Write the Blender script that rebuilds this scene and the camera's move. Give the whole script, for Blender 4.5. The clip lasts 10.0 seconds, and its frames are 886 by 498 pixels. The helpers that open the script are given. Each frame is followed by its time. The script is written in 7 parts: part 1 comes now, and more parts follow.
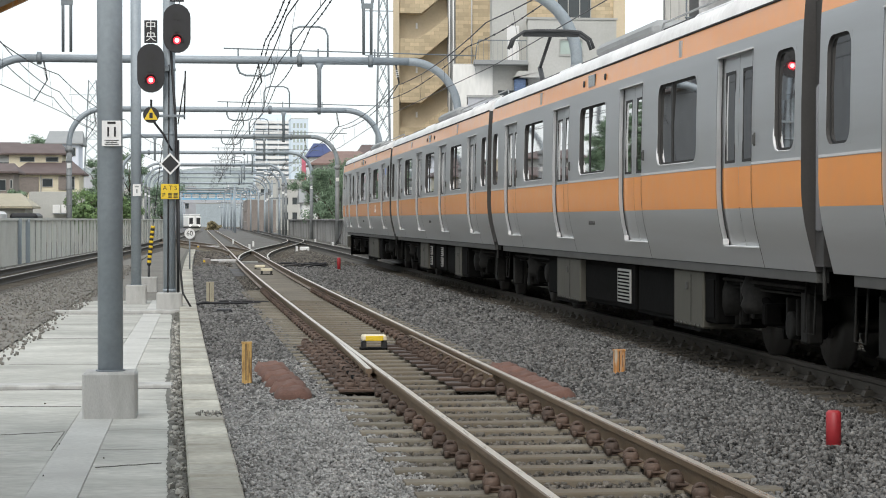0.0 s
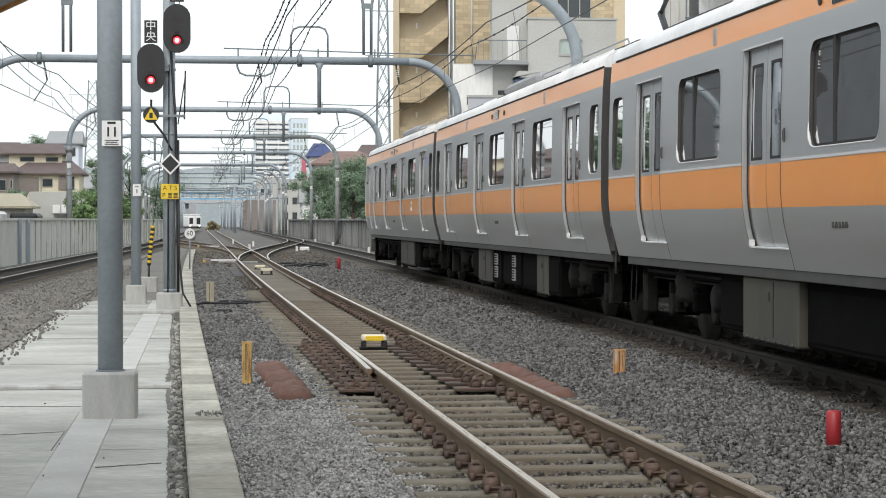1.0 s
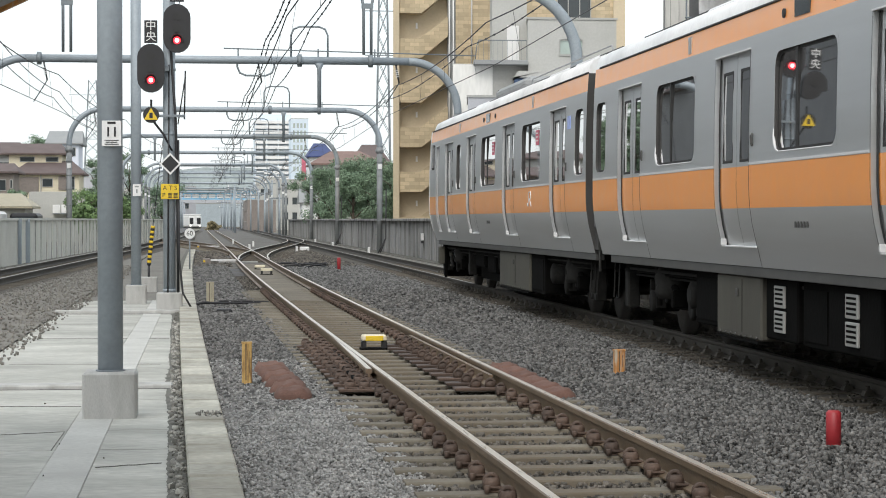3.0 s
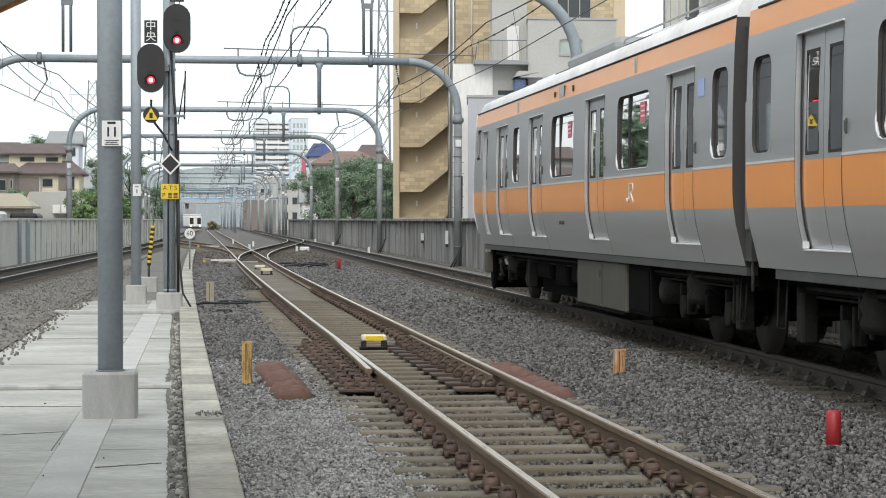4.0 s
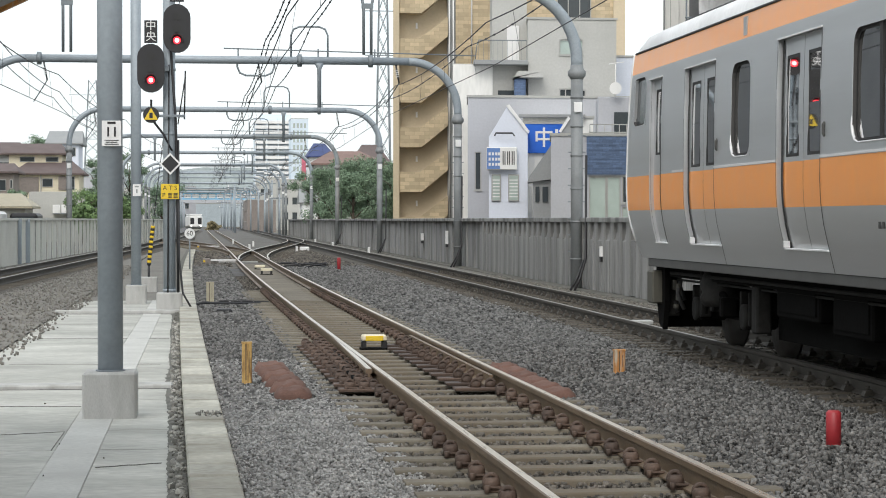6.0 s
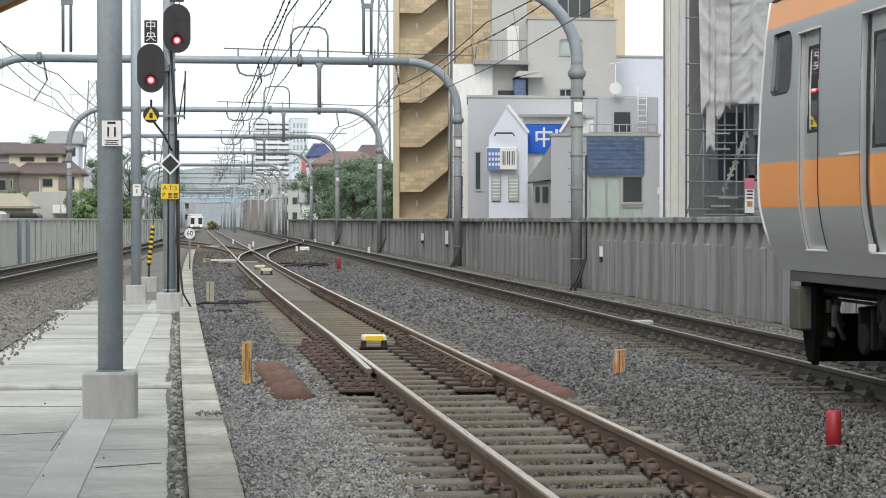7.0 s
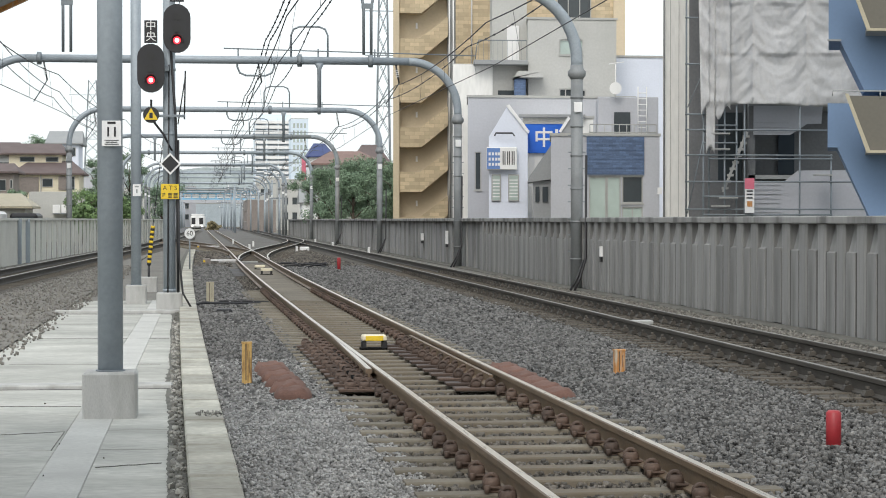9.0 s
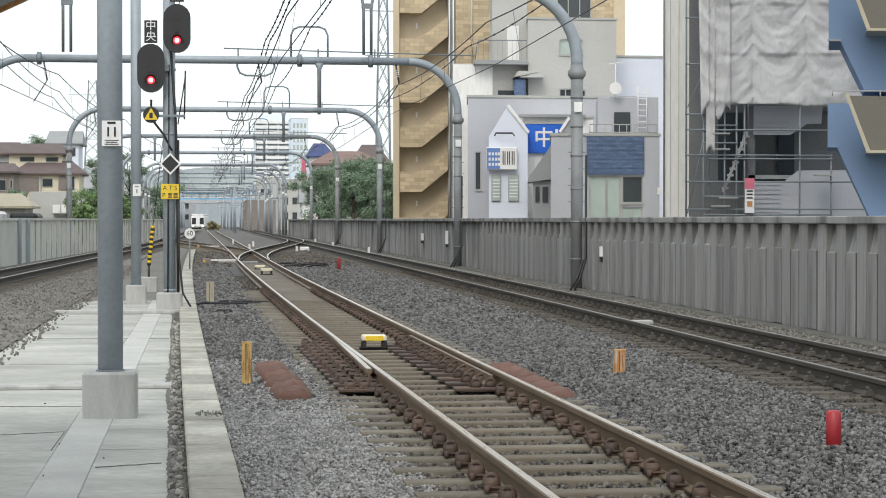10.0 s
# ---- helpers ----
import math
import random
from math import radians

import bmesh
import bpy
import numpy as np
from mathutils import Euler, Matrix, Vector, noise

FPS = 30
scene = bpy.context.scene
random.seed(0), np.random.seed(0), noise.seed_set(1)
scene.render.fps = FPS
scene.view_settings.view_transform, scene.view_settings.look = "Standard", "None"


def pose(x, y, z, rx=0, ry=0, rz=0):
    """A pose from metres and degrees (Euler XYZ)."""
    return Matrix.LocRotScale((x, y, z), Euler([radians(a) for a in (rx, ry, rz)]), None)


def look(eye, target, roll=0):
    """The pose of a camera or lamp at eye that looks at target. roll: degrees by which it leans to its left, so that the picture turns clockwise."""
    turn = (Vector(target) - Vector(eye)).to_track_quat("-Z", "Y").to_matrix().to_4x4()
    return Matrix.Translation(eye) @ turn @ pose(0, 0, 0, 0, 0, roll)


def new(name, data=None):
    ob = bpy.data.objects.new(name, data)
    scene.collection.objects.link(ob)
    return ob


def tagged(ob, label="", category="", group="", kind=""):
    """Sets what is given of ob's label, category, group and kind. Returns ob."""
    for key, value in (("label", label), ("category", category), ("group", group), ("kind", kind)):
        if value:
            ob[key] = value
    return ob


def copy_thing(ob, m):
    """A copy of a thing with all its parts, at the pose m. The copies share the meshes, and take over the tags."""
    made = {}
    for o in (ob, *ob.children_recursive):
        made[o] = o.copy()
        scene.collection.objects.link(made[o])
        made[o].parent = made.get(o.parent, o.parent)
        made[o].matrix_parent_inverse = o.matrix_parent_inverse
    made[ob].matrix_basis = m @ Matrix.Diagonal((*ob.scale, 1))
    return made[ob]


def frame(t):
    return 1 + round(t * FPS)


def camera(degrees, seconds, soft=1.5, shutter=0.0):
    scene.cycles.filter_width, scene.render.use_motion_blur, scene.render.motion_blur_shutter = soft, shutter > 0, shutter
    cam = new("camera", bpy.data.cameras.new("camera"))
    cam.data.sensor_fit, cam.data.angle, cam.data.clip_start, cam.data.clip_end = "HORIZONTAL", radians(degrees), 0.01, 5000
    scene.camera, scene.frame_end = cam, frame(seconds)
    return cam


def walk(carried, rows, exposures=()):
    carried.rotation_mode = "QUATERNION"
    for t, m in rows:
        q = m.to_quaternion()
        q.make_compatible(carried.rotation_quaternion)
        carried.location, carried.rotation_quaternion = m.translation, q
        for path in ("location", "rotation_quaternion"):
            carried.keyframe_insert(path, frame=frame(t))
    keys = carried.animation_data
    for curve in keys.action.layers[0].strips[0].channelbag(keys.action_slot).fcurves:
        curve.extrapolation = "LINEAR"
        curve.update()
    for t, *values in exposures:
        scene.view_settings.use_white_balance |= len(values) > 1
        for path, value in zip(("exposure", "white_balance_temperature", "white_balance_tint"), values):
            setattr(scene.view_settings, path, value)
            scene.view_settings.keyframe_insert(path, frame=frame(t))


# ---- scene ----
# camera: hand-held still on the platform end, looking down the line
cam = camera(24.8, 10.0, soft=1.0)
EYE = (0.0, 0.0, 1.465)
YAW, PITCH = 0.1181, 0.0145
AIM = (math.sin(YAW) * 10, math.cos(YAW) * 10, EYE[2] - math.tan(PITCH) * 10)
walk(cam, [(0.0, look(EYE, AIM)), (10.0, look(EYE, AIM))])

# bright overcast sky, weak wide sun
world = bpy.data.worlds.new("world")
scene.world = world
world.use_nodes = True
wn, wl = world.node_tree.nodes, world.node_tree.links
wn.clear()
sky = wn.new("ShaderNodeTexSky")
sky.sky_type, sky.sun_disc = "NISHITA", False
sky.sun_elevation, sky.sun_rotation = radians(43), radians(200)
sky.dust_density = 4.0
bg_sky, bg_cloud, bg_sum, w_out = (wn.new(k) for k in ("ShaderNodeBackground", "ShaderNodeBackground", "ShaderNodeAddShader", "ShaderNodeOutputWorld"))
bg_sky.inputs["Strength"].default_value = 0.05
bg_cloud.inputs["Color"].default_value = (0.935, 0.985, 1.0, 1)
bg_cloud.inputs["Strength"].default_value = 1.0
wl.new(sky.outputs[0], bg_sky.inputs["Color"])
wl.new(bg_sky.outputs[0], bg_sum.inputs[0])
wl.new(bg_cloud.outputs[0], bg_sum.inputs[1])
wl.new(bg_sum.outputs[0], w_out.inputs["Surface"])
sun_data = bpy.data.lights.new("sun", "SUN")
sun_data.energy, sun_data.angle, sun_data.color = 1.1, radians(25), (1.0, 0.985, 0.96)
sun = new("sun", sun_data)
sun.matrix_world = look((-16, -42, 42), (0, 0, 0))
scene.view_settings.exposure = 0.0


# ---- materials ----
def mat(name, color, rough=0.6, metal=0.0, var=0.15, scale=3.0, fine=40.0, bump=0.15, stain=None, stain_amount=0.0, rand=0.0, stretch=(1, 1, 1), coat=0.0, island=False, spec=0.5, coat_rough=0.3, stain_range=(0.48, 0.68), tiles=None):
    m = bpy.data.materials.new(name)
    m.use_nodes = True
    n, l = m.node_tree.nodes, m.node_tree.links
    p = n["Principled BSDF"]
    tc = n.new("ShaderNodeTexCoord")
    mp = n.new("ShaderNodeMapping")
    mp.inputs["Scale"].default_value = stretch
    l.new(tc.outputs["Object"], mp.inputs["Vector"])
    big, small = n.new("ShaderNodeTexNoise"), n.new("ShaderNodeTexNoise")
    big.inputs["Scale"].default_value, big.inputs["Detail"].default_value = scale, 5
    small.inputs["Scale"].default_value, small.inputs["Detail"].default_value = fine, 3
    l.new(mp.outputs[0], big.inputs["Vector"])
    l.new(mp.outputs[0], small.inputs["Vector"])
    add = n.new("ShaderNodeMath")
    add.operation = "ADD"
    l.new(big.outputs["Fac"], add.inputs[0])
    l.new(small.outputs["Fac"], add.inputs[1])
    rng = n.new("ShaderNodeMapRange")
    rng.inputs["From Min"].default_value, rng.inputs["From Max"].default_value = 0.6, 1.4
    rng.inputs["To Min"].default_value, rng.inputs["To Max"].default_value = 1 - var, 1 + var
    l.new(add.outputs[0], rng.inputs["Value"])
    value = rng.outputs[0]
    if rand:
        src = n.new("ShaderNodeNewGeometry" if island else "ShaderNodeObjectInfo")
        r2 = n.new("ShaderNodeMapRange")
        r2.inputs["To Min"].default_value, r2.inputs["To Max"].default_value = 1 - rand, 1 + rand
        l.new(src.outputs["Random Per Island" if island else "Random"], r2.inputs["Value"])
        mul = n.new("ShaderNodeMath")
        mul.operation = "MULTIPLY"
        l.new(value, mul.inputs[0])
        l.new(r2.outputs[0], mul.inputs[1])
        value = mul.outputs[0]
    col = n.new("ShaderNodeMix")
    col.data_type, col.blend_type = "RGBA", "MULTIPLY"
    col.inputs["Factor"].default_value = 1.0
    col.inputs["A"].default_value = (*color, 1)
    l.new(value, col.inputs["B"])
    out = col.outputs["Result"]
    if stain:
        st = n.new("ShaderNodeTexNoise")
        st.inputs["Scale"].default_value, st.inputs["Detail"].default_value = scale * 0.6, 8
        l.new(mp.outputs[0], st.inputs["Vector"])
        sr = n.new("ShaderNodeMapRange")
        sr.inputs["From Min"].default_value, sr.inputs["From Max"].default_value = stain_range
        sr.inputs["To Max"].default_value = stain_amount
        l.new(st.outputs["Fac"], sr.inputs["Value"])
        mx = n.new("ShaderNodeMix")
        mx.data_type = "RGBA"
        l.new(sr.outputs[0], mx.inputs["Factor"])
        l.new(out, mx.inputs["A"])
        mx.inputs["B"].default_value = (*stain, 1)
        out = mx.outputs["Result"]
    if tiles:
        turn = n.new("ShaderNodeMapping")
        turn.inputs["Rotation"].default_value = (radians(90), 0, 0)
        l.new(tc.outputs["Object"], turn.inputs["Vector"])
        br = n.new("ShaderNodeTexBrick")
        l.new(turn.outputs[0], br.inputs["Vector"])
        for key, v in (("Scale", 1.0), ("Brick Width", tiles[0]), ("Row Height", tiles[1]), ("Mortar Size", 0.008)):
            br.inputs[key].default_value = v
        for key, v in (("Color1", 0.78), ("Color2", 1.14), ("Mortar", 0.72)):
            br.inputs[key].default_value = (v, v, v, 1)
        mt = n.new("ShaderNodeMix")
        mt.data_type, mt.blend_type = "RGBA", "MULTIPLY"
        mt.inputs["Factor"].default_value = 1.0
        l.new(out, mt.inputs["A"])
        l.new(br.outputs["Color"], mt.inputs["B"])
        out = mt.outputs["Result"]
    l.new(out, p.inputs["Base Color"])
    rr = n.new("ShaderNodeMapRange")
    rr.inputs["To Min"].default_value, rr.inputs["To Max"].default_value = max(0, rough - 0.1), min(1, rough + 0.1)
    l.new(small.outputs["Fac"], rr.inputs["Value"])
    l.new(rr.outputs[0], p.inputs["Roughness"])
    p.inputs["Metallic"].default_value = metal
    p.inputs["Coat Weight"].default_value = coat
    p.inputs["Specular IOR Level"].default_value = spec
    p.inputs["Coat Roughness"].default_value = coat_rough
    if bump:
        b = n.new("ShaderNodeBump")
        b.inputs["Strength"].default_value, b.inputs["Distance"].default_value = bump, 0.01
        l.new(small.outputs["Fac"], b.inputs["Height"])
        l.new(b.outputs[0], p.inputs["Normal"])
    return m


def glow(name, color, strength):
    m = bpy.data.materials.new(name)
    m.use_nodes = True
    p = m.node_tree.nodes["Principled BSDF"]
    p.inputs["Base Color"].default_value = (*color, 1)
    p.inputs["Emission Color"].default_value = (*color, 1)
    p.inputs["Emission Strength"].default_value = strength
    return m


def glass(name, tint, gloss_ior=1.5):
    m = bpy.data.materials.new(name)
    m.use_nodes = True
    n, l = m.node_tree.nodes, m.node_tree.links
    n.clear()
    tr, gl, mx, fr, o = (n.new(k) for k in ("ShaderNodeBsdfTransparent", "ShaderNodeBsdfGlossy", "ShaderNodeMixShader", "ShaderNodeFresnel", "ShaderNodeOutputMaterial"))
    tr.inputs["Color"].default_value = (*tint, 1)
    gl.inputs["Roughness"].default_value = 0.02
    fr.inputs["IOR"].default_value = gloss_ior
    l.new(fr.outputs[0], mx.inputs[0])
    l.new(tr.outputs[0], mx.inputs[1])
    l.new(gl.outputs[0], mx.inputs[2])
    l.new(mx.outputs[0], o.inputs["Surface"])
    return m


M = dict(
    ballast=mat("ballast_stone", (0.132, 0.13, 0.124), 0.75, var=0.35, scale=8, fine=90, bump=0.6, rand=0.75, island=True),
    ballast_pale=mat("fresh_ballast_stone", (0.3, 0.298, 0.287), 0.85, var=0.3, scale=8, fine=90, bump=0.6, rand=0.45, island=True),
    ballast_dusty=mat("dusty_ballast", (0.2, 0.19, 0.168), 0.95, var=0.3, scale=0.8, fine=26, bump=0.8, rand=0.35, island=True),
    scaffold_wall=mat("darkened_wall", (0.17, 0.175, 0.18), 0.85, var=0.2, scale=0.6, fine=10, bump=0.1),
    stair_panel=mat("olive_stair_panel", (0.135, 0.127, 0.105), 0.7, var=0.12, scale=0.6, fine=10, bump=0.05),
    ballast_bed=mat("ballast_bed", (0.1, 0.1, 0.104), 0.95, var=0.55, scale=1.2, fine=22, bump=1.0, stain=(0.085, 0.072, 0.052), stain_amount=0.5),
    ballast_brown=mat("ballast_rusty", (0.08, 0.071, 0.058), 0.95, var=0.5, scale=1.0, fine=22, bump=1.0, rand=0.4, island=True),
    ballast_tinted=mat("rust_tinted_ballast", (0.115, 0.104, 0.088), 0.85, var=0.35, scale=8, fine=90, bump=0.6, rand=0.7, island=True),
    rubble=mat("broken_concrete", (0.26, 0.255, 0.23), 0.9, var=0.35, scale=8, fine=60, bump=0.6, rand=0.6, island=True),
    track_dust=mat("brown_track_dust", (0.165, 0.145, 0.112), 0.95, var=0.35, scale=1.5, fine=24, bump=0.8, stain=(0.09, 0.078, 0.06), stain_amount=0.6),
    yard=mat("junction_ballast", (0.125, 0.12, 0.11), 0.95, var=0.5, scale=0.6, fine=9, bump=1.0, stain=(0.075, 0.068, 0.056), stain_amount=0.6),
    earth=mat("earth", (0.16, 0.15, 0.12), 0.95, var=0.3, scale=0.3, fine=4, bump=0.5),
    slab=mat("slab_concrete", (0.47, 0.47, 0.43), 0.88, var=0.3, scale=1.3, fine=18, bump=0.3, stain=(0.24, 0.24, 0.215), stain_amount=0.6, rand=0.05, stretch=(0.55, 1.2, 1), stain_range=(0.42, 0.68)),
    trough=mat("trough_concrete", (0.5, 0.5, 0.47), 0.85, var=0.15, scale=2, fine=30, bump=0.2, stain=(0.4, 0.4, 0.38), stain_amount=0.5),
    joint=mat("dark_joint", (0.085, 0.083, 0.078), 0.9, var=0.3, scale=3, fine=30, bump=0.3),
    tan=mat("tan_stringer", (0.42, 0.38, 0.28), 0.6, var=0.12, scale=3, fine=20, bump=0.05),
    kerb=mat("kerb_concrete", (0.41, 0.4, 0.345), 0.88, var=0.3, scale=2.5, fine=18, bump=0.35, stain=(0.24, 0.225, 0.18), stain_amount=0.75, rand=0.2),
    block=mat("block_concrete", (0.44, 0.44, 0.425), 0.85, var=0.15, scale=3, fine=50, bump=0.3, stain=(0.27, 0.27, 0.25), stain_amount=0.7, stretch=(3, 3, 0.8)),
    dirt=mat("gutter_dirt", (0.12, 0.118, 0.102), 0.95, var=0.5, scale=3, fine=30, bump=0.8),
    rail=mat("rusty_rail", (0.142, 0.1, 0.062), 0.55, var=0.3, scale=3, fine=60, bump=0.25),
    rail_dark=mat("dark_rail", (0.05, 0.044, 0.036), 0.75, var=0.3, scale=3, fine=60, bump=0.25),
    railtop=mat("polished_rail_head", (0.62, 0.56, 0.47), 0.3, metal=1.0, var=0.1, scale=2, fine=30, bump=0.03, stretch=(1, 0.1, 1)),
    railtop_dull=mat("worn_rail_head", (0.27, 0.25, 0.22), 0.45, metal=0.9, var=0.15, scale=2, fine=30, bump=0.05, stretch=(1, 0.1, 1)),
    clip_dark=mat("dark_clip", (0.065, 0.058, 0.048), 0.75, var=0.3, scale=12, fine=80, bump=0.3, rand=0.3),
    clip=mat("rusty_clip", (0.075, 0.049, 0.036), 0.7, var=0.35, scale=12, fine=80, bump=0.3, rand=0.3),
    sleeper=mat("sleeper_concrete", (0.17, 0.152, 0.118), 0.9, var=0.2, scale=3, fine=40, bump=0.4, stain=(0.13, 0.1, 0.065), stain_amount=0.7, rand=0.22),
    sleeper_dark=mat("sleeper_oiled", (0.08, 0.068, 0.052), 0.9, var=0.3, scale=3, fine=40, bump=0.4, rand=0.2),
    galv=mat("galvanised_steel", (0.32, 0.365, 0.4), 0.5, metal=0.1, var=0.14, scale=2.5, fine=22, bump=0.08, stain=(0.24, 0.275, 0.3), stain_amount=0.5),
    galv_post=mat("weathered_post", (0.24, 0.255, 0.26), 0.6, metal=0.15, var=0.14, scale=2, fine=25, bump=0.08, stain=(0.14, 0.15, 0.15), stain_amount=0.5),
    galv_dark=mat("weathered_steel", (0.22, 0.25, 0.27), 0.55, metal=0.3, var=0.15, scale=2, fine=25, bump=0.08),
    wire=mat("wire_metal", (0.06, 0.062, 0.065), 0.6, metal=0.4, var=0.2, bump=0),
    insul=mat("porcelain", (0.75, 0.76, 0.76), 0.3, var=0.05, bump=0),
    black=mat("black_paint", (0.018, 0.018, 0.02), 0.5, var=0.2, bump=0.05),
    # Near-black colours: soot and the shade under the car floor together.
    dark=mat("underfloor_near_black", (0.0055, 0.0054, 0.0051), 0.9, var=0.4, scale=3, fine=20, bump=0.3, spec=0.06),
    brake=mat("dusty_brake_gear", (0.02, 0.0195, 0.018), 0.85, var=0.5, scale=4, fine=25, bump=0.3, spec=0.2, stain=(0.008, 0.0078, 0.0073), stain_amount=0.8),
    wheel=mat("worn_wheel_steel", (0.04, 0.038, 0.035), 0.5, metal=0.3, var=0.25, scale=4, fine=25, bump=0.1),
    sole=mat("dull_sole_bar", (0.075, 0.075, 0.071), 0.7, var=0.25, scale=2, fine=20, bump=0.1),
    gap_shield=mat("grey_gap_shield", (0.25, 0.25, 0.265), 0.6, var=0.12, bump=0.05),
    under=mat("underfloor_box", (0.076, 0.073, 0.058), 0.7, var=0.25, scale=2, fine=20, bump=0.15, stain=(0.055, 0.05, 0.042), stain_amount=0.7, stretch=(1, 1, 0.4)),
    steel=mat("brushed_stainless", (0.6, 0.615, 0.625), 0.42, metal=0.75, var=0.05, scale=0.8, fine=12, bump=0, stain=(0.43, 0.43, 0.41), stain_amount=0.4, stretch=(1, 0.15, 3)),
    orange=mat("orange_band", (0.92, 0.355, 0.085), 0.35, var=0.05, scale=0.8, fine=6, bump=0, spec=0.4, coat=0.35, coat_rough=0.12),
    line=mat("bright_trim_and_glint", (0.72, 0.72, 0.72), 0.4, metal=0.15, var=0.05, bump=0),
    roof=mat("roof_paint", (0.8, 0.8, 0.8), 0.4, var=0.1, scale=1.5, fine=15, bump=0.05, stain=(0.4, 0.4, 0.4), stain_amount=0.4),
    ac=mat("roof_unit_paint", (0.3, 0.31, 0.31), 0.6, var=0.12, bump=0.05),
    white=mat("white_paint", (0.78, 0.78, 0.77), 0.45, var=0.05, bump=0.03),
    rubber=mat("gangway_rubber", (0.058, 0.056, 0.054), 0.75, var=0.2, bump=0.1),
    seal=mat("door_seal", (0.025, 0.025, 0.025), 0.7, var=0.2, bump=0),
    interior=mat("interior_panel", (0.11, 0.11, 0.108), 0.7, var=0.08, bump=0),
    seat=mat("seat_fabric", (0.08, 0.025, 0.022), 0.9, var=0.2, bump=0.1),
    pink=mat("pink_sticker", (0.62, 0.16, 0.22), 0.6, var=0.08, bump=0),
    winglass=glass("train_glass", (0.22, 0.245, 0.245), 1.12),
    doorglass=glass("door_glass", (0.2, 0.22, 0.22), 1.5),
    fence=mat("fence_panel", (0.28, 0.28, 0.272), 0.75, var=0.12, scale=1.2, fine=20, bump=0.1, stain=(0.13, 0.13, 0.124), stain_amount=0.9, rand=0.2, stretch=(2.5, 2.5, 0.35), stain_range=(0.46, 0.62)),
    fence_left=mat("fence_panel_beige", (0.7, 0.7, 0.65), 0.75, var=0.12, scale=1.2, fine=20, bump=0.1, rand=0.06),
    beige=mat("beige_tile", (0.53, 0.43, 0.28), 0.7, var=0.12, scale=0.7, fine=5, bump=0.15, stain=(0.44, 0.34, 0.22), stain_amount=0.3, tiles=(0.62, 0.24)),
    beige_smooth=mat("beige_render", (0.56, 0.47, 0.33), 0.8, var=0.08, scale=0.5, fine=8, bump=0.08),
    conc_wall=mat("grey_render", (0.47, 0.47, 0.445), 0.85, var=0.1, scale=0.4, fine=8, bump=0.1, stain=(0.36, 0.36, 0.33), stain_amount=0.5),
    pale=mat("pale_blue_wall", (0.7, 0.74, 0.83), 0.7, var=0.06, scale=0.5, fine=10, bump=0.06),
    grey=mat("grey_wall", (0.45, 0.46, 0.49), 0.75, var=0.08, scale=0.5, fine=10, bump=0.08),
    greydark=mat("grey_wall_dark", (0.3, 0.31, 0.31), 0.8, var=0.1, scale=0.6, fine=10, bump=0.1),
    navy=mat("navy_siding", (0.095, 0.145, 0.25), 0.6, tiles=(0.3, 0.1), var=0.2, scale=1, fine=12, bump=0.2),
    bluewall=mat("blue_wall", (0.165, 0.25, 0.39), 0.75, var=0.06, scale=0.5, fine=10, bump=0.06),
    sheet=mat("scaffold_sheet", (0.54, 0.54, 0.535), 0.85, var=0.1, scale=0.9, fine=10, bump=0.2, stain=(0.42, 0.42, 0.41), stain_amount=0.4),
    cladding=mat("white_cladding", (0.82, 0.815, 0.78), 0.6, var=0.1, scale=0.5, fine=8, bump=0.05, stretch=(1, 1, 0.2)),
    paleblue=mat("faded_blue_sign", (0.13, 0.24, 0.52), 0.5, var=0.08, bump=0),
    bluesign=mat("blue_sign", (0.02, 0.13, 0.6), 0.4, var=0.05, bump=0),
    redroof=mat("red_roof", (0.22, 0.145, 0.125), 0.8, var=0.2, scale=1, fine=8, bump=0.3),
    brownroof=mat("brown_roof", (0.13, 0.1, 0.095), 0.8, var=0.2, scale=1, fine=8, bump=0.3),
    blueroof=mat("blue_roof", (0.04, 0.06, 0.17), 0.6, var=0.15, scale=1, fine=8, bump=0.2),
    cream=mat("cream_wall", (0.72, 0.66, 0.5), 0.8, var=0.08, scale=0.6, fine=8, bump=0.08),
    pane=mat("dark_pane", (0.05, 0.06, 0.065), 0.12, var=0.1, bump=0),
    pane_pale=mat("curtained_pane", (0.42, 0.5, 0.46), 0.15, var=0.15, scale=1.5, bump=0, coat=0.4),
    frame=mat("window_frame", (0.42, 0.42, 0.4), 0.5, metal=0.3, var=0.05, bump=0),
    brownwall=mat("brown_wall", (0.24, 0.21, 0.19), 0.85, var=0.2, scale=0.6, fine=6, bump=0.1),
    murk=mat("haze_grey", (0.36, 0.41, 0.44), 0.8, var=0.2, scale=0.3, fine=2, bump=0),
    bridge=mat("sky_blue_paint", (0.3, 0.6, 0.82), 0.6, var=0.15, scale=0.2, fine=2, bump=0),
    bluetag=mat("blue_tag", (0.4, 0.5, 0.85), 0.5, var=0.03, bump=0),
    # Hill and tower colours are pale and bluish: distance haze is mixed in.
    hill=mat("hazed_woods", (0.42, 0.48, 0.49), 0.9, var=0.3, scale=0.05, fine=0.4, bump=0),
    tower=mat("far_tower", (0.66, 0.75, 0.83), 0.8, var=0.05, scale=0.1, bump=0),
    # Foliage green is paled to carry distance haze.
    leaf=mat("leaves", (0.18, 0.26, 0.17), 0.75, var=0.3, scale=1.5, fine=10, bump=0, rand=0.5, island=True),
    leaf_dry=mat("dry_leaves", (0.3, 0.26, 0.15), 0.8, var=0.3, scale=1.5, fine=10, bump=0, rand=0.5, island=True),
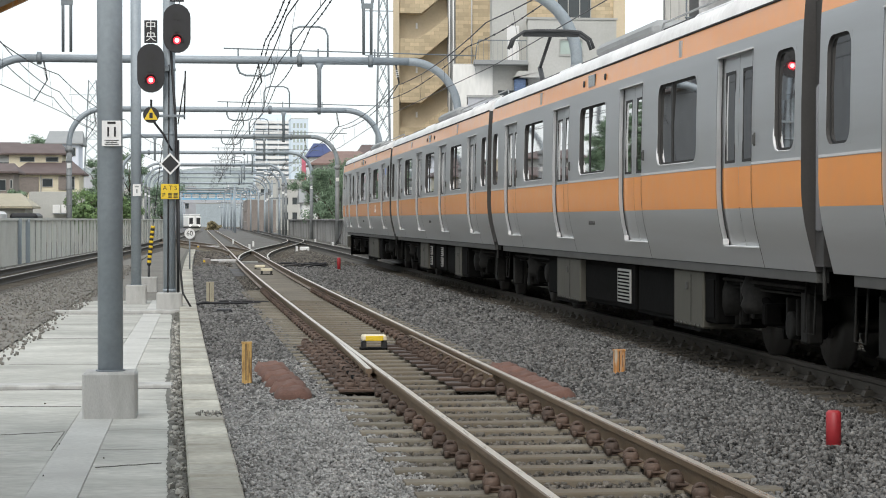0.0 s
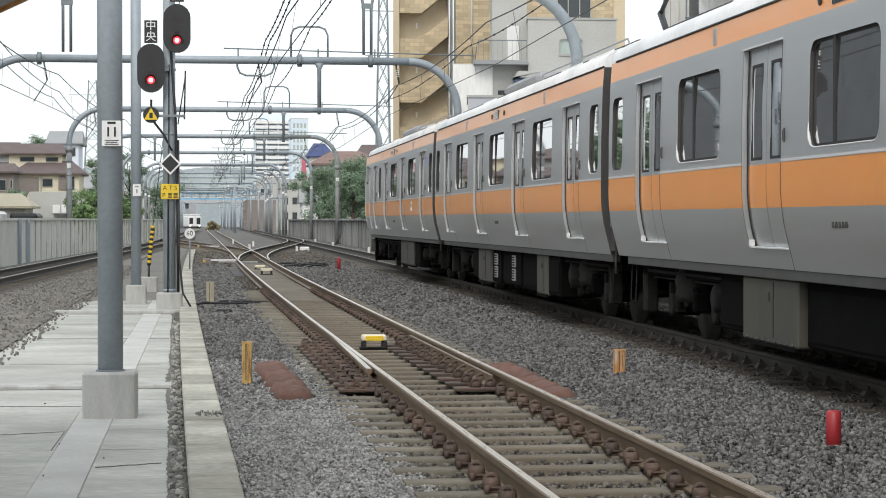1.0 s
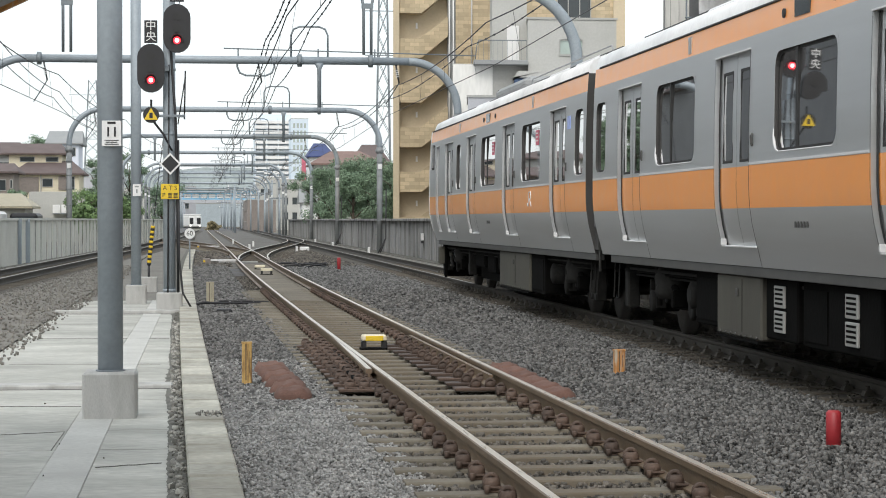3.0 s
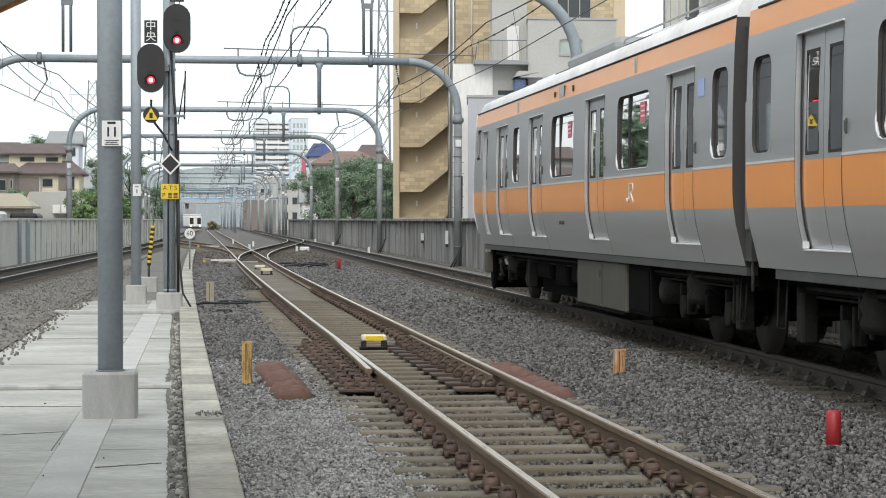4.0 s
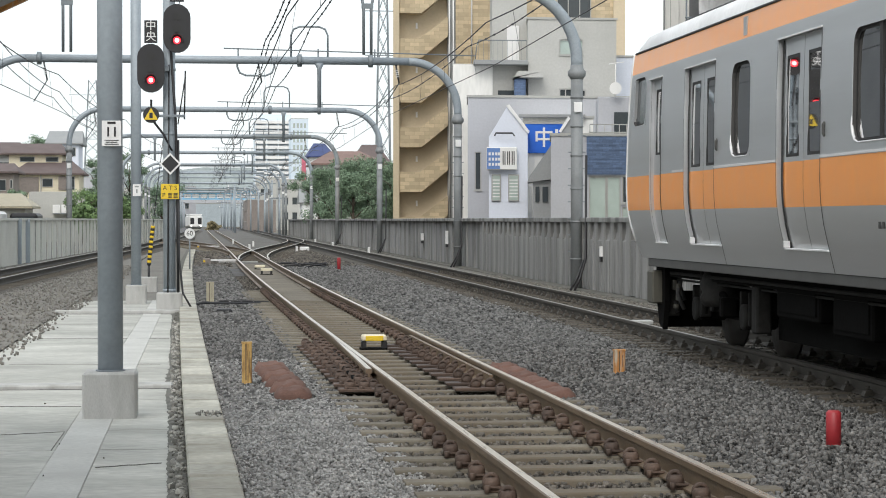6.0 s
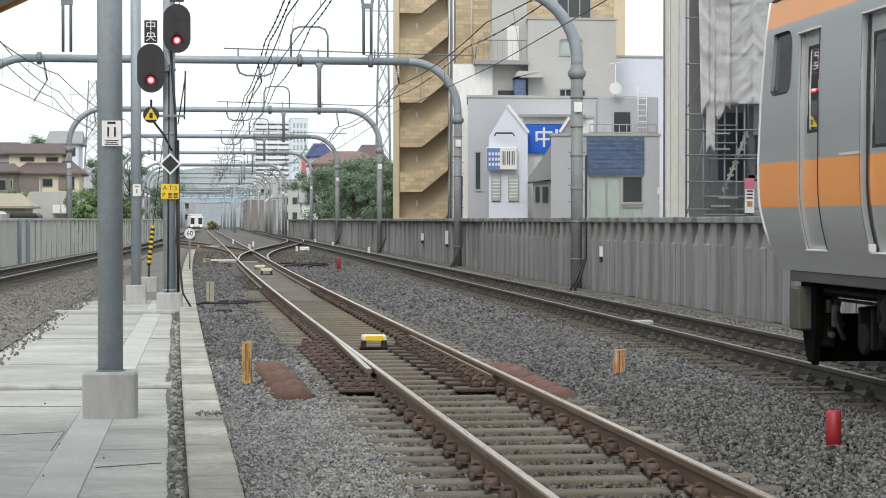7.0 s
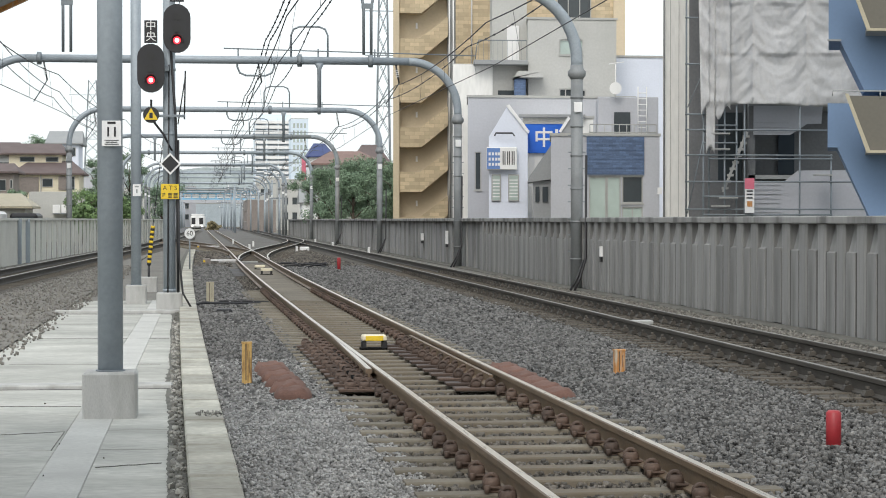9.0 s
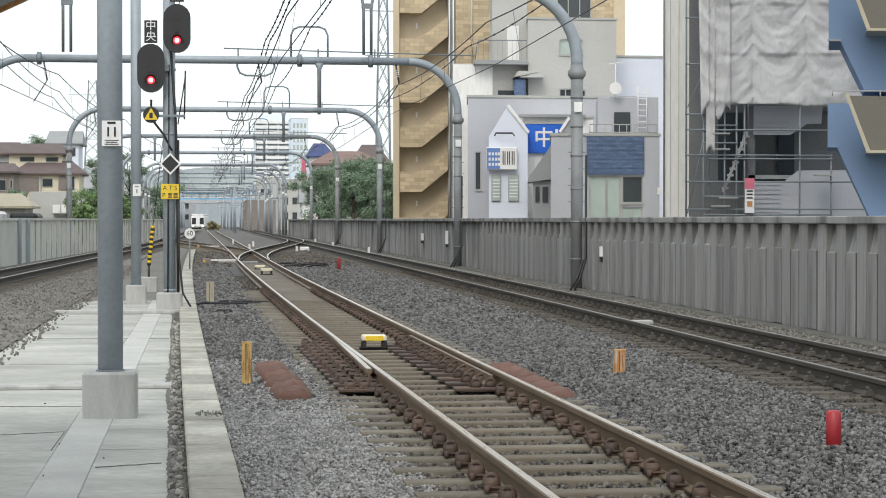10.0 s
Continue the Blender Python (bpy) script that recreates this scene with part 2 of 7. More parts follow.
    leaf_light=mat("light_leaves", (0.16, 0.25, 0.1), 0.7, var=0.3, scale=1.5, fine=10, bump=0, rand=0.5, island=True),
    bark=mat("bark", (0.1, 0.08, 0.06), 0.9, var=0.3, bump=0.4),
    yellow=mat("yellow_paint", (0.75, 0.52, 0.03), 0.5, var=0.08, bump=0.02),
    red=mat("red_plastic", (0.34, 0.025, 0.032), 0.45, var=0.12, scale=8, bump=0.05),
    sack=mat("red_sack", (0.15, 0.083, 0.064), 0.95, var=0.25, scale=6, fine=60, bump=0.6, rand=0.15),
    stake=mat("worn_yellow_wood", (0.55, 0.36, 0.13), 0.85, var=0.25, scale=8, fine=60, bump=0.5, stain=(0.16, 0.075, 0.03), stain_amount=0.9, stretch=(6, 6, 1)),
    stake_orange=mat("worn_orange_wood", (0.5, 0.23, 0.07), 0.85, var=0.25, scale=8, fine=60, bump=0.5, stain=(0.5, 0.45, 0.36), stain_amount=0.9, stretch=(6, 6, 1)),
    lamp_red=glow("red_lamp", (1.0, 0.03, 0.05), 1.6),
    lamp_core=glow("red_lamp_core", (1.0, 0.55, 0.56), 2.2),
    lamp_white=glow("headlamp", (1.0, 0.97, 0.9), 3.0),
)


# ---- mesh helpers ----
def empty_at(name, loc=(0, 0, 0), label="", category="", group="", kind=""):
    ob = new(name)
    ob.empty_display_size = 0.2
    ob.location = loc
    return tagged(ob, label, category, group, kind)


def to_mesh(name, bm, materials):
    me = bpy.data.meshes.new(name)
    bm.normal_update()
    bm.to_mesh(me)
    bm.free()
    for m in materials if isinstance(materials, (list, tuple)) else [materials]:
        me.materials.append(m)
    return me


def part(name, bm, material, parent=None, label="", loc=None):
    ob = new(name, bm if isinstance(bm, bpy.types.Mesh) else to_mesh(name, bm, material))
    if parent:
        ob.parent = parent
    if loc:
        ob.location = loc
    return tagged(ob, label)


def solo(name, bm, material, label, category, group="", kind="", loc=None):
    ob = part(name, bm, material, None, "", loc)
    return tagged(ob, label, category, group, kind)


def box(bm, x0, x1, y0, y1, z0, z1, bev=0.0, mi=0):
    v = [bm.verts.new(c) for c in ((x0, y0, z0), (x1, y0, z0), (x1, y1, z0), (x0, y1, z0), (x0, y0, z1), (x1, y0, z1), (x1, y1, z1), (x0, y1, z1))]
    fs = [bm.faces.new([v[i] for i in q]) for q in ((3, 2, 1, 0), (4, 5, 6, 7), (0, 1, 5, 4), (1, 2, 6, 5), (2, 3, 7, 6), (3, 0, 4, 7))]
    for f in fs:
        f.material_index = mi
    if bev:
        es = list({e for f in fs for e in f.edges})
        bmesh.ops.bevel(bm, geom=es, offset=bev, segments=1, affect="EDGES")
    return fs


def boxes(*args, bev=0.0):
    bm = bmesh.new()
    for a in args:
        box(bm, *a, bev=bev)
    return bm


def prism(bm, pts, y0, y1, axis="y", mi=0):
    """A polygon in (u, z), pulled along the third axis."""
    def at(u, z, w):
        return (u, w, z) if axis == "y" else ((w, u, z) if axis == "x" else (u, z, w))
    a, b = [bm.verts.new(at(u, z, y0)) for u, z in pts], [bm.verts.new(at(u, z, y1)) for u, z in pts]
    n = len(pts)
    fs = [bm.faces.new(a), bm.faces.new(b[::-1])] + [bm.faces.new((a[i], b[i], b[(i + 1) % n], a[(i + 1) % n])) for i in range(n)]
    for f in fs:
        f.material_index = mi
    bmesh.ops.recalc_face_normals(bm, faces=fs)
    return fs


def tube(bm, pts, r, n=8, cap=True, mi=0):
    pts = [Vector(p) for p in pts]
    rs = r if isinstance(r, (list, tuple)) else [r] * len(pts)
    rings, up = [], None
    for i, p in enumerate(pts):
        d = (pts[min(i + 1, len(pts) - 1)] - pts[max(i - 1, 0)]).normalized()
        if up is None:
            up = d.orthogonal().normalized()
        side = d.cross(up).normalized()
        up = side.cross(d).normalized()
        rings.append([bm.verts.new(p + rs[i] * (math.cos(a) * up + math.sin(a) * side)) for a in (2 * math.pi * k / n for k in range(n))])
    for a, b in zip(rings, rings[1:]):
        for k in range(n):
            f = bm.faces.new((a[k], a[(k + 1) % n], b[(k + 1) % n], b[k]))
            f.smooth, f.material_index = n > 5, mi
    if cap:
        bm.faces.new(rings[0][::-1]).material_index = mi
        bm.faces.new(rings[-1]).material_index = mi


def sweep(bm, path, profile, mis=None):
    """profile: closed (lateral, z) outline, swept along path points (x, y)."""
    rings = []
    for i, (x, y) in enumerate(path):
        x0, y0 = path[max(i - 1, 0)]
        x1, y1 = path[min(i + 1, len(path) - 1)]
        h = math.hypot(x1 - x0, y1 - y0)
        rx, ry = (y1 - y0) / h, -(x1 - x0) / h
        rings.append([bm.verts.new((x + rx * u, y + ry * u, z)) for u, z in profile])
    n = len(profile)
    for a, b in zip(rings, rings[1:]):
        for k in range(n):
            f = bm.faces.new((a[k], b[k], b[(k + 1) % n], a[(k + 1) % n]))
            if mis:
                f.material_index = mis[k]
    bm.faces.new(rings[0])
    bm.faces.new(rings[-1][::-1])


def text(parent, body, size, m, material, extrude=0.002):
    cu = bpy.data.curves.new("lettering", "FONT")
    cu.body, cu.size, cu.align_x, cu.align_y, cu.extrude = body, size, "CENTER", "CENTER", extrude
    cu.materials.append(material)
    ob = new("lettering", cu)
    ob.parent = parent
    ob.matrix_basis = m
    return ob


# ---- the lines of the tracks ----
def near_x(y):
    """Centre line of the near track, which bends gently."""
    return 2.579 - 0.0178 * y + 0.0001 * y * y if y < 89 else 1.787 - 0.004 * (y - 89)


FAR_X = 6.736


def left_x(y):
    return -4.69 + 0.034 * (y - 80) if y < 130 else -2.99 + 0.01 * (y - 130)


def kerb_x(y):
    return 0.2 - 0.0165 * (y - 14) + 0.000105 * (y - 14) ** 2 if y < 92 else -0.45


RAIL_PROFILE = [(-0.0635, -0.153), (-0.0635, -0.142), (-0.012, -0.122), (-0.009, -0.05), (-0.0325, -0.038), (-0.0325, -0.006), (-0.024, 0.0),
                (0.024, 0.0), (0.0325, -0.006), (0.0325, -0.038), (0.009, -0.05), (0.012, -0.122), (0.0635, -0.142), (0.0635, -0.153)]
RAIL_PROFILE = [(u, z * 1.14) for u, z in RAIL_PROFILE]
RAIL_MI = [0, 0, 0, 0, 0, 0, 1, 1, 0, 0, 0, 0, 0, 0]


def rail(parent, fx, off, y0, y1, body, top, step=2.0, label=""):
    n = max(2, int((y1 - y0) / step))
    path = [(fx(y0 + (y1 - y0) * i / n) + off, y0 + (y1 - y0) * i / n) for i in range(n + 1)]
    bm = bmesh.new()
    sweep(bm, path, RAIL_PROFILE, RAIL_MI)
    return part("rail", bm, [body, top], parent, label)


def clip_mesh(material):
    bm = bmesh.new()
    box(bm, -0.07, 0.05, -0.05, 0.05, -0.178, -0.155, 0.008)
    tube(bm, [(0.01, 0, -0.16), (0.01, 0, -0.11), (0.01, 0, -0.088)], [0.056, 0.053, 0.036], 12)
    tube(bm, [(0.01 + 0.04 * math.cos(a), -0.02, -0.115 + 0.045 * math.sin(a)) for a in [math.pi * k / 7 for k in range(-1, 9)]], 0.015, 6)
    tube(bm, [(0.05, -0.02, -0.13), (0.045, 0.05, -0.14), (-0.06, 0.05, -0.145)], 0.011, 5)
    tube(bm, [(0.05, 0.09, -0.17), (0.05, 0.09, -0.125)], 0.018, 6)
    return to_mesh("rail_clip", bm, material)


def bolt_clip_mesh(material):
    bm = bmesh.new()
    prism(bm, [(-0.06, -0.16), (0.05, -0.16), (0.03, -0.115), (-0.03, -0.1)], -0.05, 0.05)
    tube(bm, [(0.0, 0, -0.115), (0.0, 0, -0.07)], 0.02, 6)
    return to_mesh("rail_clip", bm, material)


CLIP = clip_mesh(M["clip"])
CLIP_DARK = bolt_clip_mesh(M["clip_dark"])


def sleeper_mesh(length, width, height, material):
    bm = bmesh.new()
    prism(bm, [(-width / 2, -0.16 - height), (width / 2, -0.16 - height), (width / 2 - 0.02, -0.165), (width / 2 - 0.03, -0.155), (-width / 2 + 0.03, -0.155), (-width / 2 + 0.02, -0.165)], -length / 2, length / 2, "x")
    return to_mesh("sleeper", bm, material)


def clips_on(track, fx, y, offs, heading, me):
    for off, turn in offs:
        ob = part("rail_clip", me, None, track)
        ob.matrix_basis = pose(fx(y) + off, y, 0, 0, 0, turn + heading)


def track(name, fx, y0, y1, mats, label, sleepers=None, clips=None, tag=True):
    t = empty_at(name, (0, 0, 0), label, "railway track")
    for off in (-0.566, 0.566):
        rail(t, fx, off, y0, y1, *mats)
    if sleepers:
        me, a, b, step = sleepers
        y = a
        while y < b:
            heading = -math.degrees(math.atan((fx(y + 1) - fx(y - 1)) / 2))
            s = part("sleeper", me, None, t)
            s.matrix_basis = pose(fx(y), y, -0.02, 0, 0, heading + random.uniform(-0.5, 0.5))
            if y < clips:
                clips_on(t, fx, y, ((-0.566 - 0.085, 180), (-0.566 + 0.085, 0), (0.566 - 0.085, 180), (0.566 + 0.085, 0)), heading, CLIP if me is SLEEPER else CLIP_DARK)
            y += step
    return t


SLEEPER = sleeper_mesh(2.25, 0.225, 0.1, M["sleeper"])
SLEEPER_DARK = sleeper_mesh(2.2, 0.24, 0.1, M["sleeper_dark"])

# ---- ground ----
bm = bmesh.new()
box(bm, -900, 900, -300, 2500, -1.0, -0.42)
solo("ground", bm, M["earth"], "grey-brown earth under the railway and the town", "ground", kind="structure")
bm = bmesh.new()
sweep(bm, [(kerb_x(v), v) for v in range(-40, 421, 4)], [(-0.14, -0.6), (-0.14, -0.235), (9.6, -0.235), (9.6, -0.6)])
box(bm, -8.6, -2.63, -40, 420, -0.6, -0.235)
solo("ballast_bed", bm, M["ballast_bed"], "bed of grey crushed-stone ballast under the tracks", "ballast", kind="structure")


def stones(name, areas, size, label, material):
    """Crushed stones strewn over areas (x0 function, x1 function, y0, y1, z, count)."""
    rng = np.random.default_rng(5)
    corner = np.array([(x, y, z) for z in (-1, 1) for y in (-1, 1) for x in (-1, 1)], float)
    quad = np.array([(0, 2, 3, 1), (4, 5, 7, 6), (0, 1, 5, 4), (1, 3, 7, 5), (3, 2, 6, 7), (2, 0, 4, 6)])
    allv, allf, base = [], [], 0
    for fx0, fx1, y0, y1, z, count in areas:
        y = rng.uniform(y0, y1, count)
        a, b = np.array([fx0(v) for v in y]), np.array([fx1(v) for v in y])
        x = a + (b - a) * rng.uniform(0, 1, count)
        c = corner[None] * (1 + rng.uniform(-0.45, 0.35, (count, 8, 3)))
        c *= (size * rng.uniform(0.55, 1.25, (count, 1, 1))) * rng.uniform(0.6, 1.2, (count, 1, 3))
        ang, tilt = rng.uniform(0, 6.28, count), rng.uniform(-0.7, 0.7, count)
        cs, sn, ct, st = np.cos(ang)[:, None], np.sin(ang)[:, None], np.cos(tilt)[:, None], np.sin(tilt)[:, None]
        X, Y, Z = c[..., 0], c[..., 1] * ct - c[..., 2] * st, c[..., 1] * st + c[..., 2] * ct
        v = np.stack([X * cs - Y * sn + x[:, None], X * sn + Y * cs + y[:, None], Z + z + rng.uniform(-0.016, 0.022, count)[:, None]], -1)
        allv.append(v.reshape(-1, 3))
        allf.append((quad[None] + (np.arange(count) * 8)[:, None, None] + base).reshape(-1, 4))
        base += count * 8
    v, f = np.concatenate(allv), np.concatenate(allf)
    me = bpy.data.meshes.new(name)
    me.vertices.add(len(v))
    me.vertices.foreach_set("co", v.ravel())
    me.loops.add(f.size)
    me.loops.foreach_set("vertex_index", f.ravel())
    me.polygons.add(len(f))
    me.polygons.foreach_set("loop_start", np.arange(len(f)) * 4)
    me.update(calc_edges=True)
    me.validate()
    me.materials.append(material)
    return tagged(new(name, me), label, "ballast", "", "stuff")


left_edge = lambda y: kerb_x(y) + 0.015
stones("ballast_stones", [(left_edge, lambda y: near_x(y) - 0.95, 10.5, 19, -0.213, 30000), (left_edge, lambda y: near_x(y) - 0.95, 17, 24, -0.211, 10000)], 0.0095, "pale grey fresh ballast stones beside the kerb", M["ballast_pale"])
stones("ballast_stones", [(left_edge, lambda y: near_x(y) - 0.95, 17.5, 20, -0.215, 3500)], 0.0155, "grey ballast stones beside the kerb", M["ballast"])
stones("ballast_stones", [
    (lambda y: near_x(y) + 0.95, lambda y: 5.75, 10.5, 20, -0.215, 30000)],
    0.0135, "grey angular ballast stones between the tracks", M["ballast"])
stones("ballast_stones", [
    (left_edge, lambda y: near_x(y) - 0.95, 20, 32, -0.215, 11000), (lambda y: near_x(y) + 0.95, lambda y: 5.75, 20, 32, -0.215, 24000)],
    0.0155, "grey angular ballast stones beside the rails", M["ballast"])
stones("ballast_stones", [
    (left_edge, lambda y: near_x(y) - 1.0, 32, 75, -0.215, 11000), (lambda y: near_x(y) + 1.0, lambda y: 5.75, 32, 75, -0.215, 20000),],
    0.024, "grey angular ballast stones further along the line", M["ballast"])
stones("track_ballast_stones", [(lambda y: near_x(y) - 1.1, lambda y: near_x(y) + 1.1, 10.5, 20, -0.222, 17000), (lambda y: near_x(y) - 1.1, lambda y: near_x(y) + 1.1, 20, 60, -0.222, 20000)], 0.015, "rust-tinted ballast stones between the near rails", M["ballast_tinted"])
stones("track_ballast_stones", [(lambda y: 5.65, lambda y: 8.0, 14, 50, -0.2, 15000)], 0.017, "brown rust-dusted stones along the dark track", M["ballast_brown"])

stones("yard_stones", [(lambda y: near_x(y) + 0.9, lambda y: 5.6, 72, 112, -0.21, 7000), (lambda y: kerb_x(y) + 0.05, lambda y: near_x(y) - 0.8, 72, 105, -0.21, 2500)], 0.034, "dusty grey ballast stones of the junction", M["ballast_tinted"])
stones("dusty_stones", [(lambda y: 8.1, lambda y: 9.0, 14, 60, -0.232, 9000), (lambda y: -7.0, lambda y: -2.35 + 0.25 * noise.noise(Vector((y * 0.7, 3, 0))), 24, 75, -0.228, 12000)], 0.016, "dusty grey-brown ballast stones along the fences", M["ballast_dusty"])
for x0, x1 in ((8.0, 9.05), (-7.3, -2.63)):
    solo("dusty_ballast", boxes((x0, x1, -20, 200, -0.3, -0.23)), M["ballast_dusty"], "dusty grey-brown ballast spread along the fence", "ballast", kind="structure")
near_track = track("near_track", near_x, 4, 300, (M["rail"], M["railtop"]), "rusty railway track with polished rail heads on ribbed sleepers", (SLEEPER, 9.0, 47.0, 0.6), 46)
far_track = track("far_track", lambda y: FAR_X, -60, 420, (M["rail_dark"], M["railtop_dull"]), "dark straight railway track beside the fence", (SLEEPER_DARK, 12.0, 75.0, 0.6), 62)
for name, x0, x1, fx in (("far_track_ballast", -0.95, 1.2, lambda y: FAR_X), ("left_track_ballast", -1.1, 1.1, left_x)):
    bm = bmesh.new()
    sweep(bm, [(fx(v), v) for v in range(-20, 301, 8)], [(x0 - 0.35, -0.3), (x0, -0.19), (x1, -0.19), (x1 + 0.35, -0.3)])
    solo(name, bm, M["ballast_brown"], "brown rust-dusted ballast packed round the sleepers", "ballast", kind="structure")
bm = bmesh.new()
path = [(near_x(v), v) for v in range(41, 76, 2)]
sweep(bm, path, [(-0.52, -0.3), (-0.5, -0.195), (-0.2, -0.172), (0.25, -0.176), (0.5, -0.195), (0.52, -0.3)])
solo("dusty_track_bed", bm, M["track_dust"], "brown dust and sand filling the track between the rails", "ballast", kind="structure")
left_track = track("left_track", left_x, 30, 300, (M["rail_dark"], M["railtop_dull"]), "dark railway track beyond the concrete walkway", (SLEEPER_DARK, 36.0, 110.0, 0.7), 0)


def cross_x(y):
    u = min(1, max(0, (y - 74) / 82))
    return near_x(74) + 0.05 + (FAR_X - near_x(74)) * (u * u * (3 - 2 * u))


bm = bmesh.new()
sweep(bm, [(near_x(v), v) for v in range(70, 301, 10)], [(-2.2, -0.3), (-2.0, -0.222), (6.0, -0.222), (6.2, -0.3)])
solo("yard_ballast", bm, M["yard"], "dusty grey-brown ballast of the junction", "ballast", kind="structure")


def cross_back_x(y):
    u = min(1, max(0, (y - 92) / 70))
    return near_x(92) - 0.05 - (near_x(92) - left_x(162)) * (u * u * (3 - 2 * u))


cross_back = track("crossover_track", cross_back_x, 94, 160, (M["rail"], M["railtop_dull"]), "rusty crossover rails leading to the outer track", (SLEEPER, 96, 150, 1.2), 0)
cross_track = track("crossover_track", cross_x, 76, 154, (M["rail_dark"], M["railtop"]), "curved crossover rails joining two tracks", (SLEEPER_DARK, 80, 150, 1.4), 0)

# ---- concrete walkway and kerb ----
n = 60
ys = [4 + (170 - 4) * i / n for i in range(n + 1)]
walkway = empty_at("walkway", (0, 0, 0), "pale stained concrete walkway beside the track", "walkway", kind="structure")
bm = bmesh.new()
sweep(bm, [(kerb_x(v) - 0.45, v) for v in ys if v < 45], [(-2.2, -0.6), (-2.2, -0.262), (0.0, -0.262), (0.0, -0.6)])
part("base_course", bm, M["block"], walkway)
bm = bmesh.new()
sweep(bm, [(kerb_x(v) - 0.45, v) for v in range(43, 170, 4)], [(-2.4, -0.6), (-2.4, -0.27), (-1.2, -0.256), (0.1, -0.27), (0.1, -0.6)])
solo("dusty_path", bm, M["ballast_dusty"], "grey-brown dusty ground past the end of the paving", "ground", kind="structure")
y = 4.0
while y < 43:
    step = 1.4
    dz = random.uniform(-0.003, 0.003)
    part("paving_slab", boxes((-2.62, -1.104, y + 0.002, y + step - 0.002, -0.45, -0.25 + dz), bev=0.004), M["slab"], walkway)
    part("trough_cover", boxes((-1.1, -0.78, y + 0.002, y + step - 0.002, -0.45, -0.245), bev=0.004), M["trough"], walkway)
    bm = bmesh.new()
    prism(bm, [(-0.776, y + 0.003), (kerb_x(y) - 0.43, y + 0.003), (kerb_x(y + step) - 0.43, y + step - 0.003), (-0.776, y + step - 0.003)], -0.45, -0.25 + dz, "z")
    part("paving_slab", bm, M["slab"], walkway)
    y += step
for yy, h in ((20.75, 0.05), (37.2, 0.07)):
    part("cross_beam", boxes((-2.7, -0.32, yy - 0.14, yy + 0.14, -0.5, -0.25 + h), bev=0.015), M["block"], walkway)
    # Dark strips paint the shade line along both sides of the beam.
    for side in (-1, 1):
        part("joint", boxes((-2.7, -0.32, yy + side * 0.155 - 0.014, yy + side * 0.155 + 0.014, -0.5, -0.244)), M["joint"], walkway)
kerb = empty_at("kerb", (0, 0, 0), "weathered concrete kerb stones edging the ballast", "kerb", kind="structure")
y = 8.0
while y < 110:
    b = bmesh.new()
    xa, xb = kerb_x(y), kerb_x(y + 0.6)
    dz = random.uniform(-0.006, 0.006)
    prism(b, [(xa - 0.32, y + 0.006), (xa, y + 0.006), (xb, y + 0.59), (xb - 0.32, y + 0.59)], -0.45, -0.15 + dz, "z")
    bmesh.ops.bevel(b, geom=b.edges[:], offset=0.012, segments=1, affect="EDGES")
    k = part("kerb_stone", b, M["kerb"], kerb)
    y += 0.6
bm = bmesh.new()
sweep(bm, [(kerb_x(v) - 0.42, v) for v in ys], [(-0.3, -0.5), (-0.3, -0.268), (0.2, -0.268), (0.2, -0.5)])
solo("gutter", bm, M["dirt"], "dirt-filled gutter between walkway and kerb", "gutter", kind="structure")

# soil that has washed over the slab edges
verts, faces = [], []
for i in range(900):
    v = 9 + i * 0.04
    w = 0.02 + 0.07 * max(0, noise.noise(Vector((v * 0.4, 1.3, 0))) + 0.2) + 0.03 * abs(noise.noise(Vector((v * 2.3, 7, 0)))) + 0.02 * noise.noise(Vector((v * 5.7, 3, 0)))
    verts += [(kerb_x(v) - 0.43 - max(0.012, w), v, -0.2485), (kerb_x(v) - 0.41, v, -0.238), (kerb_x(v) - 0.325, v, -0.232 + 0.02 * noise.noise(Vector((v * 2, 0, 4))))]
    if i:
        k = 3 * i
        faces += [(k - 3, k - 2, k + 1, k), (k - 2, k - 1, k + 2, k + 1)]
me = bpy.data.meshes.new("washed_soil")
me.from_pydata(verts, [], faces)
me.materials.append(M["dirt"])
tagged(new("washed_soil", me), "grey soil washed over the edge of the walkway slabs", "soil", "", "stuff")
stones("gutter_crumbs", [(lambda y: kerb_x(y) - 0.42, lambda y: kerb_x(y) - 0.325, 9, 40, -0.24, 900), (lambda y: -1.9, lambda y: kerb_x(y) - 0.5, 11, 26, -0.246, 12)], 0.0055, "brown crumbs and pebbles lying along the gutter", M["ballast_brown"])
stones("gutter_rubble", [(lambda y: kerb_x(y) - 0.425, lambda y: kerb_x(y) - 0.33, 9, 34, -0.246, 900)], 0.019, "grey broken concrete rubble lying in the gutter", M["rubble"])
stones("kerb_debris", [(lambda y: kerb_x(y) - 0.22, lambda y: kerb_x(y) - 0.02, 16.6, 16.95, -0.146, 60)], 0.009, "small heap of grit and twigs on the kerb", M["rubble"])
bm = bmesh.new()
for k, (x0, y0, x1, y1) in enumerate(((-1.9, 16.2, -1.12, 16.5), (-2.5, 18.9, -1.12, 18.7), (-2.3, 24.3, -0.5, 24.1), (-0.75, 14.1, -0.3, 14.3), (-2.6, 29.5, -0.5, 29.3), (-1.12, 16.5, -1.13, 15.2))):
    pts = [(x0 + (x1 - x0) * i / 10, y0 + (y1 - y0) * i / 10 + 0.03 * noise.noise(Vector((i * 0.9, k, 0))), -0.2475) for i in range(11)]
    tube(bm, pts, 0.0042, 4)
solo("slab_cracks", bm, M["dirt"], "thin dirt-filled cracks across the concrete walkway", "crack", kind="stuff")


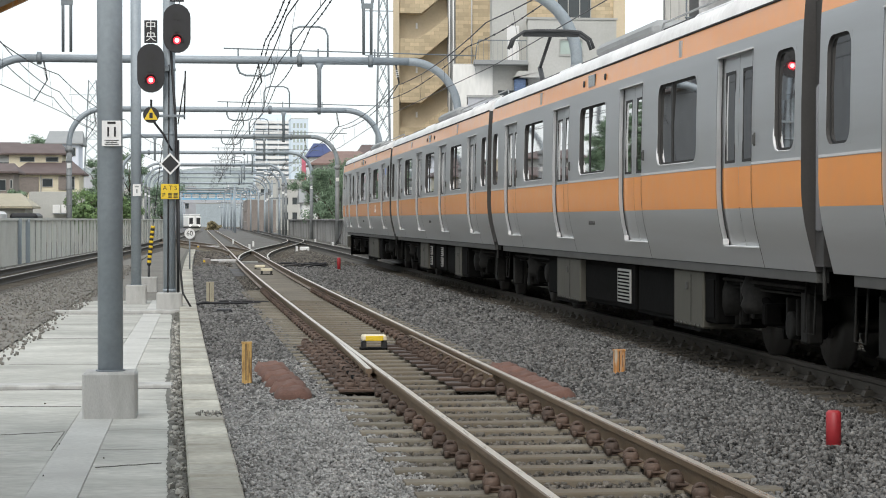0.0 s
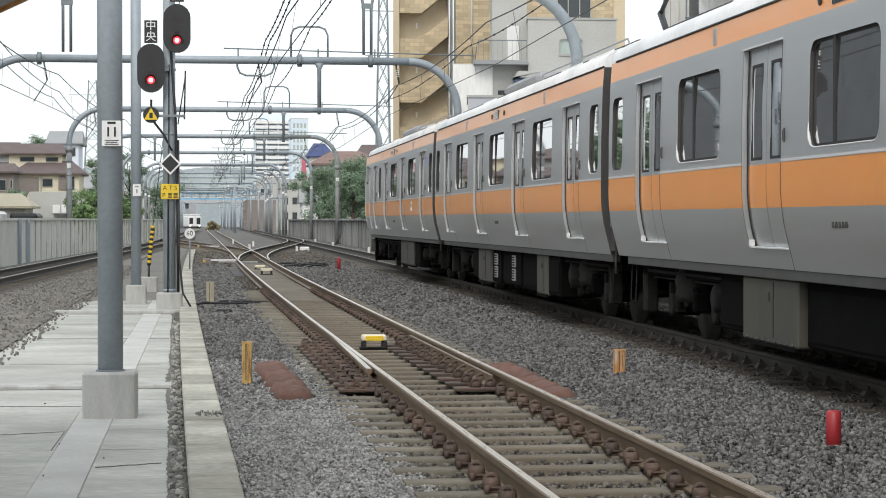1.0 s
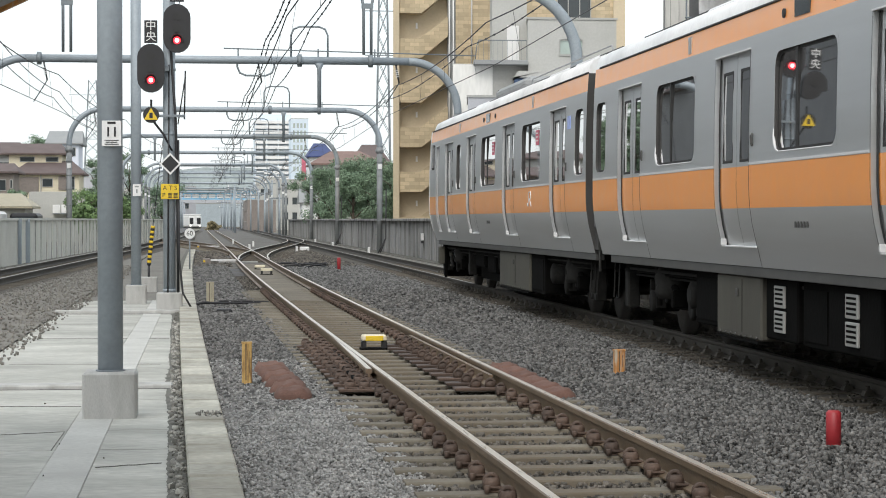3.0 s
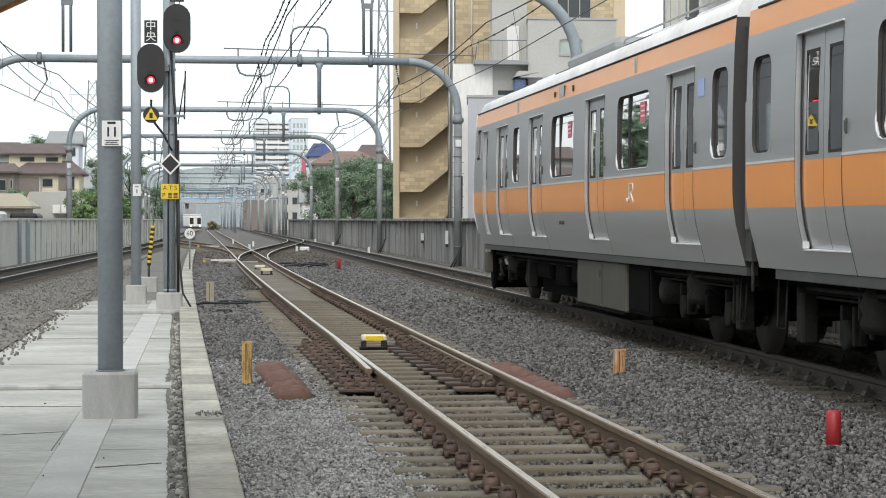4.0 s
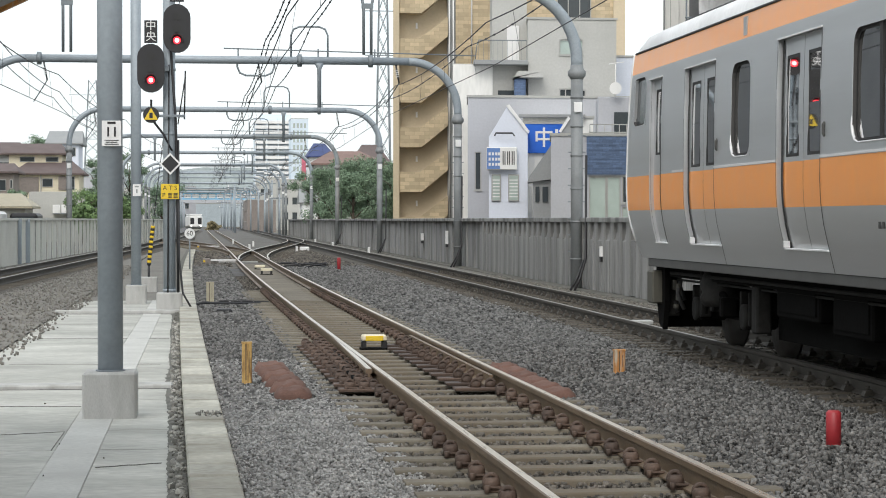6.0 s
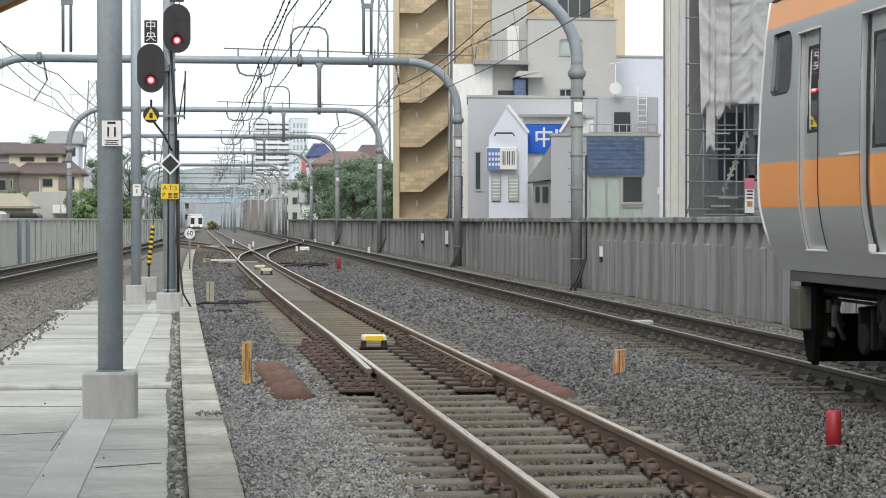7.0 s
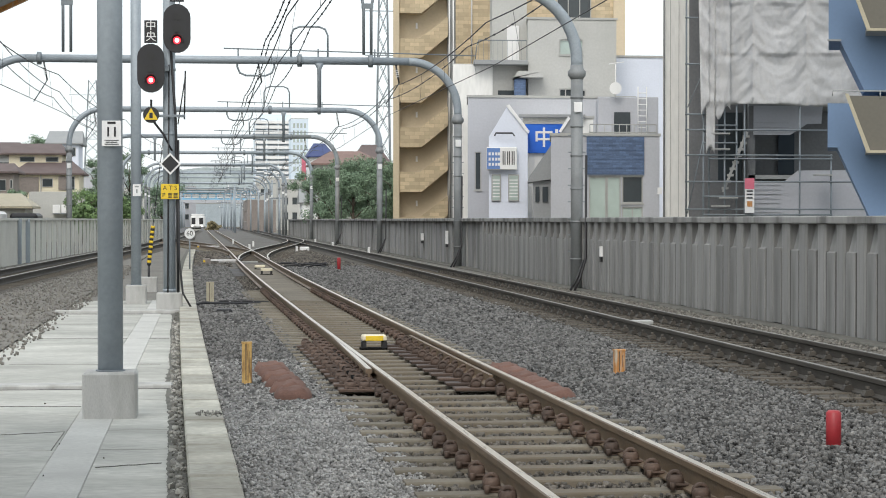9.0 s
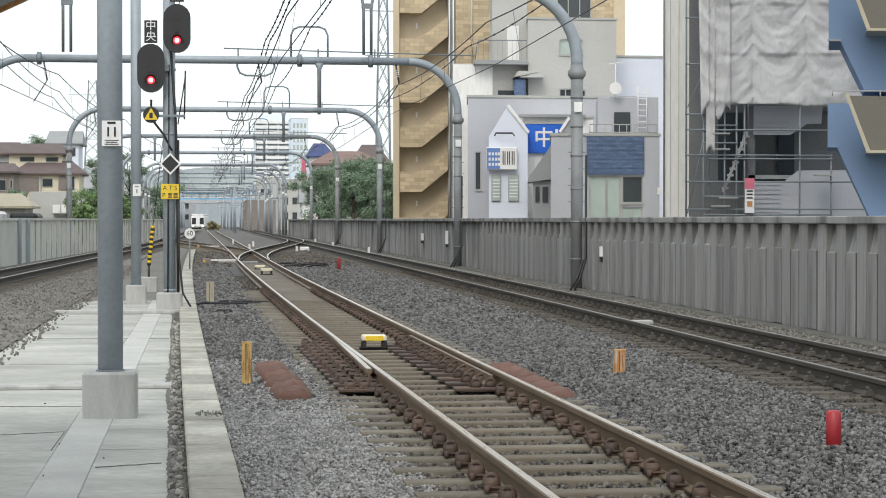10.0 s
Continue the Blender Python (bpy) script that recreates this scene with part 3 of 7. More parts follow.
# ---- fences ----
def fence_right():
    f = empty_at("fence_right", (0, 0, 0), "grey ribbed concrete-panel fence along the tracks", "fence", kind="structure")
    w = 0.91
    bm = bmesh.new()
    prism(bm, [(9.085, -0.2), (9.06, -0.15), (9.06, 0.15), (9.085, 0.2), (9.26, 0.2), (9.26, -0.2)], -0.18, 1.405, "z")
    post = to_mesh("fence_post", bm, M["fence"])
    bm = bmesh.new()
    prism(bm, [(9.07, -0.18), (9.07, 1.0), (9.11, 1.02), (9.19, 1.36), (9.19, 1.405), (9.27, 1.405), (9.27, -0.18)], 0.268, 0.642, "y")
    panel = to_mesh("fence_panel", bm, M["fence"])
    joints = [to_mesh("joint", boxes((9.083, 9.26, a, a + 0.064, -0.18, 1.0)), M["joint"]) for a in (0.202, 0.644)]
    y = -5.63
    while y < 66:
        for me in joints:
            part("joint", me, None, f, "", (0, y, 0))
        part("fence_post", post, None, f, "", (random.uniform(-0.008, 0.008), y, 0))
        part("fence_panel", panel, None, f, "", (random.uniform(-0.01, 0.01), y, random.uniform(-0.02, 0.015)))
        y += w
    bm = bmesh.new()
    while y < 220:
        box(bm, 9.2, 9.26, y, y + 1.9, -0.18, 1.42)
        box(bm, 9.15, 9.28, y + 1.9, y + 2.0, -0.18, 1.5)
        y += 2.0
    part("far_panels", bm, M["fence"], f)
    part("coping", boxes((9.02, 9.31, -6, 220, 1.408, 1.52), bev=0.012), M["fence"], f)
    part("back_board", boxes((9.272, 9.3, -6, 66, -0.2, 1.4)), M["greydark"], f)
    part("footing", boxes((8.8, 9.4, -6, 220, -0.4, -0.185), bev=0.02), M["dirt"], f, "dark grey drain strip at the fence foot")


def fence_left():
    f = empty_at("fence_left", (0, 0, 0), "pale beige ribbed metal fence along the left tracks", "fence", kind="structure")
    bm = bmesh.new()
    y = 30.0
    while y < 80:
        x = -7.22 + 0.0365 * (y - 73)
        box(bm, x - 0.03, x + 0.02, y, y + 0.16, -0.3, 1.46)
        box(bm, x - 0.05, x - 0.03, y, y + 0.3, -0.3, 1.46)
        y += 0.3
    part("ribbed_panels", bm, M["fence_left"], f)
    bm = bmesh.new()
    while y < 190:
        x = -7.22 + 0.0365 * (y - 73)
        box(bm, x - 0.05, x, y, y + 1.98, -0.3, 1.46)
        y += 2.0
    part("plain_panels", bm, M["fence_left"], f)
    for y in (78, 80.6):
        x = -7.22 + 0.0365 * (y - 73)
        part("post", boxes((x - 0.05, x + 0.14, y, y + 0.2, -0.3, 1.5), bev=0.02), M["galv"], f)
    bm = bmesh.new()
    sweep(bm, [(-7.22 + 0.0365 * (v - 73), v) for v in (30, 80, 130, 190)], [(-0.07, 1.44), (-0.07, 1.53), (0.05, 1.53), (0.05, 1.44)])
    part("top_rail", bm, M["fence_left"], f)


fence_right()
fence_left()


# ---- gantries ----
def gantry(y, right=8.95, left=-6.85, top=7.06, r=0.145, extras=True):
    g = empty_at("catenary_gantry", (0, y, 0), "grey tubular steel gantry arching over the tracks", "gantry", "gantries over the tracks")
    for side, x in ((1, right), (-1, left)):
        bm = bmesh.new()
        tube(bm, [(x, 0, -0.3), (x, 0, 4.9)], r, 14)
        for z in (0.5, 1.4, 2.2, 3.0, 3.7, 4.4):
            tube(bm, [(x, 0, z), (x, 0, z + 0.035)], r * 1.12, 12)
        part("post", bm, M["galv_post"], g)
        bm = bmesh.new()
        tube(bm, [(x, 0, 4.85), (x, 0, 4.95), (x, 0, 5.05), (x, 0, 5.1), (x, 0, 5.2)], [r, r * 1.5, r * 1.5, r * 1.15, r * 1.05], 14)
        part("flange", bm, M["galv_post"], g)
        bm = bmesh.new()
        rr = 1.75
        tube(bm, [(x, 0, 5.1)] + [(x - side * (rr - rr * math.cos(a)), 0, 5.31 + rr * math.sin(a)) for a in (radians(90 * i / 12) for i in range(13))], r * 0.98, 14)
        part("bend", bm, M["galv"], g)
        part("number_plate", boxes((x - 0.1, x + 0.1, -r - 0.05, -r - 0.02, 4.05, 4.3), bev=0.01), M["white"], g)
        bm = bmesh.new()
        for z in (0.7, 1.1, 1.5, 1.9, 2.3, 2.7, 3.1, 3.5):
            tube(bm, [(x - r - 0.07, 0, z), (x + r + 0.07, 0, z)], 0.012, 5)
        part("step_bolts", bm, M["galv_dark"], g)
    bm = bmesh.new()
    tube(bm, [(left + 1.75, 0, top), (right - 1.75, 0, top)], r * 0.95, 14)
    part("beam", bm, M["galv"], g)
    for x in (left + 2.2, right - 3.1, right - 5.6):
        bm = bmesh.new()
        tube(bm, [(x - 0.09, 0, top), (x - 0.07, 0, top), (x + 0.07, 0, top), (x + 0.09, 0, top)], [r, r * 1.55, r * 1.55, r], 12)
        part("beam_joint", bm, M["galv_dark"], g)
    if extras:
        # drop posts that carry the contact line
        for x in (-3.25, 4.04):
            bm = bmesh.new()
            tube(bm, [(x, 0, top - 0.1), (x, 0, top - 0.3), (x, 0, 5.42)], [0.17, 0.075, 0.07], 10)
            part("drop_post", bm, M["galv"], g)
        # hoops above and below the beam
        for x0, x1, z0, z1 in ((3.05, 4.34, top, 8.25), (1.17, 2.46, 6.52, top)):
            c = 0.3
            up = z0 == top
            a, b = (z0, z1) if up else (z1, z0)
            s = 1 if up else -1
            pts = [(x0, 0, a), (x0, 0, b - s * c), (x0 + c * 0.3, 0, b - s * c * 0.3), (x0 + c, 0, b), (x1 - c, 0, b), (x1 - c * 0.3, 0, b - s * c * 0.3), (x1, 0, b - s * c), (x1, 0, a)]
            bm = bmesh.new()
            tube(bm, pts, 0.035, 8)
            part("hoop", bm, M["galv_dark"], g)
        bm = bmesh.new()
        tube(bm, [(0.7, -0.05, top + 0.4), (9.6, -0.05, top + 0.22)], 0.022, 6)
        for x in (1.2, 4.0, 6.0):
            tube(bm, [(x, 0, top), (x, 0, top + 0.42)], 0.025, 6)
        part("cross_arm", bm, M["galv_dark"], g)
        for x0 in (-5.5, 1.9, 6.74):
            bm = bmesh.new()
            tube(bm, [(x0, 0, top - 0.1), (x0 + 0.12, 0, 6.3)], 0.03, 6)
            tube(bm, [(x0 + 0.12, 0, 6.3), (x0 - 0.35, 0, 5.55)], 0.02, 6)
            part("hanger", bm, M["wire"], g)
            bm = bmesh.new()
            for k in range(4):
                tube(bm, [(x0 + 0.02 + 0.015 * k, 0, 6.75 - k * 0.07), (x0 + 0.03 + 0.015 * k, 0, 6.72 - k * 0.07)], 0.06, 8)
            part("insulator", bm, M["insul"], g)
    return g


GANTRIES = [71.0, 103.0, 136.0, 169.0]
first_gantry = gantry(48.0, left=-7.85, extras=False)
for x, fork in ((-3.18, True), (3.88, True)):
    bm = bmesh.new()
    for d in (-0.09, 0.09):
        tube(bm, [(x + d * 2.2, 0, 7.0), (x + d, 0, 6.55), (x + d, 0, 5.4)], 0.035, 8)
    box(bm, x - 0.14, x + 0.14, -0.03, 0.03, 6.5, 6.62)
    part("drop_fork", bm, M["galv_dark"], first_gantry)
for gy in GANTRIES:
    gantry(gy, left=-7.85 if gy < 80 else -6.73)
for gy, rx, tz in ((203, 7.9, 7.0), (218, 8.8, 7.3), (232, 8.6, 6.8), (251, 8.2, 7.4), (270, 8.4, 7.1), (290, 8.8, 6.7), (310, 8.4, 7.0), (332, 8.9, 7.5), (355, 9.0, 7.0), (378, 8.7, 6.6), (400, 9.0, 7.0), (435, 9.4, 7.4), (470, 9.0, 7.0)):
    gantry(gy, right=rx, left=-6.2, top=tz, r=0.125, extras=gy < 250)


# ---- overhead wires ----
def wires():
    spans = [-20, 14, 48, 71, 103, 136, 169, 203, 232, 270, 310, 355, 400, 470]
    for fx, zz, zig in ((near_x, 6.3, 0.2), (lambda y: FAR_X, 6.2, -0.2), (left_x, 6.5, 0.15)):
        mess, cont, drop = [], [], []
        for k, (a, b) in enumerate(zip(spans, spans[1:])):
            for i in range(8):
                u = i / 8
                y = a + (b - a) * u
                z = zz - 1.5 * u * (1 - u) * ((b - a) / 40)
                xz = zig * (1 - 2 * u) * (1 if k % 2 else -1)
                mess.append((fx(y), y, z))
                cont.append((fx(y) + xz, y, 5.18))
                if i % 2:
                    drop.append([(fx(y), y, z), (fx(y) + xz, y, 5.18)])
        for p, nm, r in ((mess, "messenger_wire", 0.016), (cont, "contact_wire", 0.011)):
            bm = bmesh.new()
            tube(bm, p, r, 5)
            w = solo(nm, bm, M["wire"], "dark overhead line wire strung between the gantries", "wire", "overhead wires")
            if nm == "messenger_wire":
                for d in drop:
                    bm = bmesh.new()
                    tube(bm, d, 0.006, 4)
                    part("dropper", bm, M["wire"], w)
    # twin feeders beside the near track's line, clipped together
    for dx, z in ((0.33, 7.75), (0.49, 7.75), (1.9, 8.2), (-7.2, 7.9), (-7.5, 7.6), (9.3, 7.6)):
        pts = []
        for a, b in zip(spans, spans[1:]):
            for i in range(6):
                u = i / 6
                y = a + (b - a) * u
                pts.append(((near_x(y) if -1 < dx < 3 else 0) + dx, y, z - 1.5 * u * (1 - u) * ((b - a) / 40)))
        bm = bmesh.new()
        tube(bm, pts, 0.019, 5)
        w = solo("feeder_wire", bm, M["wire"], "dark feeder cable hanging along the line", "wire", "overhead wires")
        bm = bmesh.new()
        for p, q in zip(pts, pts[1:]):
            for i in range(4):
                if i % 2 and 15 < p[1] < 150 and dx > -1:
                    a, b = Vector(p).lerp(Vector(q), i / 4), Vector(p).lerp(Vector(q), i / 4 + 0.03)
                    tube(bm, [a, b], 0.034, 6)
        tagged(part("spacer_clips", bm, M["wire"], w), "", "", "", "stuff")


wires()


# ---- poles and signal on the walkway ----
def pole(x, y, r, h, block, label, plate):
    p = empty_at("steel_pole", (x, y, -0.25), label, "pole", "poles on the walkway")
    bm = bmesh.new()
    tube(bm, [(0, 0, 0.3), (0, 0, h)], r, 28)
    part("shaft", bm, M["galv"], p)
    w, hh = block
    part("foundation", boxes((-w, w, -w, w, -0.2, hh), bev=0.02), M["block"], p)
    bm = bmesh.new()
    tube(bm, [(0, 0, hh), (0, 0, hh + 0.012)], r * 1.18, 24)
    part("collar", bm, M["galv_dark"], p)
    px, pz, pw, ph = plate
    pl = part("number_plate", boxes((px - pw / 2, px + pw / 2, -r - 0.03, -r - 0.012, pz, pz + ph), bev=0.003), M["white"], p, "white plate with dark markings")
    return p, pl


p1, plate1 = pole(-0.81, 17.75, 0.109, 8.0, (0.232, 0.40), "grey-blue steel pole on a concrete foundation block", (0.02, 2.35, 0.165, 0.22))
text(plate1, "11", 0.115, pose(0.02, -0.143, 2.47, 90), M["black"]).data.offset = 0.002
for z0, z1, w in ((2.542, 2.562, 0.07), (2.398, 2.404, 0.12), (2.381, 2.388, 0.1), (2.364, 2.371, 0.12)):
    part("marking", boxes((0.02 - w / 2, 0.02 + w / 2, -0.142, -0.1385, z0, z1)), M["black"], plate1)
p2, plate2 = pole(-1.38, 41.75, 0.105, 8.0, (0.21, 0.38), "slender grey-blue steel pole on a concrete block", (0.02, 2.2, 0.16, 0.24))
for z0, z1, w in ((2.38, 2.41, 0.08), (2.26, 2.34, 0.03)):
    part("marking", boxes((0.02 - w / 2, 0.02 + w / 2, -0.139, -0.1345, z0, z1)), M["greydark"], plate2)


def stadium(w, h, n=10):
    r = w / 2
    return [(r * math.cos(radians(a)), (h / 2 - r) + r * math.sin(radians(a))) for a in np.linspace(0, 180, n)] + [(r * math.cos(radians(a)), -(h / 2 - r) + r * math.sin(radians(a))) for a in np.linspace(180, 360, n)]


def disc(bm, cx, cz, r, y0, y1, n=20):
    prism(bm, [(cx + r * math.cos(2 * math.pi * i / n), cz + r * math.sin(2 * math.pi * i / n)) for i in range(n)], y0, y1)


def signal_mast():
    g = empty_at("signal_mast", (-0.64, 38.0, -0.25), "grey steel signal mast with two red signal heads and signs", "railway signal")
    bm = bmesh.new()
    tube(bm, [(0, 0, 0.3), (0, 0, 7.0)], 0.115, 20)
    for z in (0.38, 2.2, 3.3, 4.5):
        tube(bm, [(0, 0, z), (0, 0, z + 0.04)], 0.128, 20)
    part("mast", bm, M["galv"], g)
    part("foundation", boxes((-0.24, 0.24, -0.24, 0.24, -0.2, 0.36), bev=0.02), M["block"], g)
    bm = bmesh.new()
    tube(bm, [(-0.03, -0.14, 0.36), (-0.02, -0.14, 2.0), (0.0, -0.14, 4.6)], 0.014, 6)
    tube(bm, [(0.16, -0.12, 0.3), (0.15, -0.12, 2.0), (0.12, -0.12, 3.6), (0.02, -0.13, 5.1)], 0.026, 6)
    tube(bm, [(0.42, -0.3, 0.05), (0.25, -0.25, 0.35), (0.18, -0.13, 1.0), (0.17, -0.12, 3.2)], 0.02, 6)
    tube(bm, [(-0.33, -0.1, 3.95), (-0.33, -0.1, 3.6), (-0.1, -0.1, 3.3), (0.05, -0.1, 3.0)], 0.022, 6)
    part("cable", bm, M["black"], g)
    for cx, cz in ((0.15, 5.26), (-0.33, 4.52)):
        bm = bmesh.new()
        prism(bm, [(cx + u, cz + v) for u, v in stadium(0.5, 0.9)], -0.34, -0.22)
        head = part("signal_head", bm, M["black"], g, "black oval signal head showing red")
        part("hood", _hood(cx, cz - 0.225), M["black"], head)
        bm = bmesh.new()
        disc(bm, cx, cz - 0.225, 0.07, -0.36, -0.345)
        lens = part("lens", bm, M["lamp_red"], head, "glowing red lens")
        bm = bmesh.new()
        disc(bm, cx, cz - 0.225, 0.042, -0.364, -0.3605)
        part("filament", bm, M["lamp_core"], lens, "white-hot middle of the lens")
        for dz in (0.22, 0.0):
            bm = bmesh.new()
            disc(bm, cx, cz + dz, 0.08, -0.352, -0.345)
            part("lens", bm, M["seal"], head, "unlit dark lens")
        part("bracket", boxes((min(cx, 0), max(cx, 0), -0.22, -0.1, cz - 0.05, cz + 0.05), bev=0.01), M["galv_dark"], g)
    bd = part("name_board", boxes((-0.45, -0.21, -0.26, -0.22, 4.99, 5.41), bev=0.006), M["black"], g, "black board with two white characters")
    text(bd, "中", 0.2, pose(-0.33, -0.265, 5.3, 90), M["white"])
    text(bd, "央", 0.2, pose(-0.33, -0.265, 5.1, 90), M["white"])
    tb = part("top_board", boxes((0.02, 0.28, -0.26, -0.22, 5.76, 6.1), bev=0.006), M["black"], g, "black board with white strokes")
    for x0, x1, z0, z1 in ((0.06, 0.24, 5.79, 5.81), (0.06, 0.08, 5.81, 5.98), (0.22, 0.24, 5.81, 5.98), (0.14, 0.16, 5.81, 6.02), (0.08, 0.22, 5.88, 5.9)):
        part("marking", boxes((x0, x1, -0.265, -0.2605, z0, z1)), M["white"], tb)
    bm = bmesh.new()
    prism(bm, [(-0.46, 3.57), (-0.2, 3.57), (-0.33, 3.79)], -0.25, -0.23)
    tri = part("warning_plate", bm, M["yellow"], g, "yellow triangular plate on a dark disc")
    bm = bmesh.new()
    disc(bm, -0.33, 3.66, 0.15, -0.225, -0.2)
    part("backing", bm, M["black"], tri)
    part("marking", boxes((-0.36, -0.3, -0.257, -0.252, 3.6, 3.7)), M["black"], tri)
    part("arm", boxes((-0.33, 0.3, -0.2, -0.16, 3.62, 3.67), bev=0.008), M["galv_dark"], g)
    bm = bmesh.new()
    prism(bm, [(0.02, 2.55), (0.22, 2.755), (0.02, 2.96), (-0.18, 2.755)], -0.2, -0.18)
    dia = part("diamond_sign", bm, M["white"], g, "white-edged black diamond sign")
    bm = bmesh.new()
    prism(bm, [(0.02, 2.595), (0.177, 2.755), (0.02, 2.915), (-0.137, 2.755)], -0.208, -0.203)
    part("face", bm, M["black"], dia)
    ats = part("yellow_sign", boxes((-0.15, 0.18, -0.2, -0.18, 2.1, 2.38), bev=0.006), M["yellow"], g, "yellow sign with black lettering")
    text(ats, "A T S", 0.115, pose(0.015, -0.205, 2.305, 90), M["black"])
    text(ats, "P", 0.115, pose(-0.1, -0.205, 2.17, 90), M["black"])
    for x in (-0.02, 0.08):
        for k in range(4):
            part("marking", boxes((x, x + 0.075, -0.206, -0.201, 2.125 + k * 0.025, 2.139 + k * 0.025)), M["black"], ats)
    # ladder stay
    bm = bmesh.new()
    tube(bm, [(0.28, 0.05, 3.6), (0.3, 0.05, 4.5)], 0.015, 6)
    tube(bm, [(0.16, 0.05, 3.5), (0.3, 0.05, 4.4)], 0.012, 6)
    part("stay", bm, M["black"], g)


def _hood(cx, cz):
    bm = bmesh.new()
    n = 10
    ang = [radians(-20 + 220 * i / n) for i in range(n + 1)]
    for r0, r1 in ((0.105, 0.115),):
        a = [[bm.verts.new((cx + r * math.cos(t), yy, cz + r * math.sin(t))) for t in ang] for r, yy in ((r0, -0.34), (r0, -0.46), (r1, -0.46), (r1, -0.34))]
        for p, q in zip(a, a[1:] + a[:1]):
            for i in range(n):
                bm.faces.new((p[i], p[i + 1], q[i + 1], q[i]))
    bmesh.ops.recalc_face_normals(bm, faces=bm.faces)
    return bm


signal_mast()


# ---- the train ----
ZB = [1.0, 1.1, 1.2, 1.3, 1.42, 1.58, 1.68, 1.8, 1.995, 2.03, 2.09, 2.5, 3.04, 3.12, 3.17, 3.25, 3.38, 3.5]
HW = [(1.0, 1.335), (1.2, 1.385), (1.4, 1.435), (1.6, 1.465), (1.75, 1.475), (2.6, 1.472), (3.2, 1.452), (3.5, 1.43)]


def hw(z):
    return float(np.interp(z, [a for a, b in HW], [b for a, b in HW]))


def end_y(z):
    return float(np.interp(z, [1.0, 1.2, 1.6, 2.0, 2.6, 3.2, 3.57, 3.9], [9.45, 9.64, 9.76, 9.78, 9.7, 9.6, 9.5, 9.2]))


def side_shell(bm, side, ys, zs, holes, inset=0.0, depth=0.06, cab=False, matfn=None):
    """A wall that follows the body's side section, with openings and their reveals."""
    def in_hole(y, z):
        return any(a < y < b and c < z < d for a, b, c, d in holes)
    ys = sorted(set([round(v, 4) for v in ys] + [round(v, 4) for h in holes for v in h[:2]]))
    ys = [v for v in ys]
    zs = sorted(set([round(v, 4) for v in zs] + [round(v, 4) for h in holes for v in h[2:]]))
    cache = {}

    def vert(y, z, d):
        key = (y, z, d)
        if key not in cache:
            yy = y if not cab or y < 8.7 else 8.7 + (y - 8.7) / (9.75 - 8.7) * (end_y(z) - 8.7)
            cache[key] = bm.verts.new((side * (hw(z) - inset - d), yy, z))
        return cache[key]
    for i in range(len(ys) - 1):
        for k in range(len(zs) - 1):
            y0, y1, z0, z1 = ys[i], ys[i + 1], zs[k], zs[k + 1]
            if in_hole((y0 + y1) / 2, (z0 + z1) / 2):
                for (ya, za), (yb, zb), (my, mz) in (((y0, z0), (y0, z1), (y0 - 0.001, (z0 + z1) / 2)), ((y1, z0), (y1, z1), (y1 + 0.001, (z0 + z1) / 2)),
                                                     ((y0, z0), (y1, z0), ((y0 + y1) / 2, z0 - 0.001)), ((y0, z1), (y1, z1), ((y0 + y1) / 2, z1 + 0.001))):
                    if not in_hole(my, mz):
                        f = bm.faces.new([bm.verts.new(vert(*q).co) for q in ((ya, za, 0), (yb, zb, 0), (yb, zb, depth), (ya, za, depth))])
                        f.material_index = 0
                continue
            f = bm.faces.new((vert(y0, z0, 0), vert(y1, z0, 0), vert(y1, z1, 0), vert(y0, z1, 0)))
            f.smooth = True
            f.material_index = matfn((y0 + y1) / 2, (z0 + z1) / 2) if matfn else 0


def band(y, z):
    return 1 if 1.58 < z < 1.995 or z > 3.25 else 0


BODY = [M["steel"], M["orange"]]


def pane_mesh(side, y0, y1, z0, z1, inset):
    bm = bmesh.new()
    zs = [z0, (z0 + z1) / 2, z1]
    for a, b in zip(zs, zs[1:]):
        v = [bm.verts.new((side * (hw(z) - inset), y, z)) for y, z in ((y0, a), (y1, a), (y1, b), (y0, b))]
        bm.faces.new(v)
    return bm


def rounded_frame(bm, side, y0, y1, z0, z1, r, w, d0, d1):
    """A rounded window frame standing from depth d0 to d1 within an opening."""
    def loop(a0, a1, b0, b1, rr):
        pts = []
        for cy, cz, st in ((a1 - rr, b1 - rr, 0), (a0 + rr, b1 - rr, 90), (a0 + rr, b0 + rr, 180), (a1 - rr, b0 + rr, 270)):
            for i in range(5):
                t = radians(st + 22.5 * i)
                pts.append((cy + rr * math.cos(t), cz + rr * math.sin(t)))
        return pts
    rings = []
    for (a0, a1, b0, b1, rr), d in (((y0, y1, z0, z1, 0.004), d0), ((y0 + w, y1 - w, z0 + w, z1 - w, r), d0), ((y0 + w, y1 - w, z0 + w, z1 - w, r), d1)):
        rings.append([bm.verts.new((side * (hw(z) - d), y, z)) for y, z in loop(a0, a1, b0, b1, rr)])
    for k, (p, q) in enumerate(zip(rings, rings[1:])):
        for i in range(len(p)):
            bm.faces.new((p[i], p[(i + 1) % len(p)], q[(i + 1) % len(p)], q[i])).material_index = k
    bmesh.ops.recalc_face_normals(bm, faces=bm.faces)


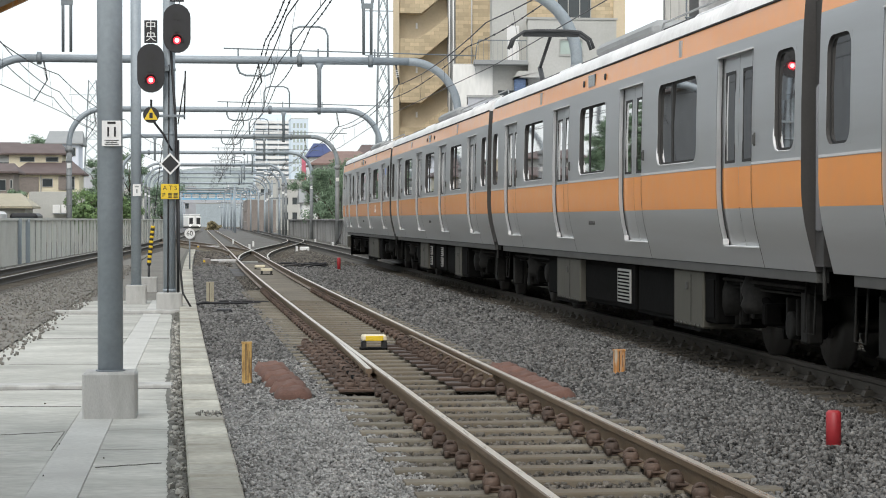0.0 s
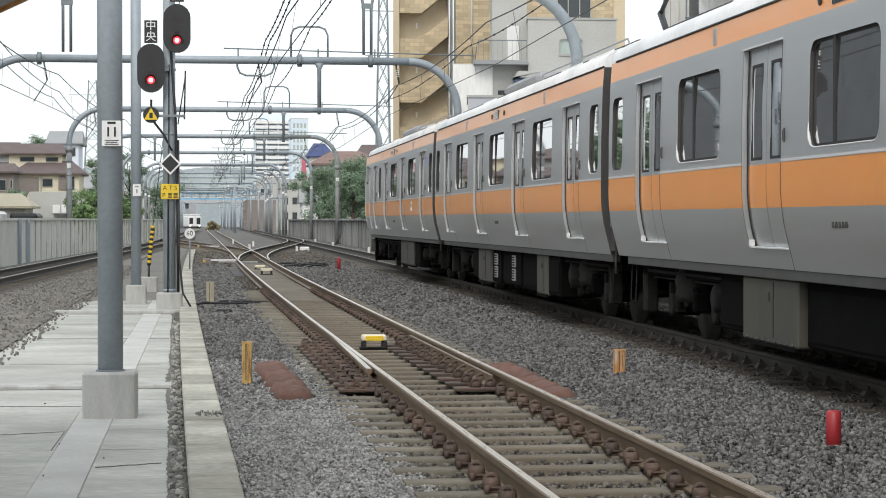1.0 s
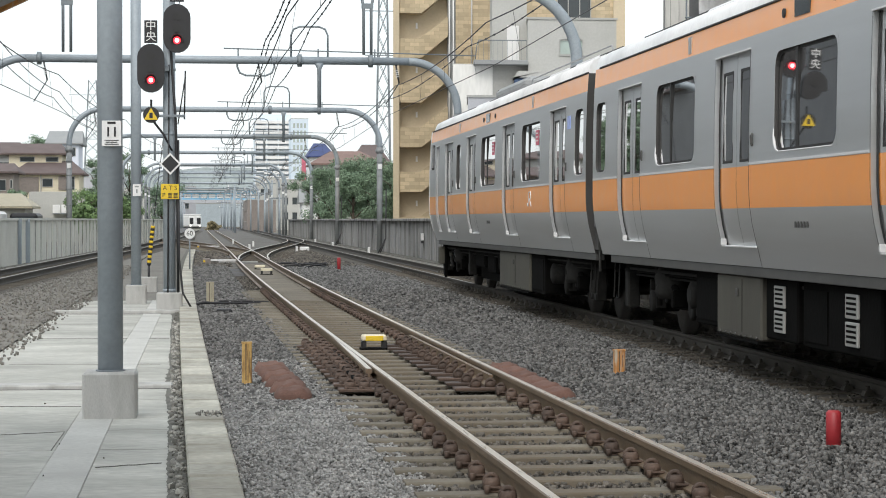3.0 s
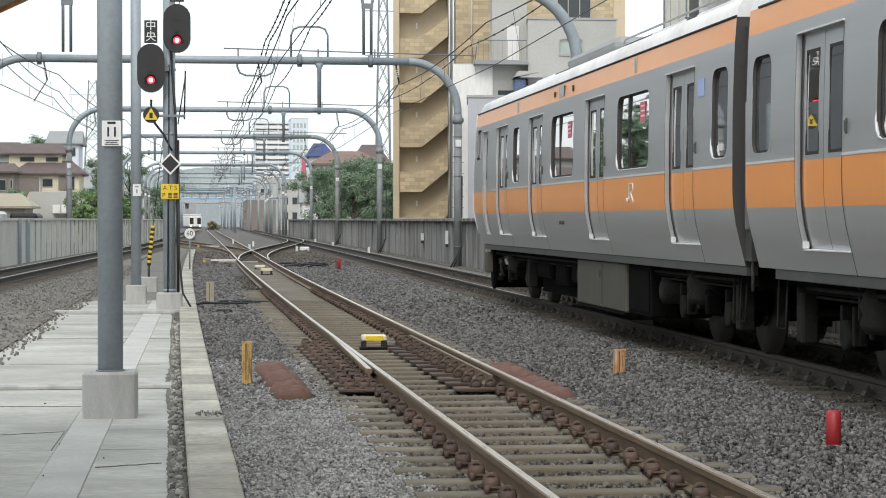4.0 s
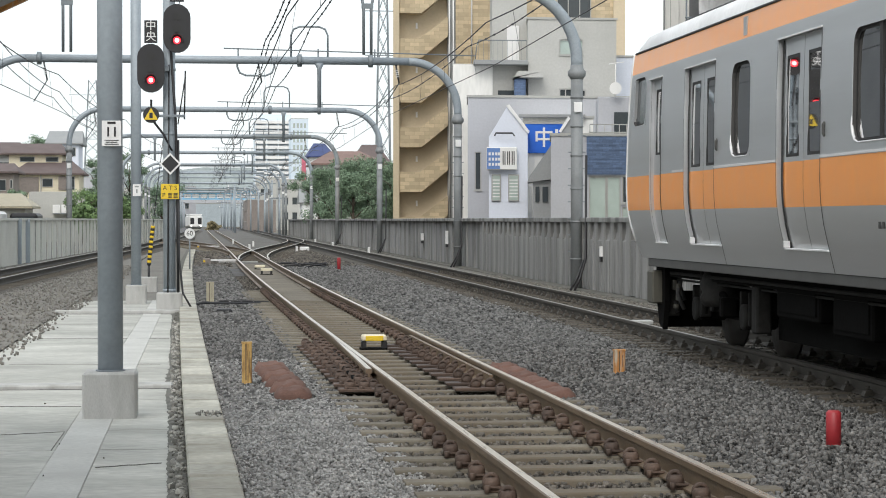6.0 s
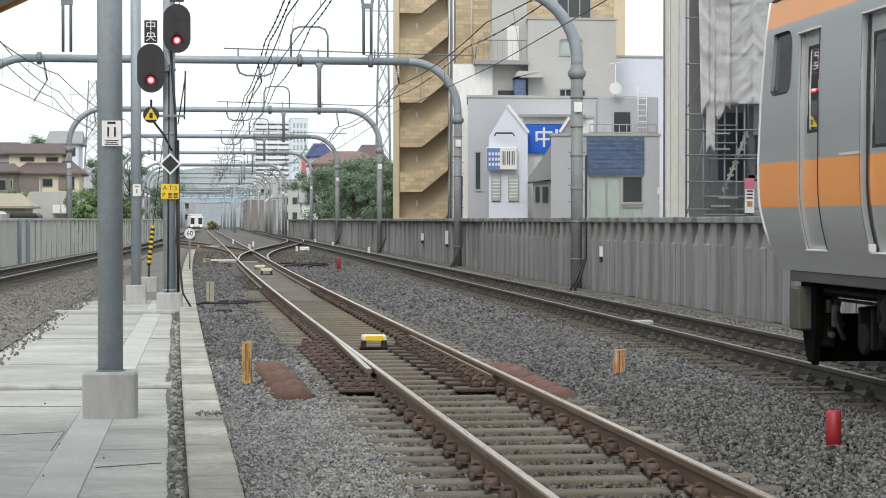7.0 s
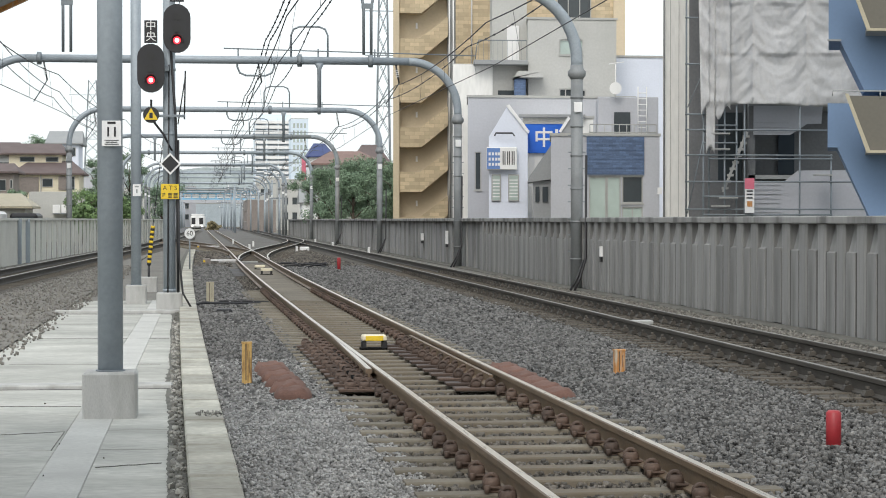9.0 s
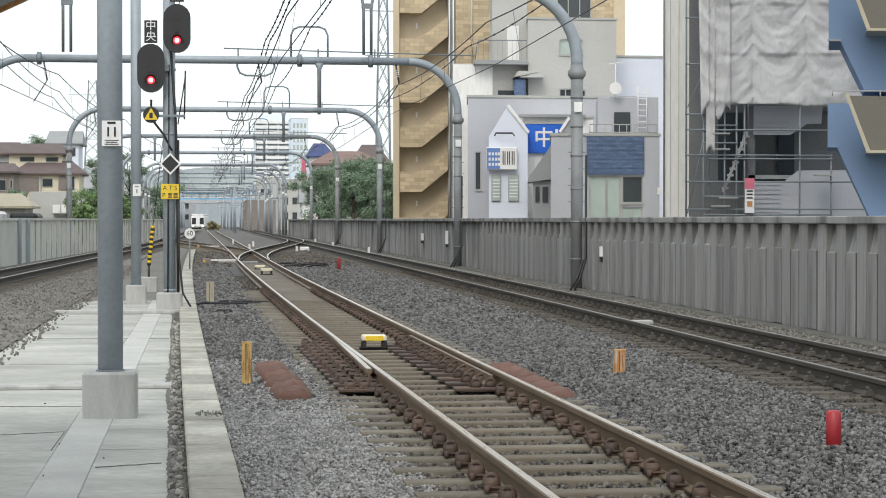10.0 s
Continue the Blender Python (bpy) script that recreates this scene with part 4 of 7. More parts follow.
def car(name, cab, label, plan="powered"):
    c = empty_at(name, (FAR_X, 0, 0), label, "train car", "cars of the train")
    doors = [-7.41, -2.47, 2.47, 6.1 if cab else 7.41]
    wins = [(-5.88, -4.0), (-0.94, 0.94), (-9.52, -8.86)]
    wins += [(4.05, 4.76), (8.71, 9.42)] if cab else [(4.0, 5.88), (8.86, 9.52)]
    
    def sill_top(a):
        return (2.6, 3.2) if cab and a > 8.6 else (2.09, 3.04)
    holes = [(d - 0.66, d + 0.66, 1.2, 3.12) for d in doors] + [(a, b, *sill_top(a)) for a, b in wins]
    if cab:
        holes.append((7.9, 8.5, 1.2, 3.12))
    bm = bmesh.new()
    ys = [-9.72, 9.75 if cab else 9.72] + ([8.7, 9.0, 9.3, 9.6] if cab else [])
    for side in (-1, 1):
        side_shell(bm, side, ys, ZB, holes, depth=0.065, cab=cab, matfn=band)
    # ends
    for e in (-1, 1):
        for z0, z1 in zip(ZB, ZB[1:]):
            if e > 0 and cab:
                q = [(-hw(z0), end_y(z0), z0), (hw(z0), end_y(z0), z0), (hw(z1), end_y(z1), z1), (-hw(z1), end_y(z1), z1)]
            else:
                q = [(-hw(z0), e * 9.72, z0), (hw(z0), e * 9.72, z0), (hw(z1), e * 9.72, z1), (-hw(z1), e * 9.72, z1)]
            f = bm.faces.new([bm.verts.new(v) for v in q])
            # End walls take the dark rubber colour, darkening the gap between cars.
            f.material_index = 0 if e > 0 and cab else 2
    bmesh.ops.remove_doubles(bm, verts=bm.verts, dist=0.0005)
    bmesh.ops.recalc_face_normals(bm, faces=bm.faces)
    for e in bm.edges:
        if len(e.link_faces) != 2 or e.calc_face_angle(0) > 0.4:
            e.smooth = False
    body = part("body", bm, BODY + [M["rubber"]], c, "stainless-steel body with orange bands")
    for side in (-1, 1):
        part("sole_bar", boxes((min(side * 1.2, side * 1.325), max(side * 1.2, side * 1.325), -9.7, 9.2, 0.9, 1.0), bev=0.006), M["sole"], body)
    # trim line above the lower band and gutter
    for side in (-1, 1):
        edges = sorted([-9.7] + [v for d in doors for v in (d - 0.68, d + 0.68)] + [7.3 if cab else 9.7])
        for a, b in zip(edges[::2], edges[1::2]):
            x = side * (hw(2.0) + 0.006)
            part("trim_strip", boxes((min(x, x - side * 0.02), max(x, x - side * 0.02), a, b, 2.0, 2.024)), M["line"], body)
        bm = bmesh.new()
        tube(bm, [(side * 1.435, -9.72, 3.505), (side * 1.435, 9.4, 3.505)], 0.013, 6)
        part("gutter_rail", bm, M["seal"], body)
    # roof
    bm = bmesh.new()
    prof = [(-1.428, 3.5), (-1.41, 3.6), (-1.36, 3.68), (-1.2, 3.76), (-0.8, 3.83), (0, 3.87), (0.8, 3.83), (1.2, 3.76), (1.36, 3.68), (1.41, 3.6), (1.428, 3.5)]
    rings = []
    for y, k in ((-9.72, 1.0), (9.0, 1.0), (9.3 if cab else 9.72, 0.97 if cab else 1.0), (9.5 if cab else 9.721, 0.75 if cab else 1.0)):
        rings.append([bm.verts.new((x * (k if k > 0.9 else 0.97), y, 3.5 + (z - 3.5) * k)) for x, z in prof])
    for p, q in zip(rings, rings[1:]):
        for i in range(len(p) - 1):
            bm.faces.new((p[i], p[i + 1], q[i + 1], q[i])).smooth = True
    bm.faces.new(rings[0][::-1])
    bm.faces.new(rings[-1])
    bmesh.ops.recalc_face_normals(bm, faces=bm.faces)
    part("roof", bm, M["roof"], c, "pale grey roof")
    part("air_conditioner", boxes((-1.05, 1.05, -1.9, 1.9, 3.8, 4.02), bev=0.08), M["ac"], c, "grey roof-mounted cooling unit")
    for y in (-7.0, -4.6, 4.6):
        part("roof_vent", boxes((-0.95, -0.5, y - 0.9, y + 0.9, 3.78, 3.9), bev=0.03), M["roof"], c)
    bm = bmesh.new()
    tube(bm, [(-0.9, -9.5, 3.88), (-0.9, 9.0, 3.88)], 0.02, 5)
    part("roof_cable", bm, M["seal"], c)
    for x in (-1.0, 1.0):
        bm = bmesh.new()
        tube(bm, [(x, -9.3, 3.86), (x, -9.2, 3.93), (x, -2.3, 3.93), (x, -2.2, 3.86)], 0.014, 5)
        part("roof_rail", bm, M["ac"], c)
    part("antenna", boxes((-0.3, 0.1, 7.9, 8.1, 3.85, 4.15), bev=0.03), M["seal"], c)
    for k in range(5):
        x = -hw(1.42) - 0.002
        part("number_mark", boxes((x - 0.003, x + 0.003, -0.05 + 0.09 * k, 0.01 + 0.09 * k, 1.395, 1.45)), M["rubber"], body)
    # side indicator in the upper band
    for y in (4.3, -5.05):
        part("vent_plate", boxes((-1.452, -1.42, y - 0.06, y + 0.06, 3.28, 3.46)), M["steel"], body)
    part("destination_display", boxes((-1.454, -1.42, -0.1, 0.35, 3.29, 3.45)), M["pane"], body)
    for y in (-0.8, 0.7):
        bm = bmesh.new()
        tube(bm, [(-1.456, y, 3.36), (-1.42, y, 3.36)], 0.045, 10)
        part("speaker_port", bm, M["seal"], body)
    # door leaves
    for side in (-1, 1):
        for d in doors + ([8.2] if cab else []):
            crew = d == 8.2
            for a, b in (((d - 0.3, d + 0.3),) if crew else ((d - 0.655, d - 0.004), (d + 0.004, d + 0.655))):
                mid = (a + b) / 2
                wh = (mid - 0.18, mid + 0.18, 2.06, 2.95) if not crew else (mid - 0.17, mid + 0.17, 2.25, 2.98)
                bm = bmesh.new()
                side_shell(bm, side, [a, b], [z for z in ZB if 1.2 <= z <= 3.12], [wh], inset=0.055, depth=0.03, matfn=band)
                bmesh.ops.recalc_face_normals(bm, faces=bm.faces)
                dr = part("door", bm, BODY, c)
                part("pane", pane_mesh(side, wh[0], wh[1], wh[2], wh[3], 0.06), M["doorglass"], dr).visible_shadow = False
                bm = bmesh.new()
                rounded_frame(bm, side, wh[0] - 0.02, wh[1] + 0.02, wh[2] - 0.02, wh[3] + 0.02, 0.03, 0.028, 0.053, 0.06)
                part("seal", bm, M["seal"], dr)
            x0, x1 = side * (hw(1.2) - 0.09), side * (hw(1.2) + 0.012)
            part("door_sill", boxes((min(x0, x1), max(x0, x1), d - (0.3 if crew else 0.655), d + (0.3 if crew else 0.655), 1.186, 1.203), bev=0.003), M["line"], c, "bright steel door sill")
            if not crew:
                x0, x1 = side * (hw(1.3) - 0.06), side * (hw(1.3) - 0.0)
                part("corner_plate", boxes((min(x0, x1), max(x0, x1), d + 0.615, d + 0.655, 1.204, 1.27), bev=0.006), M["line"], c, "bright steel corner plate")
                # dark joint of the door pocket, from the header down to the sole bar
                for e0, e1, low in ((d - 0.684, d - 0.668, 1.0), (d + 0.668, d + 0.676, 1.2)):
                    bm = bmesh.new()
                    zs = [z for z in ZB if low <= z <= 3.12]
                    for z0, z1 in zip(zs, zs[1:]):
                        bm.faces.new([bm.verts.new((side * (hw(z) + 0.002), yy, z)) for yy, z in ((e0, z0), (e1, z0), (e1, z1), (e0, z1))])
                    part("pocket_joint", bm, M["seal"], c)
                # grab handle beside the door
                bm = bmesh.new()
                tube(bm, [(side * (hw(2.2) - 0.002), d - 0.8, 2.3), (side * (hw(2.2) + 0.012), d - 0.8, 2.28), (side * (hw(2.2) + 0.012), d - 0.8, 2.2), (side * (hw(2.2) - 0.002), d - 0.8, 2.18)], 0.014, 5)
                part("grab_handle", bm, M["sole"], c)
            for e in ((d - 0.655, d - 0.615), (d + 0.6, d + 0.655)):
                bm = bmesh.new()
                for z0, z1 in zip(ZB[2:14], ZB[3:14]):
                    v = [bm.verts.new((side * (hw(z) - 0.045), yy, z)) for yy, z in ((e[0], z0), (e[1], z0), (e[1], z1), (e[0], z1))]
                    bm.faces.new(v)
                if not crew:
                    part("door_seal", bm, M["seal"], c)
                else:
                    bm.free()
                    bm = bmesh.new()
                    e0 = d - 0.32 if e[0] < d else d + 0.29
                    for z0, z1 in zip(ZB[2:14], ZB[3:14]):
                        bm.faces.new([bm.verts.new((side * (hw(z) + 0.002 - (0.02 if e0 > d else 0)), yy, z)) for yy, z in ((e0, z0), (e0 + 0.03, z0), (e0 + 0.03, z1), (e0, z1))])
                    part("door_seal", bm, M["seal"], c)
            # header above the door
            x0, x1 = side * (hw(3.12) - 0.02), side * (hw(3.12) + 0.012)
            part("door_header", boxes((min(x0, x1), max(x0, x1), d - (0.34 if crew else 0.68), d + (0.34 if crew else 0.68), 3.12, 3.137), bev=0.003), M["line"], c)
        # windows
        for a, b in wins:
            zl, zh = sill_top(a)
            bm = bmesh.new()
            rounded_frame(bm, side, a, b, zl, zh, 0.14, 0.012, -0.001, 0.034)
            fr = part("window_frame", bm, [M["steel"], M["rubber"]], c, "rounded steel window frame with a dark reveal")
            bm = bmesh.new()
            rounded_frame(bm, side, a + 0.012, b - 0.012, zl + 0.012, zh - 0.012, 0.12, 0.026, 0.03, 0.036)
            part("seal", bm, M["seal"], fr)
            # A bright tapered tube paints the sky glint on the lower window rim.
            bm = bmesh.new()
            loop = [(b + 0.004, 2.32), (b + 0.002, 2.24), (b - 0.02, 2.17), (b - 0.07, 2.115), (b - 0.15, 2.095), (a + 0.16, 2.093), (a + 0.12, 2.096)]
            tube(bm, [(side * (hw(z) - 0.001), yy, z) for yy, z in loop], [0.003, 0.015, 0.018, 0.013, 0.008, 0.007, 0.003], 6)
            if side < 0 and a < 8.6:
                part("corner_trim", bm, M["line"], fr, "bright tube painting the glint on the lower window rim")
            else:
                bm.free()
            wide = b - a > 1.2
            cut = a + (b - a) * 0.66
            for p0, p1 in (((a + 0.03, cut - 0.03), (cut + 0.03, b - 0.03)) if wide else ((a + 0.03, b - 0.03),)):
                # The cab's side pane is opaque near-black to stand for its dark inside.
                part("pane", pane_mesh(side, p0, p1, zl + 0.01, zh - 0.01, 0.035), M["pane"] if cab and a > 8.6 else M["winglass"], fr).visible_shadow = False
            if wide:
                x0, x1 = side * (hw(2.5) - 0.06), side * (hw(2.5) - 0.026)
                part("mullion", boxes((min(x0, x1), max(x0, x1), cut - 0.035, cut + 0.035, 2.1, 3.03)), M["seal"], fr)
                if cab:
                    x0, x1 = side * (hw(2.7) - 0.034), side * (hw(2.7) - 0.03)
                    st = part("sticker", boxes((min(x0, x1), max(x0, x1), a + 0.34, a + 0.62, 2.66, 2.9)), M["pink"], fr, "pink notice on the glass")
                    for zz in (2.72, 2.78, 2.84):
                        x2, x3 = side * (hw(2.7) - 0.03), side * (hw(2.7) - 0.028)
                        part("marking", boxes((min(x2, x3), max(x2, x3), a + 0.38, a + 0.58, zz, zz + 0.02)), M["white"], st)
    # inside
    bm = boxes((-1.3, 1.3, -9.6, 9.0, 1.12, 1.17), (-1.3, 1.3, -9.6, 9.0, 3.3, 3.36), (-1.3, 1.3, -9.66, -9.6, 1.1, 3.4), (-1.3, 1.3, 7.6, 7.66, 1.1, 3.4))
    part("interior_shell", bm, M["interior"], c)
    if cab:
        # Unseen dark fillings, added to block light and view through the cab.
        part("driver_desk", boxes((-1.25, 1.25, 8.75, 9.3, 1.1, 2.05), bev=0.03), M["interior"], c, "unseen dark block added low in the cab")
        part("equipment_rack", boxes((0.35, 1.3, 7.7, 9.3, 1.1, 3.35), bev=0.02), M["interior"], c, "unseen dark box added to darken the cab window")
        part("windscreen_surround", boxes((-1.3, 1.3, 9.36, 9.42, 1.1, 3.42)), M["interior"], c)
        part("cab_ceiling", boxes((-1.3, 1.3, 7.67, 9.3, 3.36, 3.42)), M["interior"], c)
    bm = bmesh.new()
    for side in (-1, 1):
        for a, b in ((-6.6, -3.3), (-1.65, 1.65), (3.3, 5.3 if cab else 6.6)):
            x0, x1 = side * 0.85, side * 1.33
            box(bm, min(x0, x1), max(x0, x1), a, b, 1.45, 1.6)
            x0, x1 = side * 1.25, side * 1.33
            box(bm, min(x0, x1), max(x0, x1), a, b, 1.6, 2.05)
    part("seat", bm, M["seat"], c, "dark red long bench")
    # gangway at the near end
    bm = bmesh.new()
    box(bm, -0.75, 0.75, -10.0, -9.72, 1.0, 3.3)
    for x in (-1.25, 1.25):
        box(bm, x - 0.09, x + 0.09, -9.96, -9.72, 1.05, 3.4)
    part("gangway", bm, M["rubber"], c, "dark rubber gangway bellows")
    for x in (-1.33, 1.33):
        bm = bmesh.new()
        tube(bm, [(x, -9.86, 1.36), (x, -9.86, 1.38), (x, -9.86, 2.62), (x, -9.86, 2.66)], [0.03, 0.05, 0.05, 0.03], 12)
        part("gap_shield", bm, M["gap_shield"], c, "grey guard strip between the cars")
        bm = bmesh.new()
        tube(bm, [(x * 0.97, -9.84, 0.75), (x * 0.97, -9.84, 1.34)], 0.018, 6)
        part("jumper_cable", bm, M["sole"], c)
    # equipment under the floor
    # The wide centre block is added to fill the dark gap under the floor.
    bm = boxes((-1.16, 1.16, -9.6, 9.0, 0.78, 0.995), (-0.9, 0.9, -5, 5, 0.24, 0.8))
    part("underframe", bm, M["dark"], c, "black grimy underframe with an added block darkening the gap")
    # each box: from, to, underside, half width, look
    # Some dark boxes are fillers, set flush to cover lit ends and gaps.
    plans = {
        "cab": [(-5.0, -3.68, 0.25, 1.24, "dark"), (-3.65, -0.25, 0.25, 1.28, "pale"), (0.6, 1.2, 0.5, 1.1, "dark"), (1.5, 2.6, 0.42, 1.1, "dark"), (3.0, 4.4, 0.5, 1.1, "dark")],
        "powered": [(-5.5, -4.46, 0.27, 1.27, "dark"), (-4.43, -3.35, 0.25, 1.28, "pale"), (-3.3, -1.45, 0.27, 1.2, "dark"), (-1.4, 0.0, 0.3, 1.24, "twin"), (0.05, 0.9, 0.28, 1.2, "dark"), (0.95, 2.0, 0.3, 1.24, "twin"), (2.05, 3.75, 0.26, 1.28, "pale"), (3.85, 5.0, 0.3, 1.2, "dark")],
        "trailer": [(-5.95, -5.43, 0.34, 1.26, "dark"), (-5.4, -4.05, 0.26, 1.28, "pale"), (-4.0, -1.85, 0.27, 1.22, "dark"), (-1.8, -0.55, 0.3, 1.25, "wide"), (-0.5, 1.85, 0.28, 1.2, "dark"), (1.9, 3.8, 0.26, 1.28, "pale"), (3.85, 5.0, 0.3, 1.2, "dark")],
    }
    for a, b, z, half, look_of in plans["cab" if cab else plan]:
        for side in (-1, 1):
            x0, x1 = side * 0.55, side * half
            pale = look_of == "pale"
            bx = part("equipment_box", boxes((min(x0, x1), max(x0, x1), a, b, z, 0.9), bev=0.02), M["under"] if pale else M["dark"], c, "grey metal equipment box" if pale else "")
            xf = side * (half + 0.004)
            mid = (a + b) / 2
            if pale:
                x0, x1 = side * (half - 0.1), side * (half + 0.012)
                part("bottom_flange", boxes((min(x0, x1), max(x0, x1), a + 0.05, b - 0.05, z - 0.03, z - 0.001)), M["dark"], bx)
                bm = bmesh.new()
                k = a + 0.12
                while k < b - 0.1:
                    tube(bm, [(side * (half - 0.002), k, z + 0.03), (side * (half + 0.018), k, z + 0.03)], 0.014, 6)
                    k += 0.2
                tagged(part("bolts", bm, M["sole"], bx), "", "", "", "stuff")
                part("latch", boxes((min(xf, xf + side * 0.02), max(xf, xf + side * 0.02), mid - 0.03, mid + 0.03, 0.68, 0.76), bev=0.004), M["sole"], bx)
                part("panel_seam", boxes((min(xf - side * 0.006, xf), max(xf - side * 0.006, xf), mid - 0.16, mid - 0.152, z + 0.06, 0.86)), M["dark"], bx)
            elif side < 0 and look_of in ("twin", "wide"):
                w, cells, h = (0.17, (0.0, 0.24), 0.21) if look_of == "twin" else (0.4, (0.0,), 0.44)
                for q in cells:
                    gr = part("grille", boxes((-half - 0.025, -half - 0.001, mid - w, mid + w, z + 0.08 + q, z + 0.08 + q + h), bev=0.006), M["frame"], bx, "pale framed grille")
                    zz = z + 0.11 + q
                    while zz < z + 0.06 + q + h:
                        part("slot", boxes((-half - 0.029, -half - 0.0255, mid - w + 0.04, mid + w - 0.04, zz, zz + 0.022)), M["dark"], gr)
                        zz += 0.045
            else:
                part("cover_plate", boxes((min(xf - side * 0.006, xf + side * 0.01), max(xf - side * 0.006, xf + side * 0.01), a + 0.08, b - 0.08, z + 0.06, 0.82), bev=0.004), M["dark"], bx)
    # air tanks, pipes and hangers seen between the boxes
    for y, z, r in ((0.15 if cab else -5.9, 0.62, 0.2), (-5.35 if cab else 5.35, 0.6, 0.16)):
        bm = bmesh.new()
        tube(bm, [(-1.2, y, z), (-1.17, y, z), (-0.6, y, z), (-0.55, y, z)], [0.1, r, r, 0.1], 16)
        part("air_tank", bm, M["brake"], c, "grey round-ended air tank")
    bm = bmesh.new()
    tube(bm, [(-1.18, -9.0, 0.83), (-1.18, 8.6, 0.83)], 0.02, 6)
    tube(bm, [(-1.1, -9.0, 0.75), (-1.1, 8.6, 0.75)], 0.015, 6)
    part("air_pipe", bm, M["brake"], c)
    for yb in (-6.9, 6.9):
        for dy in (-2.0, 1.95):
            part("hanger", boxes((-1.16, -1.0, yb + dy, yb + dy + 0.22, 0.3, 0.84), bev=0.02), M["brake"], c)
    for yb in (-9.3, 9.2 if not cab else -9.1):
        bm = bmesh.new()
        tube(bm, [(-1.2, yb, 0.9), (-1.22, yb, 0.42), (-1.22, yb + 0.3, 0.42), (-1.2, yb + 0.3, 0.9)], 0.011, 6)
        part("shunter_step", bm, M["brake"], c)
    for yb in (-6.9, 6.9):
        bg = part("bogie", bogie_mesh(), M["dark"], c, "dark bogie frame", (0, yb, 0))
        for side in (-1, 1):
            bm = bmesh.new()
            tube(bm, [(side * 0.98, 0, 0.5), (side * 0.98, 0, 0.58), (side * 0.98, 0, 0.66), (side * 0.98, 0, 0.74), (side * 0.98, 0, 0.82), (side * 0.98, 0, 0.92)], [0.22, 0.27, 0.24, 0.27, 0.24, 0.2], 16)
            part("air_spring", bm, M["brake"], bg)
            for y in (-1.05, 1.05):
                bm = bmesh.new()
                tube(bm, [(side * 1.0, y, 0.43), (side * 1.05, y, 0.43), (side * 1.06, y, 0.43)], [0.14, 0.14, 0.1], 14)
                box(bm, min(side * 0.9, side * 1.03), max(side * 0.9, side * 1.03), y - 0.2, y - 0.14, 0.34, 0.7, 0.01)
                box(bm, min(side * 0.9, side * 1.03), max(side * 0.9, side * 1.03), y + 0.14, y + 0.2, 0.34, 0.7, 0.01)
                part("axle_box", bm, M["brake"], bg)
                s = 1 if y < 0 else -1
                bm = bmesh.new()
                prism(bm, [(y + s * 0.44, 0.22), (y + s * 0.5, 0.2), (y + s * 0.58, 0.62), (y + s * 0.5, 0.66)], min(side * 0.52, side * 0.64), max(side * 0.52, side * 0.64), "x")
                box(bm, min(side * 0.66, side * 1.0), max(side * 0.66, side * 1.0), y + s * 0.56 - 0.06, y + s * 0.56 + 0.06, 0.42, 0.6, 0.015)
                part("brake_unit", bm, M["brake"], bg)
            bm = bmesh.new()
            tube(bm, [(side * 1.12, 0.3, 0.4), (side * 1.12, 0.3, 0.6), (side * 1.12, 0.3, 0.61), (side * 1.12, 0.3, 0.88)], [0.04, 0.04, 0.055, 0.055], 10)
            part("damper", bm, M["brake"], bg)
        for yw in (-1.05, 1.05):
            w = part("wheelset", WHEELSET, None, bg, "", (0, yw, 0.43))
            WHEELS.append(w)
    if cab:
        for y, z0, z1, dx in ((8.95, 0.35, 0.8, 0.0), (8.8, 0.5, 0.9, 0.05), (8.55, 0.4, 0.75, -0.02)):
            bm = bmesh.new()
            tube(bm, [(-1.05 + dx, y, z1), (-1.1 + dx, y - 0.05, (z0 + z1) / 2), (-1.04 + dx, y - 0.12, z0)], 0.025, 6)
            part("brake_hose", bm, M["seal"], c)
        for y, z, h in ((8.72, 0.62, 0.12), (8.5, 0.5, 0.2), (8.35, 0.78, 0.08), (8.62, 0.4, 0.05)):
            part("bracket", boxes((-1.12, -1.08, y, y + 0.12, z, z + h), bev=0.008), M["under"], c)
        bm = bmesh.new()
        tube(bm, [(-0.9, 8.2, 0.9), (-0.9, 7.6, 0.9)], 0.14, 12)
        part("air_tank", bm, M["dark"], c)
        part("coupler", boxes((-0.15, 0.15, 9.0, 9.75, 0.7, 1.0), bev=0.04), M["dark"], c)
        bm = bmesh.new()
        prism(bm, [(8.75, 1.0), (9.2, 1.0), (9.25, 0.62), (9.05, 0.2), (8.85, 0.14), (8.75, 0.5)], -1.22, -1.16, "x")
        prism(bm, [(8.75, 1.0), (9.2, 1.0), (9.25, 0.62), (9.05, 0.2), (8.85, 0.14), (8.75, 0.5)], 1.16, 1.22, "x")
        box(bm, -1.2, 1.2, 9.02, 9.08, 0.16, 0.6)
        part("obstacle_guard", bm, M["dark"], c, "dark plough under the cab")
        part("step", boxes((-1.34, -1.2, 8.9, 9.2, 0.45, 0.85), bev=0.02), M["under"], c)
        zz = [1.2, 1.4, 1.6, 1.8, 2.0, 2.3, 2.6, 2.9, 3.2, 3.5]
        for side in (-1, 1):
            bm = bmesh.new()
            tube(bm, [(side * (hw(z) - 0.02), end_y(z) - 0.005, z) for z in zz], 0.032, 6)
            part("front_edge", bm, M["white"], c, "white edge of the cab front")
        part("access_tag", boxes((-1.475, -1.468, -8.55, -8.3, 2.78, 2.97)), M["bluetag"], body, "pale blue access tag")
        bm = bmesh.new()
